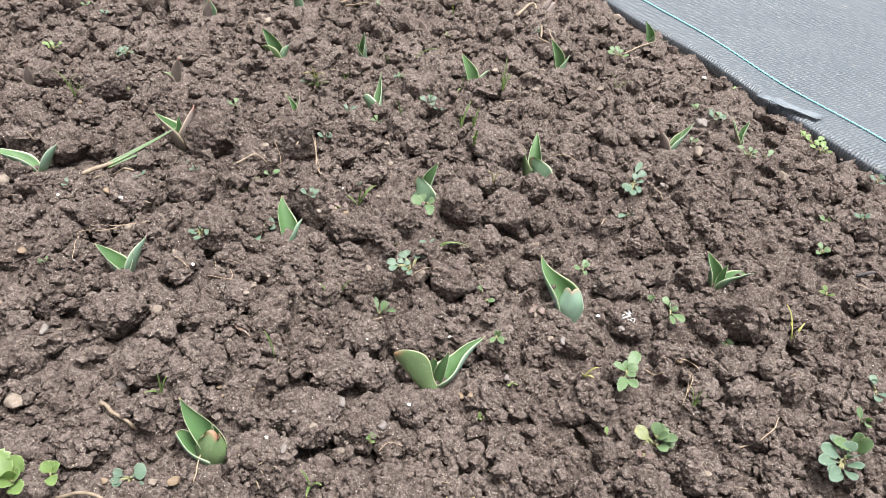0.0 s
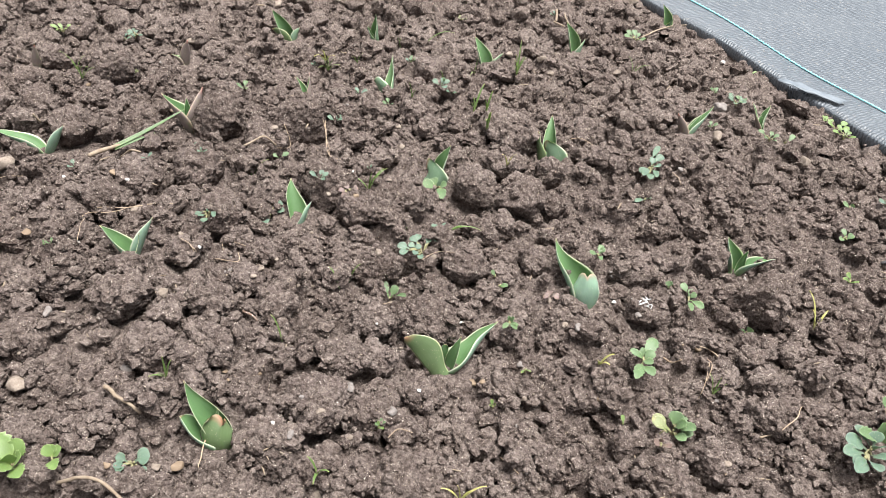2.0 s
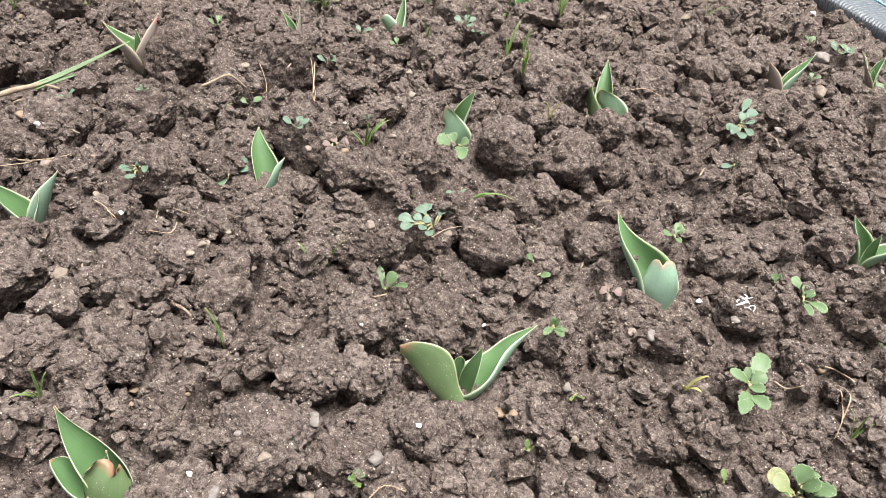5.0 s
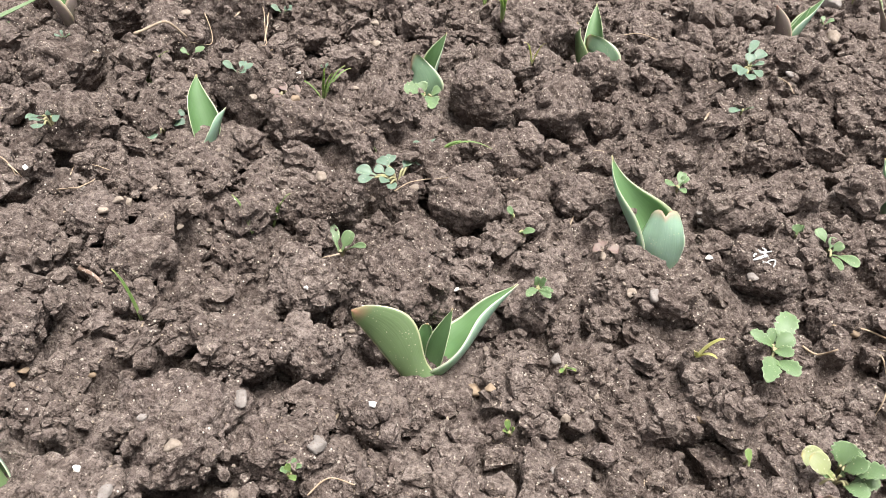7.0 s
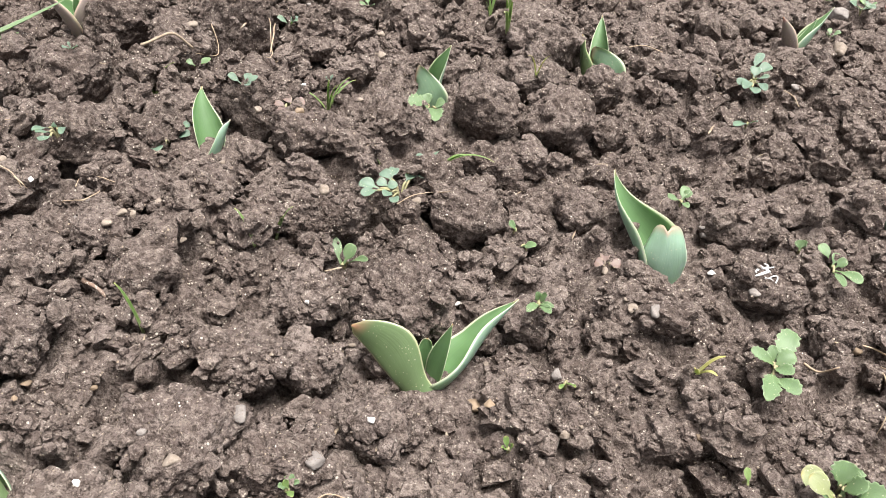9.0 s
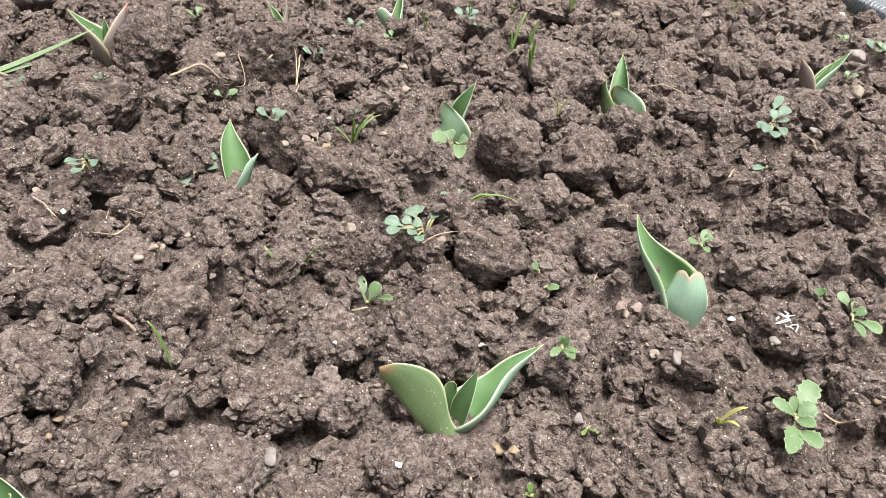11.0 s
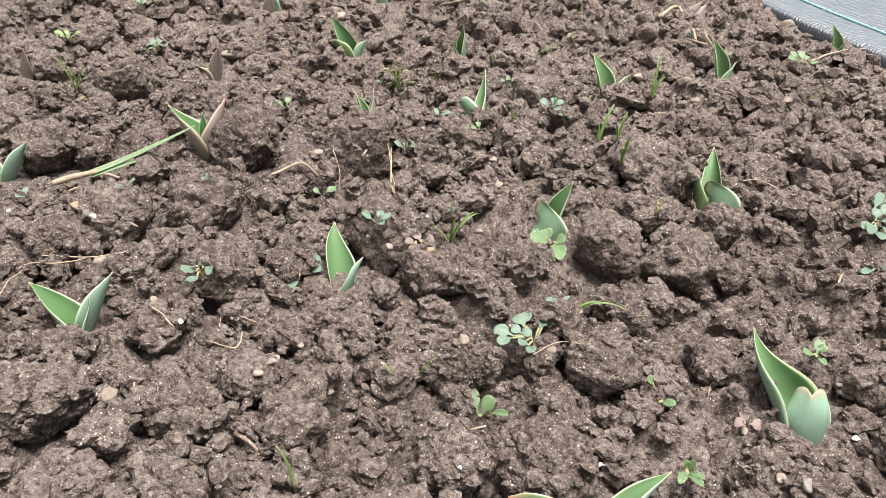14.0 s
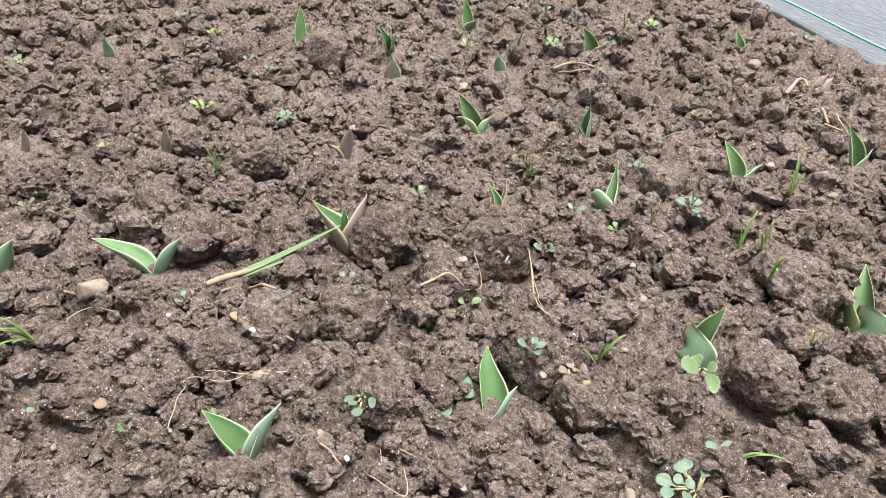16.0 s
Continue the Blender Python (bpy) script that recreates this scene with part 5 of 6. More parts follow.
weed("weed", (-0.2668, 0.4539, 0.0125), "bright green crinkled weed", WEED_BRIGHT, scalloped, [
    (0.0026, -0.0027, 0.0042, -0.0034, -0.0007, 0.0122, 0.0090),
    (0.0026, -0.0027, 0.0042, 0.0086, 0.0013, 0.0122, 0.0090),
    (0.0036, -0.0047, 0.0042, 0.0136, -0.0157, 0.0122, 0.0090),
    (0.0016, -0.0017, 0.0042, 0.0016, 0.0023, 0.0122, 0.0074),
], True)
weed("weed", (-0.2132, 0.4653, 0.0049), "grey-green weed sprig with round leaves", WEED_BLUE, round_leaf, [
    (0.0009, -0.0002, 0.004, 0.0109, 0.0048, 0.01, 0.0135),
    (-0.0031, -0.0012, 0.004, -0.0111, -0.0022, 0.01, 0.0071),
    (-0.0031, -0.0032, 0.004, -0.0081, -0.0112, 0.01, 0.0071),
    (0.0009, -0.0052, 0.004, 0.0039, -0.0152, 0.01, 0.0071),
    (0.0059, -0.0042, 0.004, 0.0139, -0.0102, 0.01, 0.0071),
    (-0.0061, -0.0042, 0.004, -0.0031, -0.0142, 0.01, 0.0063),
], True)
weed("weed", (0.2723, 0.7558, -0.0153), "small green two-leaved seedling", WEED, round_leaf, [
    (-0.0029, -0.0071, 0.0035, -0.0129, -0.0021, 0.0095, 0.0080),
    (-0.0009, -0.0061, 0.0035, 0.0011, -0.0041, 0.0095, 0.0080),
], True)
weed("weed", (0.4001, 0.9255, 0.0025), "small green seedling on the soil", WEED, round_leaf, [
    (-0.0047, -0.0096, 0.0041, -0.0077, -0.0006, 0.0101, 0.0066),
    (-0.0037, -0.0116, 0.0041, 0.0023, -0.0086, 0.0101, 0.0079),
    (-0.0067, -0.0116, 0.0041, -0.0157, -0.0236, 0.0101, 0.0066),
], True)
weed("weed", (0.3942, 0.8613, -0.0088), "small green seedling on the soil", GRASS, round_leaf, [
    (-0.0017, -0.0053, 0.004, -0.0067, -0.0003, 0.01, 0.0062),
    (-0.0027, -0.0083, 0.004, 0.0013, -0.0153, 0.01, 0.0075),
    (-0.0027, -0.0093, 0.004, -0.0137, -0.0123, 0.01, 0.0050),
], True)
weed("weed", (0.4251, 1.0023, -0.0057), "small green seedling on the soil", WEED, round_leaf, [
    (-0.0033, -0.0096, 0.0037, -0.0133, -0.0086, 0.0097, 0.0084),
    (-0.0023, -0.0096, 0.0037, -0.0003, -0.0096, 0.0097, 0.0070),
], True)
weed("weed", (0.4591, 0.9951, 0.0105), "grey-green seedling lying on soil", WEED_BLUE, round_leaf, [
    (-0.0016, -0.0041, 0.0039, -0.0146, -0.0101, 0.0099, 0.0082),
    (0.0004, -0.0041, 0.0039, 0.0064, -0.0051, 0.0099, 0.0082),
    (-0.0016, -0.0071, 0.0039, -0.0056, -0.0051, 0.0099, 0.0068),
], True)
weed("weed", (0.5084, 1.097, 0.009), "grey-green weed at the bed edge", WEED_BLUE, round_leaf, [
    (-0.005, -0.0058, 0.0035, -0.016, -0.0108, 0.0095, 0.0104),
    (0.0, -0.0018, 0.0035, 0.004, -0.0008, 0.0095, 0.0104),
    (-0.005, -0.0118, 0.0035, -0.003, -0.0228, 0.0095, 0.0089),
], True)
sprig("weed", (0.2968, 1.1533, 0.0256), "grey-green weed clump near the bed edge", WEED_BLUE, 0.0100, 7, 9086, round_leaf)
sprig("weed", (0.3646, 1.119, -0.0002), "green weed clump near the bed edge", WEED, 0.0106, 6, 9728, round_leaf)
sprig("weed", (0.3259, 1.0642, 0.0303), "green weed clump near the bed edge", WEED, 0.0089, 5, 9578, round_leaf)
sprig("weed", (0.4525, 1.2004, -0.0089), "yellow-green weed clump at the bed edge", WEED_BRIGHT, 0.0122, 6, 10443, round_leaf)
sprig("weed", (0.4526, 1.1629, 0.0008), "yellow-green weed clump at the bed edge", WEED_BRIGHT, 0.0105, 6, 10593, round_leaf)
sprig("weed", (0.4418, 1.2121, -0.007), "yellow-green weed at the bed edge", WEED_BRIGHT, 0.0090, 4, 10328, round_leaf)
sprig("weed", (0.3507, 1.3332, -0.013), "bright green weed at the bed edge", WEED_BRIGHT, 0.0098, 4, 9301, round_leaf)
sprig("weed", (0.1703, 1.3284, 0.0138), "green weed beside a straw", WEED, 0.0122, 6, 7763, round_leaf)
sprig("weed", (0.2758, 1.1909, 0.0159), "small green weed on the soil", WEED, 0.0079, 4, 8805, round_leaf)
sprig("weed", (0.2555, 1.0799, 0.0227), "small green weed on the soil", WEED, 0.0067, 3, 8825, round_leaf)
sprig("weed", (-0.0888, 1.054, 0.0255), "grey-green seedling with round leaves", WEED_BLUE, 0.0117, 4, 5495, round_leaf)
sprig("weed", (-0.0742, 1.0521, 0.0195), "small grey-green seedling on the soil", WEED_BLUE, 0.0065, 3, 5619, round_leaf)
sprig("weed", (-0.1858, 1.025, 0.0105), "grey-green crinkled seedling on the soil", WEED_BLUE, 0.0093, 3, 4558, scalloped)
sprig("weed", (-0.1958, 0.9471, 0.0142), "grey-green crinkled seedling on the soil", WEED_BLUE, 0.0084, 3, 4234, scalloped)
sprig("weed", (-0.3254, 0.9993, 0.0032), "small bright green seedling", WEED, 0.0086, 4, 3098, round_leaf)
sprig("weed", (-0.6037, 1.0749, -0.0053), "bright green weed rosette", WEED_BRIGHT, 0.0092, 5, 770, scalloped)
sprig("weed", (-0.5181, 1.1031, -0.0079), "blue-green weed clump on the soil", WEED_BLUE, 0.0086, 7, 1644, round_leaf)
sprig("weed", (-0.5307, 1.0933, -0.012), "blue-green weed clump on the soil", WEED_BLUE, 0.0078, 5, 1512, round_leaf)
sprig("weed", (-0.1726, 0.799, 0.0374), "grey-green weed beside a twig", WEED_BLUE, 0.0078, 4, 4086, round_leaf)
sprig("weed", (-0.2322, 0.8521, 0.0144), "round pale seedling leaf", WEED, 0.0081, 2, 3672, round_leaf)
sprig("weed", (-0.4203, 0.7707, 0.016), "round grey-green seedling leaf", WEED_BLUE, 0.0064, 2, 1180, round_leaf)
sprig("weed", (-0.0491, 0.5367, 0.0117), "tiny weed seedling on the soil", WEED, 0.0036, 4, 5361, round_leaf)
sprig("weed", (-0.144, 1.1619, -0.0026), "small green weed on the soil", WEED, 0.0070, 4, 5064, round_leaf)
sprig("weed", (-0.144, 1.0048, 0.0147), "small green weed on the soil", WEED, 0.0064, 3, 4891, round_leaf)
sprig("weed", (0.1791, 0.9751, 0.0281), "grey-green seedling lying on soil", WEED_BLUE, 0.0059, 3, 8185, round_leaf)
sprig("weed", (0.3012, 1.155, 0.028), "small green weed on the soil", WEED, 0.0070, 3, 9132, round_leaf)
sprig("weed", (-0.1858, 1.5724, 0.0115), "bright green weed on the soil", WEED_BRIGHT, 0.0098, 4, 8096, round_leaf)
sprig("weed", (-0.2308, 1.5037, -0.0033), "grey-green seedling lying on soil", WEED_BLUE, 0.0095, 3, 7626, round_leaf)
sprig("weed", (-0.2966, 1.4246, 0.0102), "pale green weed rosette", WEED, 0.0105, 6, 6926, scalloped)
sprig("weed", (-0.409, 1.4069, -0.0089), "yellowish weed rosette on the soil", WEED_YELLOW, 0.0090, 5, 5896, scalloped)
sprig("weed", (-0.59, 1.1875, -0.0014), "grey-green weed lying on soil", WEED_BLUE, 0.0061, 4, 3444, round_leaf)
sprig("weed", (-0.6274, 1.2078, -0.003), "pale green seedling on the soil", WEED, 0.0063, 3, 3186, round_leaf)
sprig("weed", (-0.6976, 1.2436, 0.0042), "bright green weed on the soil", WEED_BRIGHT, 0.0082, 3, 2688, round_leaf)
sprig("weed", (-0.4639, 1.3449, -0.0128), "grey-green seedling lying on soil", WEED_BLUE, 0.0073, 3, 5249, round_leaf)
sprig("weed", (-0.4326, 1.3412, -0.0102), "grey-green seedling lying on soil", WEED_BLUE, 0.0067, 3, 5482, round_leaf)
sprig("weed", (-0.8452, 1.0749, -0.0046), "green weed patch on the soil", WEED, 0.0088, 6, 392, round_leaf)
sprig("weed", (-0.335, 1.3947, -0.0111), "grey-green seedling lying on soil", WEED_BLUE, 0.0067, 3, 6515, round_leaf)
sprig("weed", (-0.2226, 1.3742, 0.0066), "small green seedling on the soil", WEED, 0.0057, 3, 7562, round_leaf)
sprig("weed", (0.0428, 1.3793, 0.0062), "round grey-green leaf beside straw", WEED_BLUE, 0.0094, 2, 10356, round_leaf)
sprig("weed", (-0.0975, 1.3218, -0.0015), "pale yellowish weed on the soil", WEED_YELLOW, 0.0067, 4, 8815, round_leaf)
sprig("weed", (0.011, 1.5937, 0.0273), "grey-green weed at the edge of the fabric", WEED_BLUE, 0.0079, 4, 9925, round_leaf)
sprig("weed", (0.0337, 1.6331, 0.0131), "grey-green weed at the edge of the fabric", WEED_BLUE, 0.0081, 4, 10078, round_leaf)
sprig("weed", (0.0067, 1.6781, -0.0025), "small weed at the edge of the fabric", WEED, 0.0068, 3, 9810, round_leaf)
sprig("weed", (-0.4585, 0.6624, -0.0106), "grey-green seedling on a bare stem", WEED_BLUE, 0.0062, 3, 1222, round_leaf)
sprig("weed", (-0.3463, 0.7807, 0.0357), "round grey-green seedling leaf", WEED_BLUE, 0.0063, 2, 4028, round_leaf)
sprig("weed", (-0.3304, 0.8498, 0.006), "grey-green leaf under a long blade", WEED_BLUE, 0.0070, 3, 4776, round_leaf)
sprig("weed", (-0.2985, 0.8063, 0.0373), "small grey-green seedling on the soil", WEED_BLUE, 0.0040, 3, 5002, round_leaf)
sprig("weed", (-0.3401, 0.6861, 0.0127), "small green shoot on the soil", WEED, 0.0048, 3, 3460, round_leaf)
sprig("weed", (-0.3773, 0.6524, 0.0197), "small green leaves in the soil", WEED, 0.0041, 2, 2331, round_leaf)
sprig("weed", (-0.3839, 0.6502, 0.0179), "small green leaf in the soil", WEED, 0.0028, 2, 2193, round_leaf)
sprig("weed", (-0.4683, 0.9998, -0.0041), "small yellowish weed on the soil", WEED_YELLOW, 0.0044, 3, 3796, round_leaf)
sprig("weed", (-0.1478, 1.165, -0.0069), "small grey-green weed on the soil", WEED_BLUE, 0.0053, 3, 8140, round_leaf)
sprig("weed", (-0.6184, 0.8328, 0.003), "green seedling lying on soil", WEED, 0.0063, 3, 702, round_leaf)
sprig("weed", (-0.6301, 0.9482, 0.0006), "pale yellowish weed on the soil", WEED_YELLOW, 0.0055, 4, 1578, round_leaf)
sprig("weed", (-0.2622, 1.0915, 0.0016), "grey-green weed lying on soil", WEED_BLUE, 0.0051, 3, 6635, round_leaf)
sprig("weed", (-0.2999, 1.5676, -0.0006), "small green leaf on the soil", WEED, 0.0079, 2, 7106, round_leaf)
sprig("weed", (-0.3815, 1.543, 0.0065), "small green weed on the soil", WEED, 0.0082, 3, 6388, round_leaf)
sprig("weed", (-0.3365, 1.5501, 0.0112), "grey-green weed lying on soil", WEED_BLUE, 0.0085, 3, 6775, round_leaf)
sprig("weed", (-0.7626, 1.2665, 0.0081), "small green weed on the soil", WEED, 0.0067, 3, 2268, round_leaf)
sprig("weed", (-0.1344, 0.8621, 0.0161), "grey-green seedling lying on soil", WEED_BLUE, 0.0037, 2, 8010, round_leaf)

# ---------------------------------------------------------------- grass
grass((-0.2548, 0.8278, 0.0022), "tuft of thin green grass blades", GRASS, [(0.0204, -0.0029, 0.0297), (-0.0126, -0.0099, 0.0097), (-0.0006, -0.0079, 0.0157), (0.0114, -0.0089, 0.0057), (0.0044, -0.0179, 0.0017)], 0.0028)
grass((-0.1303, 0.8437, 0.0065), "tuft of thin green grass blades", GRASS, [(-0.0222, -0.0045, 0.0125), (0.0038, -0.0085, 0.0265), (0.0128, 0.0115, 0.0205), (0.0148, 0.0205, 0.0145), (0.0108, -0.0085, 0.0245)], 0.0024)
grass((0.0111, 0.9009, 0.0319), "tuft of thin green grass blades", GRASS_YELLOW, [(-0.0073, -0.0157, 0.0199), (0.0077, -0.0067, 0.0179)], 0.0018)
grass((-0.0197, 0.9679, 0.0324), "tuft of thin green grass blades", GRASS, [(-0.0019, -0.0265, 0.0241), (0.0021, -0.0175, 0.0301)], 0.004)
grass((-0.118, 0.6748, 0.0173), "two dark green grass blades", GRASS, [(-0.0108, 0.0023, 0.0184)], 0.0026)
grass((-0.1148, 0.6979, 0.0045), "tuft of thin green grass blades", GRASS, [(0.0104, 0.0006, 0.0224), (0.0054, -0.0014, 0.0164)], 0.003)
grass((-0.1496, 0.6073, 0.0073), "yellowing blade of grass", GRASS, [(-0.0091, -0.0008, 0.0283)], 0.003)
grass((-0.0344, 0.7774, 0.0229), "single fallen green blade", GRASS, [(0.0172, 0.0047, 0.0039), (0.0322, 0.0057, 0.0019)], 0.0024)
grass((-0.075, 0.787, 0.0068), "thin fallen grass stem", GRASS, [(-0.0194, -0.0042, 0.0123)], 0.0016)
grass((-0.2209, 0.5392, 0.0158), "tuft of thin green grass blades", GRASS, [(-0.0011, 0.0004, 0.0216), (-0.0091, -0.0096, 0.0076), (0.0039, 0.0044, 0.0156), (-0.0031, -0.0066, 0.0096)], 0.0022)
grass((-0.552, 1.0092, -0.0166), "tuft of thin green grass blades", GRASS, [(-0.0132, -0.0101, 0.0262), (0.0138, -0.0001, 0.0202), (0.0208, -0.0051, 0.0062), (-0.0032, -0.0041, 0.0142)], 0.002)
grass((-0.243, 1.0862, 0.006), "tuft of thin green grass blades", GRASS, [(-0.0093, -0.0074, 0.0177), (0.0097, -0.0004, 0.0177), (-0.0083, -0.0174, 0.0077), (0.0167, -0.0044, 0.0097), (-0.0003, -0.0044, 0.0197)], 0.002)
grass((-0.2103, 1.1106, 0.0103), "tuft of thin green grass blades", GRASS, [(0.0081, -0.0026, 0.0143), (-0.0039, -0.0096, 0.0103)], 0.002)
grass((-0.0253, 1.018, 0.0274), "tuft of thin green grass blades", GRASS, [(0.0034, 0.0065, 0.0224), (-0.0046, -0.0055, 0.0164)], 0.0034)
grass((0.0017, 1.139, 0.0229), "tuft of thin green grass blades", GRASS, [(0.0062, 0.0065, 0.0199), (-0.0048, -0.0045, 0.0179), (-0.0018, 0.0255, 0.0299)], 0.002)
grass((0.16, 1.1982, 0.0251), "tuft of thin green grass blades", GRASS, [(-0.012, 0.0013, 0.0201), (0.019, 0.0003, 0.0121), (0.005, -0.0017, 0.0141)], 0.0018)
grass((0.2235, 0.6502, 0.0005), "tuft of thin green grass blades", GRASS, [(0.0001, -0.0009, 0.0221), (-0.0089, 0.0031, 0.0201), (0.0101, 0.0051, 0.0101)], 0.002)
grass((0.333, 0.7607, 0.0012), "yellowing blade of grass", GRASS_YELLOW, [(-0.0158, 0.0139, 0.0339), (0.0092, 0.0119, 0.0159), (-0.0088, 0.0039, 0.0199)], 0.0034)
grass((-0.0851, 0.49, 0.0067), "tuft of thin green grass blades", GRASS, [(-0.0078, -0.0001, 0.016), (0.0102, -0.0051, 0.01), (0.0012, -0.0151, 0.006)], 0.003)
grass((0.0211, 0.4896, 0.0102), "tuft of yellow grass blades", GRASS_YELLOW, [(-0.0152, -0.0041, 0.0142), (0.0168, 0.0039, 0.0162), (-0.0042, -0.0031, 0.0202), (0.0078, 0.0009, 0.0122)], 0.0024)
grass((0.1219, 0.6523, 0.0091), "forked yellow grass shoot", GRASS_YELLOW, [(0.0092, -0.0013, 0.0144), (0.0072, -0.0073, 0.0064), (-0.0028, -0.0033, 0.0044)], 0.004)
grass((-0.0978, 1.3849, 0.0008), "tuft of thin green grass blades", GRASS, [(-0.0045, -0.0068, 0.0265), (-0.0075, -0.0088, 0.0165)], 0.0032)
grass((0.0019, 1.1385, 0.0215), "tuft of thin green grass blades", GRASS, [(-0.005, 0.0029, 0.024), (0.008, 0.0109, 0.018), (-0.007, -0.0041, 0.012), (-0.002, 0.0149, 0.04)], 0.0024)
grass((-0.0412, 1.0272, 0.0169), "tuft of thin green grass blades", GRASS, [(-0.0028, 0.0012, 0.0176), (0.0072, 0.0172, 0.0296), (-0.0048, -0.0008, 0.0116)], 0.0036)
grass((-0.0546, 1.1494, 0.006), "tuft of thin green grass blades", GRASS, [(0.0017, -0.0007, 0.0217), (-0.0043, -0.0217, 0.0037)], 0.0022)
grass((-0.3365, 1.3948, 0.015), "tuft of thin green grass blades", GRASS, [(0.0097, -0.007, 0.0339), (-0.0053, -0.016, 0.0159), (0.0037, -0.007, 0.0179)], 0.0022)
grass((-0.1178, 1.0142, 0.0289), "tuft of thin green grass blades", GRASS, [(-0.0048, -0.0054, 0.0198), (0.0032, -0.0034, 0.0098)], 0.0022)
grass((-0.0862, 1.0615, 0.0308), "tuft of thin green grass blades", GRASS, [(-0.0063, -0.0064, 0.0176), (0.0027, -0.0064, 0.0076)], 0.002)
grass((-0.4858, 0.6986, 0.0132), "clump of pale green grass blades", GRASS, [(-0.0176, -0.019, 0.0305), (-0.0186, -0.026, 0.0205), (-0.0096, -0.017, 0.0205), (-0.0126, -0.026, 0.0085), (-0.0046, -0.015, 0.0085)], 0.0034)
grass((-0.512, 0.9548, 0.0074), "tuft of thin green grass blades", GRASS, [(-0.0128, -0.0045, 0.0281), (0.0152, 0.0045, 0.0121), (0.0112, -0.0005, 0.0161), (-0.0008, -0.0045, 0.0161)], 0.0022)
grass((-0.5851, 0.849, 0.0008), "fallen green blade on the soil", GRASS, [(-0.0228, -0.0102, 0.008)], 0.003)
grass((-0.5683, 0.8596, -0.0041), "tuft of thin green grass blades", GRASS, [(0.0006, -0.009, 0.0098), (0.0136, -0.004, 0.0118)], 0.0028)
grass((-0.1338, 1.2157, 0.007), "yellowing blade of grass", GRASS, [(0.0377, 0.0096, 0.0144)], 0.0022)
grass((-0.2515, 1.105, 0.0078), "tuft of thin green grass blades", GRASS_YELLOW, [(-0.0096, -0.0237, 0.0139), (0.0154, -0.0127, 0.0139), (-0.0016, -0.0147, 0.0199)], 0.0024)
grass((-0.17, 1.2123, -0.009), "tuft of thin green grass blades", GRASS, [(-0.0061, -0.0081, 0.0204), (-0.0011, -0.0011, 0.0144)], 0.002)
grass((-0.2187, 1.5348, 0.0185), "tuft of thin green grass blades", GRASS, [(-0.0042, -0.0117, 0.0237), (0.0048, -0.0117, 0.0137)], 0.0024)
grass((-0.2642, 1.3979, -0.0117), "tuft of thin green grass blades", GRASS, [(-0.0039, -0.0109, 0.0177), (0.0021, -0.0039, 0.0117)], 0.002)

# ---------------------------------------------------------------- stones
pebble((-0.3253, 0.511, 0.0066), "large cream angular stone lying on the soil", STONE_PALE, 0.0101, 34)
pebble((-0.2621, 0.6266, 0.014), "cream rounded stone lying on the soil", STONE_PALE, 0.0056, 82)
pebble((0.3768, 1.0638, 0.0106), "cream rounded stone lying on the soil", STONE_PALE, 0.0101, 28)
pebble((0.1698, 1.5103, 0.0006), "cream rounded stone lying on the soil", STONE_PALE, 0.0121, 64)
pebble((0.032, 1.1911, 0.0222), "cream rounded stone lying on the soil", STONE_PALE, 0.0068, 64)
pebble((0.0555, 1.2786, -0.0083), "cream rounded stone lying on the soil", STONE_PALE, 0.0063, 81)
pebble((-0.3684, 1.2517, 0.0038), "cream rounded stone lying on the soil", STONE_PALE, 0.0093, 83)
pebble((-0.3139, 1.0978, -0.0153), "cream rounded stone lying on the soil", STONE_PALE, 0.0054, 89)
pebble((0.1386, 1.2037, 0.0159), "cream rounded stone lying on the soil", STONE_PALE, 0.0053, 93)
pebble((0.0493, 1.1875, 0.005), "cream rounded stone lying on the soil", STONE_PALE, 0.0044, 76)
pebble((-0.1241, 0.9675, 0.0103), "cream rounded stone lying on the soil", STONE_PALE, 0.0042, 5)
pebble((0.2725, 1.1349, 0.0258), "grey stone lying on the soil", STONE_GREY, 0.0100, 77)
pebble((0.2651, 1.0702, 0.0181), "cream rounded stone lying on the soil", STONE_PALE, 0.0077, 73)
pebble((-0.1942, 0.4609, 0.0153), "cream rounded stone lying on the soil", STONE_PALE, 0.0040, 77)
pebble((-0.2262, 0.4539, 0.0166), "small tan stone lying on the soil", STONE_TAN, 0.0028, 88)
pebble((-0.1801, 0.4674, 0.0129), "small tan stone lying on the soil", STONE_TAN, 0.0053, 20)
pebble((0.3443, 0.6046, 0.0142), "grey stone lying on the soil", STONE_GREY, 0.0023, 46)
pebble((0.3133, 1.3584, -0.0098), "small white stone chip", STONE_WHITE, 0.0044, 77)
pebble((-0.444, 1.1124, -0.0051), "cream rounded stone lying on the soil", STONE_PALE, 0.0055, 30)
pebble((0.2224, 0.5691, 0.011), "cream rounded stone lying on the soil", STONE_PALE, 0.0036, 87)
pebble((-0.2607, 0.5506, 0.0009), "grey stone lying on the soil", STONE_GREY, 0.0061, 22)
pebble((-0.3375, 0.5746, 0.0205), "grey stone lying on the soil", STONE_GREY, 0.0049, 73)
pebble((0.1589, 0.7251, 0.0063), "grey stone lying on the soil", STONE_GREY, 0.0038, 34)
pebble((0.0612, 0.6063, -0.0035), "cream rounded stone lying on the soil", STONE_PALE, 0.0029, 33)
pebble((0.075, 0.7311, -0.003), "cream rounded stone lying on the soil", STONE_PALE, 0.0028, 73)
pebble((-0.0943, 0.529, 0.0251), "cream rounded stone lying on the soil", STONE_PALE, 0.0038, 15)
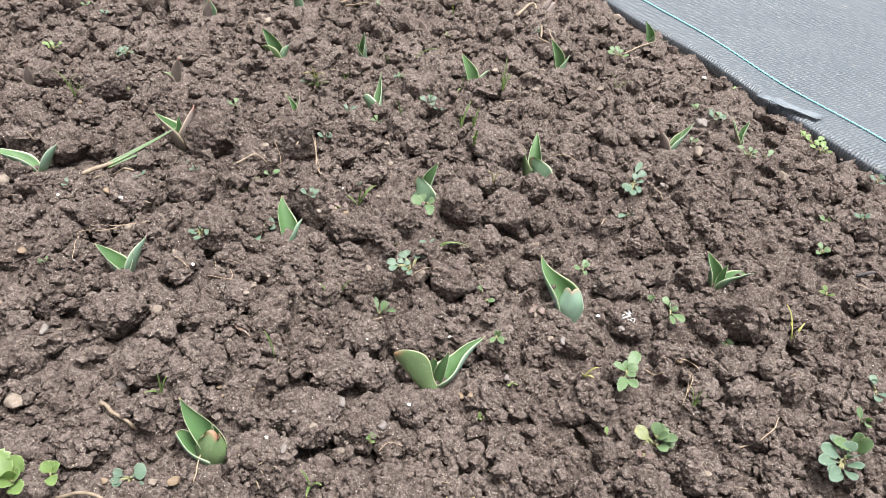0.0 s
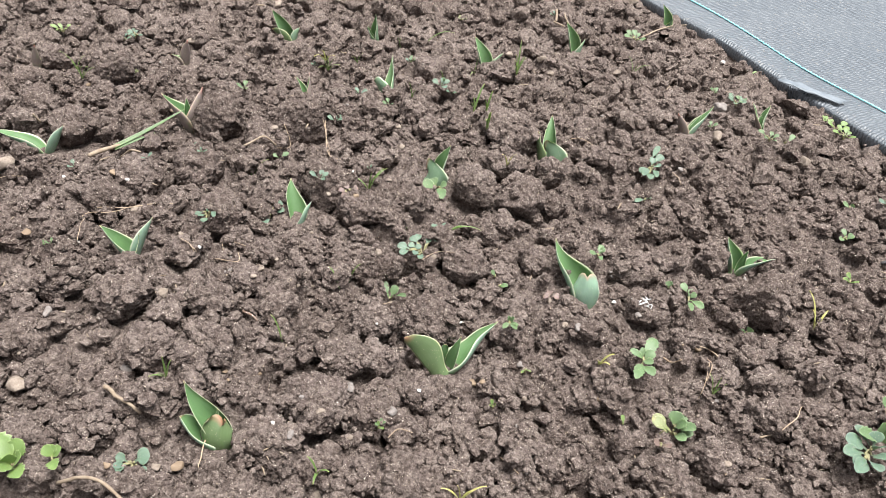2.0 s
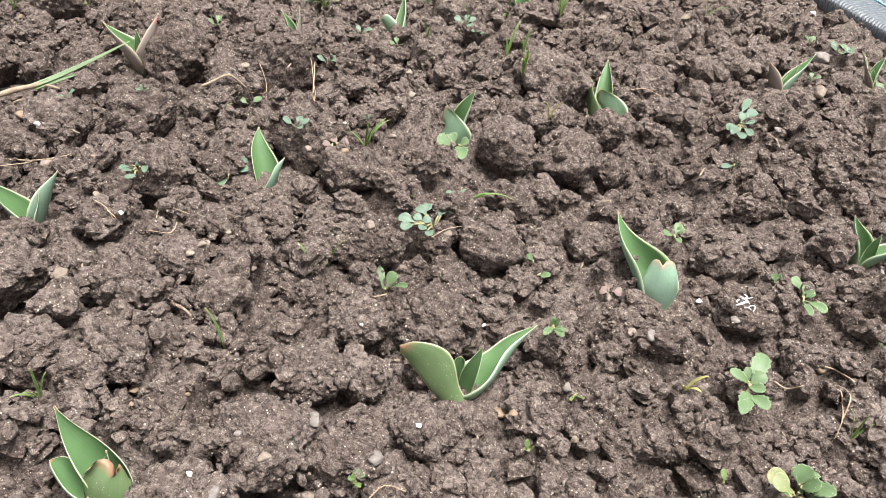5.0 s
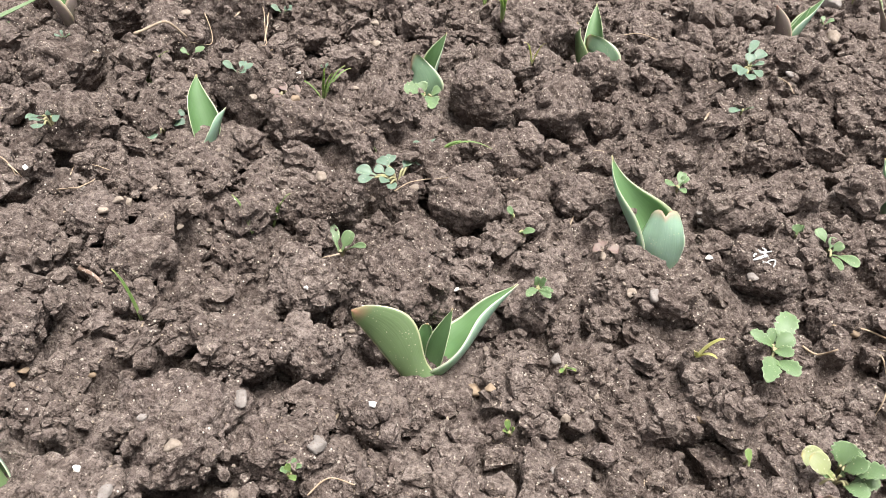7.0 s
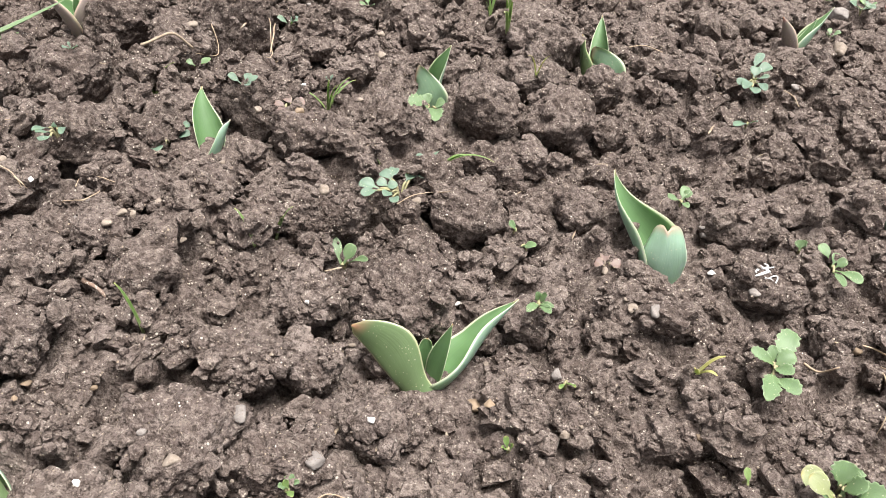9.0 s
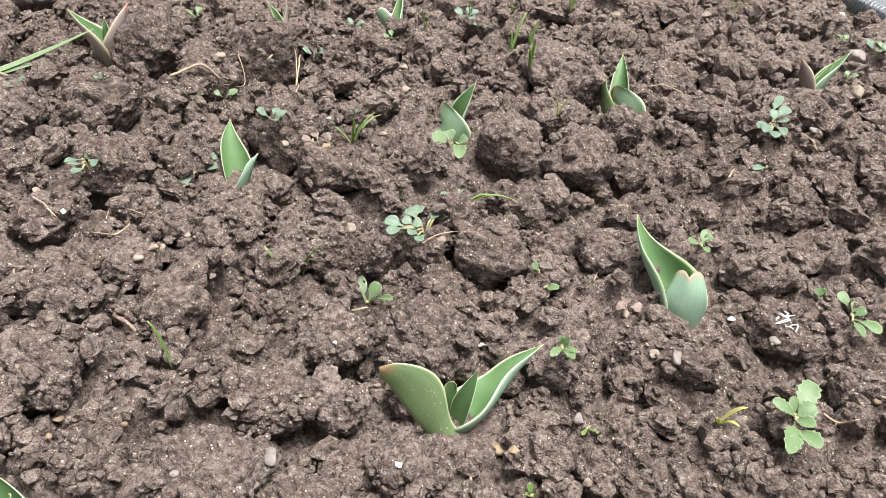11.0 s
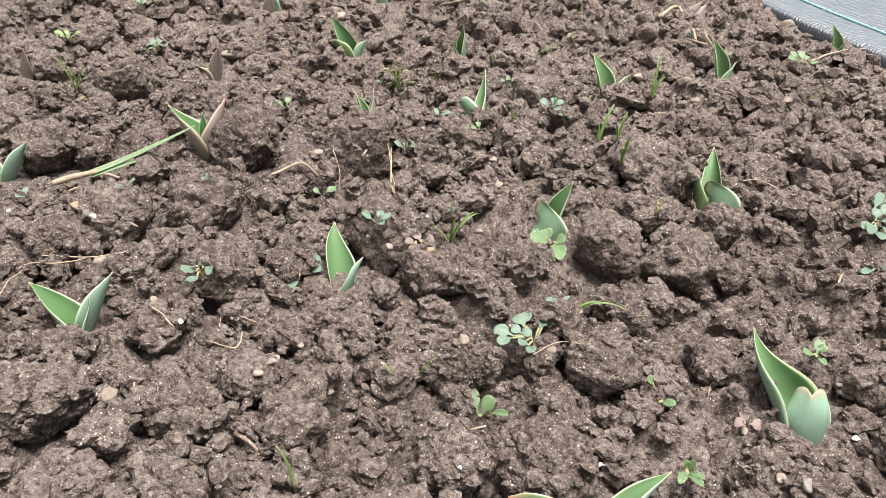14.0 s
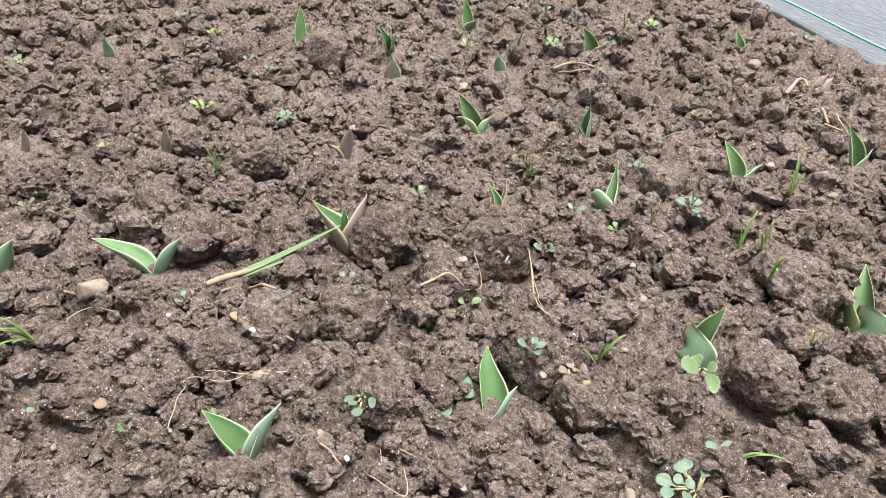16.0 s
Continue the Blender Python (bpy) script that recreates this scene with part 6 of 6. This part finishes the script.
pebble((-0.126, 0.5139, 0.0205), "small white stone chip", STONE_WHITE, 0.0017, 41)
pebble((-0.1885, 0.666, 0.027), "cream rounded stone lying on the soil", STONE_PALE, 0.0033, 15)
pebble((-0.1911, 0.6561, 0.0271), "cream rounded stone lying on the soil", STONE_PALE, 0.0027, 87)
pebble((-0.0788, 0.5595, 0.0222), "grey stone lying on the soil", STONE_GREY, 0.0041, 38)
pebble((-0.0428, 0.7426, 0.0133), "cream rounded stone lying on the soil", STONE_PALE, 0.0040, 47)
pebble((-0.004, 0.6806, -0.0043), "small white stone chip", STONE_WHITE, 0.0019, 15)
pebble((0.0901, 0.6961, 0.0028), "cream rounded stone lying on the soil", STONE_PALE, 0.0034, 50)
pebble((0.1009, 0.6885, 0.0111), "grey stone lying on the soil", STONE_GREY, 0.0037, 94)
pebble((0.0552, 0.6526, -0.0144), "grey stone lying on the soil", STONE_GREY, 0.0038, 16)
pebble((0.0155, 0.6196, -0.012), "small tan stone lying on the soil", STONE_TAN, 0.0044, 63)
pebble((0.0237, 0.6073, 0.0053), "small tan stone lying on the soil", STONE_TAN, 0.0028, 93)
pebble((0.1233, 0.6164, 0.0013), "small tan stone lying on the soil", STONE_TAN, 0.0029, 77)
pebble((-0.1109, 0.9166, 0.017), "cream rounded stone lying on the soil", STONE_PALE, 0.0048, 84)
pebble((0.2684, 1.0841, 0.0154), "cream rounded stone lying on the soil", STONE_PALE, 0.0076, 20)
pebble((-0.0993, 0.85, 0.0013), "cream rounded stone lying on the soil", STONE_PALE, 0.0024, 69)
pebble((0.1361, 0.7408, 0.0031), "small white stone chip", STONE_WHITE, 0.0022, 93)
pebble((-0.183, 0.5637, 0.0052), "small tan stone lying on the soil", STONE_TAN, 0.0028, 45)
pebble((-0.1726, 0.5444, 0.0199), "small tan stone lying on the soil", STONE_TAN, 0.0019, 23)
pebble((-0.1593, 0.5742, -0.0033), "small tan stone lying on the soil", STONE_TAN, 0.0026, 64)
pebble((-0.1836, 0.6943, 0.0165), "cream rounded stone lying on the soil", STONE_PALE, 0.0023, 79)
pebble((-0.1438, 0.6761, 0.0091), "cream rounded stone lying on the soil", STONE_PALE, 0.0021, 80)
pebble((0.1352, 0.7821, -0.0007), "grey stone lying on the soil", STONE_GREY, 0.0029, 77)
pebble((0.1333, 0.784, 0.0035), "grey stone lying on the soil", STONE_GREY, 0.0021, 75)
pebble((0.2113, 0.9715, 0.0222), "grey stone lying on the soil", STONE_GREY, 0.0034, 41)
pebble((-0.1339, 0.7932, 0.0301), "small tan stone lying on the soil", STONE_TAN, 0.0044, 36)
pebble((-0.1615, 0.7347, 0.0212), "cream rounded stone lying on the soil", STONE_PALE, 0.0021, 96)
pebble((-0.1614, 0.792, 0.0265), "cream rounded stone lying on the soil", STONE_PALE, 0.0033, 61)
pebble((-0.1525, 0.6614, 0.0207), "cream rounded stone lying on the soil", STONE_PALE, 0.0024, 28)
pebble((-0.0742, 0.6337, 0.0209), "small white stone chip", STONE_WHITE, 0.0014, 58)
pebble((0.0679, 0.6093, -0.0001), "cream rounded stone lying on the soil", STONE_PALE, 0.0013, 61)
pebble((-0.0262, 0.5771, 0.0138), "small white stone chip", STONE_WHITE, 0.0022, 77)
pebble((-0.1121, 0.5389, 0.0248), "grey stone lying on the soil", STONE_GREY, 0.0021, 57)
pebble((-0.1101, 0.5053, 0.0225), "grey stone lying on the soil", STONE_GREY, 0.0032, 94)
pebble((-0.0691, 0.5244, 0.0074), "cream rounded stone lying on the soil", STONE_PALE, 0.0031, 23)
pebble((-0.0797, 0.5987, 0.0179), "cream rounded stone lying on the soil", STONE_PALE, 0.0013, 93)
pebble((0.2194, 0.7146, -0.0117), "small tan stone lying on the soil", STONE_TAN, 0.0038, 56)
pebble((-0.0426, 0.5495, 0.0159), "grey stone lying on the soil", STONE_GREY, 0.0040, 76)
pebble((-0.0791, 0.481, -0.0137), "cream rounded stone lying on the soil", STONE_PALE, 0.0070, 76)
pebble((-0.4902, 0.7557, 0.0136), "large cream angular stone lying on the soil", STONE_PALE, 0.0126, 64)
pebble((-0.3399, 0.7327, 0.0093), "cream rounded stone lying on the soil", STONE_PALE, 0.0067, 71)
pebble((-0.0356, 1.5147, 0.008), "cream rounded stone lying on the soil", STONE_PALE, 0.0082, 76)
pebble((-0.3746, 1.2526, 0.0087), "cream rounded stone lying on the soil", STONE_PALE, 0.0072, 37)
pebble((-0.7322, 0.9557, 0.0001), "cream rounded stone lying on the soil", STONE_PALE, 0.0063, 46)
pebble((-0.0143, 1.2142, 0.0091), "cream rounded stone lying on the soil", STONE_PALE, 0.0065, 5)
pebble((-0.2486, 0.884, 0.0331), "cream rounded stone lying on the soil", STONE_PALE, 0.0037, 30)
pebble((-0.3528, 0.7508, 0.0292), "small white stone chip", STONE_WHITE, 0.0027, 58)
pebble((-0.3717, 0.7597, 0.0275), "small tan stone lying on the soil", STONE_TAN, 0.0042, 31)
pebble((-0.414, 0.6704, 0.0111), "small tan stone lying on the soil", STONE_TAN, 0.0043, 79)
pebble((-0.5164, 0.731, 0.0146), "cream rounded stone lying on the soil", STONE_PALE, 0.0020, 63)
pebble((-0.251, 0.6812, 0.0249), "small white stone chip", STONE_WHITE, 0.0024, 19)
pebble((-0.2412, 0.6884, 0.0039), "cream rounded stone lying on the soil", STONE_PALE, 0.0023, 74)
pebble((-0.0928, 0.7188, 0.0275), "cream rounded stone lying on the soil", STONE_PALE, 0.0039, 49)
pebble((-0.3103, 1.0879, -0.0127), "cream rounded stone lying on the soil", STONE_PALE, 0.0058, 45)
pebble((-0.503, 0.9507, 0.0), "small tan stone lying on the soil", STONE_TAN, 0.0032, 8)
pebble((-0.1929, 0.6816, 0.0134), "cream rounded stone lying on the soil", STONE_PALE, 0.0031, 82)
pebble((-0.1519, 0.8544, 0.0147), "small white stone chip", STONE_WHITE, 0.0025, 43)
pebble((-0.1132, 0.8697, 0.0022), "cream rounded stone lying on the soil", STONE_PALE, 0.0030, 34)
pebble((0.0477, 1.1877, 0.0046), "cream rounded stone lying on the soil", STONE_PALE, 0.0040, 18)
pebble((-0.2714, 0.6875, 0.0301), "cream rounded stone lying on the soil", STONE_PALE, 0.0028, 61)
pebble((-0.3104, 0.7199, 0.0123), "cream rounded stone lying on the soil", STONE_PALE, 0.0025, 26)
pebble((-0.4269, 0.6404, -0.0038), "cream rounded stone lying on the soil", STONE_PALE, 0.0026, 96)
pebble((-0.4234, 0.7546, 0.0145), "small white stone chip", STONE_WHITE, 0.0020, 10)

# ---------------------------------------------------------------- sticks, straws and roots
stick("stick", "broken stick with peeling pale bark", BARK, [(-0.1918, 0.6268, 0.0118), (-0.1812, 0.6227, 0.0135), (-0.1738, 0.6212, 0.0063)], 0.00127, "stick", 0.5, 0.002, 7, 0.6)
stick("stick", "pale weathered broken stick", STRAW, [(-0.2633, 0.5218, 0.0108), (-0.2485, 0.5125, 0.0146), (-0.2337, 0.5072, 0.0144), (-0.2298, 0.5088, 0.0042)], 0.00178, "stick", 0.5, 0.002, 7, 0.6)
stick("straw", "short piece of dry straw", STRAW, [(0.1771, 1.3398, 0.015), (0.222, 1.4009, 0.0136), (0.2521, 1.412, 0.0178)], 0.00130, "straw", 0.5, 0.002, 7, 0.6)
stick("stick", "pale bare twig on the soil", STRAW, [(-0.2835, 1.3805, -0.0019), (-0.2607, 1.3924, 0.0071), (-0.2326, 1.3738, 0.0146)], 0.00194, "stick", 0.5, 0.002, 7, 0.6)
stick("stick", "pale bare twig on the soil", STRAW, [(-0.2667, 0.8413, 0.0319), (-0.252, 0.8581, 0.0362), (-0.24, 0.8652, 0.0234)], 0.00116, "stick", 0.5, 0.002, 7, 0.6)
stick("straw", "pale dry straw stem", STRAW, [(-0.3972, 0.8172, 0.0013), (-0.366, 0.7852, 0.0394), (-0.3535, 0.7847, 0.0405)], 0.00141, "straw", 0.5, 0.002, 7, 0.6)
stick("straw", "short piece of dry straw", STRAW, [(-0.5147, 0.7565, 0.0044), (-0.503, 0.7541, 0.0074), (-0.4903, 0.7512, 0.0079)], 0.00074, "straw", 0.5, 0.002, 7, 0.6)
stick("stick", "dark bare stick on the soil", DARK_BARK, [(0.4378, 0.9008, -0.0068), (0.4611, 0.9075, -0.0019), (0.4705, 0.8993, -0.0072)], 0.00177, "stick", 0.5, 0.002, 7, 0.6)
stick("stick", "pale twig lying on soil", STRAW, [(0.2579, 0.6098, 0.0021), (0.2741, 0.6196, -0.003), (0.2788, 0.6176, 0.0073)], 0.00088, "stick", 0.5, 0.002, 7, 0.6)
stick("straw", "split straw chip on the soil", STRAW, [(0.0451, 1.395, 0.0119), (0.0463, 1.3325, 0.0202)], 0.00222, "straw", 0.5, 0.002, 7, 0.6)
stick("straw", "split straw chip on the soil", STRAW, [(0.0421, 1.3308, 0.0193), (0.0575, 1.3055, 0.0259)], 0.00158, "straw", 0.5, 0.002, 7, 0.6)
stick("straw", "split straw chip on the soil", STRAW, [(0.0563, 1.3712, 0.0188), (0.0711, 1.3277, 0.0124)], 0.00127, "straw", 0.5, 0.002, 7, 0.6)
stick("root", "pale thin root on the soil", ROOT, [(-0.1739, 0.5048, 0.0023), (-0.1727, 0.4898, 0.0014), (-0.167, 0.4705, 0.0106)], 0.00063, "root", 0.5, 0.002, 7, 0.6)
stick("straw", "long pale dry straw", STRAW, [(-0.255, 0.438, 0.0076), (-0.2366, 0.4384, 0.0209), (-0.219, 0.436, 0.0252), (-0.2, 0.43, 0.0133), (-0.185, 0.427, -0.0037)], 0.00140, "straw", 0.4, 0.001, 7, 0.8)
stick("stick", "pale bare twig on the soil", STRAW, [(-0.2763, 1.3812, -0.0057), (-0.2561, 1.3669, 0.0053), (-0.2351, 1.3634, 0.0141)], 0.00184, "stick", 0.5, 0.002, 7, 0.6)
stick("straw", "pale split straw on the soil", STRAW, [(0.0018, 1.4103, 0.0161), (0.0234, 1.4994, 0.0061), (0.0333, 1.4782, 0.0054)], 0.00286, "straw", 0.5, 0.002, 7, 0.6)
stick("straw", "pale straw lying on soil", STRAW, [(-0.505, 0.8429, 0.0203), (-0.5014, 0.8452, 0.0086)], 0.00117, "straw", 0.5, 0.002, 7, 0.6)
stick("straw", "pale grey straw on the soil", STRAW, [(-0.3916, 0.932, -0.002), (-0.3686, 0.9204, 0.0024)], 0.00188, "straw", 0.5, 0.002, 7, 0.6)
stick("root", "thin pale root thread on the soil", ROOT, [(-0.0529, 0.7325, 0.0164), (-0.046, 0.7374, 0.0196), (-0.0366, 0.7498, 0.0166), (-0.0227, 0.7395, 0.0279)], 0.00036, "root", 0.3, 0.0012, 7, 0.7)
stick("root", "thin pale root thread on the soil", ROOT, [(0.2244, 0.6883, -0.0017), (0.2165, 0.6606, 0.0088), (0.2133, 0.6481, 0.0056), (0.2116, 0.6446, -0.0099)], 0.00043, "root", 0.3, 0.0012, 7, 0.7)
stick("root", "thin pale root thread on the soil", ROOT, [(-0.2074, 0.9338, 0.0244), (-0.1857, 0.8815, 0.0211), (-0.172, 0.8368, 0.0421)], 0.00032, "root", 0.3, 0.0012, 7, 0.7)
stick("root", "thin pale root thread on the soil", ROOT, [(-0.3788, 0.7058, 0.0113), (-0.3754, 0.7124, 0.0116), (-0.3488, 0.7104, 0.0213), (-0.3391, 0.735, 0.0117), (-0.2998, 0.7349, 0.0243)], 0.00044, "root", 0.3, 0.0012, 7, 0.7)
stick("root", "thin pale root thread on the soil", ROOT, [(-0.3582, 0.6626, 0.0217), (-0.3664, 0.6814, 0.0203), (-0.3761, 0.7052, 0.0109)], 0.00031, "root", 0.3, 0.0012, 7, 0.7)
stick("root", "thin pale root thread on the soil", ROOT, [(-0.2081, 0.9467, 0.014), (-0.1856, 0.8777, 0.0185), (-0.1661, 0.8424, 0.0367)], 0.00058, "root", 0.3, 0.0012, 7, 0.7)
stick("root", "thin pale root thread on the soil", ROOT, [(-0.3681, 0.7158, 0.0173), (-0.3444, 0.7237, 0.0176), (-0.3144, 0.7293, 0.0245)], 0.00043, "root", 0.3, 0.0012, 7, 0.7)
stick("root", "thin pale root thread on the soil", ROOT, [(0.2171, 0.6579, 0.0072), (0.22, 0.6695, 0.0148), (0.2227, 0.6917, 0.0002)], 0.00048, "root", 0.3, 0.0012, 7, 0.7)
stick("root", "thin pale root thread on the soil", ROOT, [(-0.2588, 0.6781, 0.0277), (-0.2531, 0.6755, 0.0245), (-0.2549, 0.6825, 0.0148)], 0.00034, "root", 0.3, 0.0012, 7, 0.7)
stick("root", "thin pale root thread on the soil", ROOT, [(-0.2348, 0.6951, 0.0143), (-0.2414, 0.7111, 0.0105), (-0.2271, 0.7068, 0.0147), (-0.2169, 0.7068, 0.0136)], 0.00030, "root", 0.3, 0.0012, 7, 0.7)
stick("root", "thin pale root thread on the soil", ROOT, [(0.2001, 0.9595, 0.0232), (0.2067, 0.9481, 0.0239), (0.2103, 0.9406, 0.0203)], 0.00046, "root", 0.3, 0.0012, 7, 0.7)
stick("root", "thin pale root thread on the soil", ROOT, [(0.0792, 0.9858, 0.0262), (0.0925, 0.9878, 0.0286), (0.1046, 0.9732, 0.032)], 0.00043, "root", 0.3, 0.0012, 7, 0.7)
stick("root", "thin pale root thread on the soil", ROOT, [(0.2727, 0.6127, 0.0136), (0.2834, 0.6233, 0.019), (0.2952, 0.6443, 0.0124)], 0.00046, "root", 0.3, 0.0012, 7, 0.7)
stick("root", "thin pale root thread on the soil", ROOT, [(0.0474, 0.5476, -0.0111), (0.0542, 0.5355, -0.0017), (0.062, 0.5263, 0.0027)], 0.00042, "root", 0.3, 0.0012, 7, 0.7)
stick("root", "thin pale root thread on the soil", ROOT, [(-0.0418, 0.5321, 0.0054), (-0.0341, 0.5392, 0.0087), (-0.0236, 0.5409, 0.0065)], 0.00039, "root", 0.3, 0.0012, 7, 0.7)
stick("root", "thin pale root thread on the soil", ROOT, [(-0.4769, 0.7066, 0.0043), (-0.4926, 0.7332, 0.003), (-0.4829, 0.7477, 0.0061), (-0.457, 0.7398, 0.0181)], 0.00033, "root", 0.3, 0.0012, 7, 0.7)
stick("root", "thin pale root thread on the soil", ROOT, [(-0.2461, 0.9093, 0.0232), (-0.231, 0.8863, 0.0107), (-0.2387, 0.8658, 0.0196)], 0.00038, "root", 0.3, 0.0012, 7, 0.7)
stick("root", "thin pale root thread on the soil", ROOT, [(0.2305, 0.6919, 0.0052), (0.2249, 0.7101, -0.004), (0.1982, 0.6977, 0.0055)], 0.00057, "root", 0.3, 0.0012, 7, 0.7)
stick("root", "thin pale root thread on the soil", ROOT, [(0.182, 0.6832, -0.0007), (0.1908, 0.6819, -0.0034), (0.196, 0.6769, 0.0075)], 0.00064, "root", 0.3, 0.0012, 7, 0.7)
stick("root", "thin pale root thread on the soil", ROOT, [(-0.2676, 0.6799, 0.0321), (-0.259, 0.678, 0.0278), (-0.2522, 0.6757, 0.0177)], 0.00035, "root", 0.3, 0.0012, 7, 0.7)
stick("root", "thin pale root thread on the soil", ROOT, [(-0.2408, 0.689, 0.0067), (-0.2091, 0.6656, 0.0316), (-0.2215, 0.6971, 0.0129)], 0.00048, "root", 0.3, 0.0012, 7, 0.7)

# a long narrow leaf lying over the clods, pale at its foot
o = Vector((-0.4170, 0.7980, 0.0150))
long_leaf = root_of("fallen_leaf_blade", o, "long fallen green leaf with a pale fleshy foot", "leaf", "bits of plant on the soil")
bm = bmesh.new()
blade(bm, Vector((-0.402, 0.818, 0.0150)) - o, Vector((-0.386, 0.842, 0.0170)) - o, Vector((-0.350, 0.882, 0.0360)) - o, (-0.2, -0.5, 1), 0.0075, 0.9, strap, 0.001, 0.0, 22, 6)
part("blade", bm, (WEED, WEED), long_leaf)
bm = bmesh.new()
blade(bm, Vector((-0.401, 0.816, 0.0140)) - o, Vector((-0.388, 0.832, 0.0170)) - o, Vector((-0.372, 0.852, 0.0190)) - o, (0.2, -0.5, 1), 0.0050, 0.9, strap, 0.001, 0.0, 14, 6)
part("blade", bm, (WEED, WEED), long_leaf)
bm = bmesh.new()
tube(bm, bent([Vector((-0.002, -0.003, 0.0)), Vector((0.006, 0.008, 0.001)), Vector((-0.398, 0.823, 0.0155)) - o], 5, 0.0, 1), [0.0016, 0.0021, 0.0023] + [0.0024] * 4 + [0.0021] * 3 + [0.0016], 8)
part("foot", bm, STRAW, long_leaf, "pale dry leaf foot")

# white threads of old root fibre on a clod
o = Vector((0.1609, 0.7344, 0.0148))
web = root_of("white_fibres", o, "tangle of white fibres on a dark clod", "fibre", "bits of plant on the soil")
rng = random.Random(8)
for k in range(9):
    bm = bmesh.new()
    a = Vector((rng.uniform(-0.009, 0.009), rng.uniform(-0.008, 0.008), 0))
    pts = [a + Vector((rng.uniform(-0.005, 0.005), rng.uniform(-0.005, 0.005), 0)) for _ in range(4)]
    pts = [Vector((p.x, p.y, rest(o.x + p.x, o.y + p.y) - o.z + 0.0006)) for p in pts]
    tube(bm, bent(pts, 4, 0.0008, k), [0.00045] * 13, 5, 0.4)
    part("fibre", bm, WEB, web)

# a scrap of pale film caught under the edge of the fabric
film = bmesh.new()
rows = []
for i in range(9):
    u = -0.30 + 0.0105 * i
    rows.append([film.verts.new(along(u, 0.004 - 0.0045 * i + 0.005 * j + 0.006 * noise.noise(Vector((i * 0.5, 7, 0))), 0.0115 + 0.004 * noise.noise(Vector((i * 0.6, j * 0.7, 2))))) for j in range(5)])
for r0, r1 in zip(rows, rows[1:]):
    for j in range(4):
        film.faces.new((r0[j], r0[j + 1], r1[j + 1], r1[j]))
bmesh.ops.recalc_face_normals(film, faces=film.faces[:])
bmesh.ops.solidify(film, geom=film.faces[:], thickness=0.0006)
tagged(new("plastic_film", mesh_of("plastic_film", film, PLASTIC)), "scrap of pale plastic film at the fabric edge", "plastic")
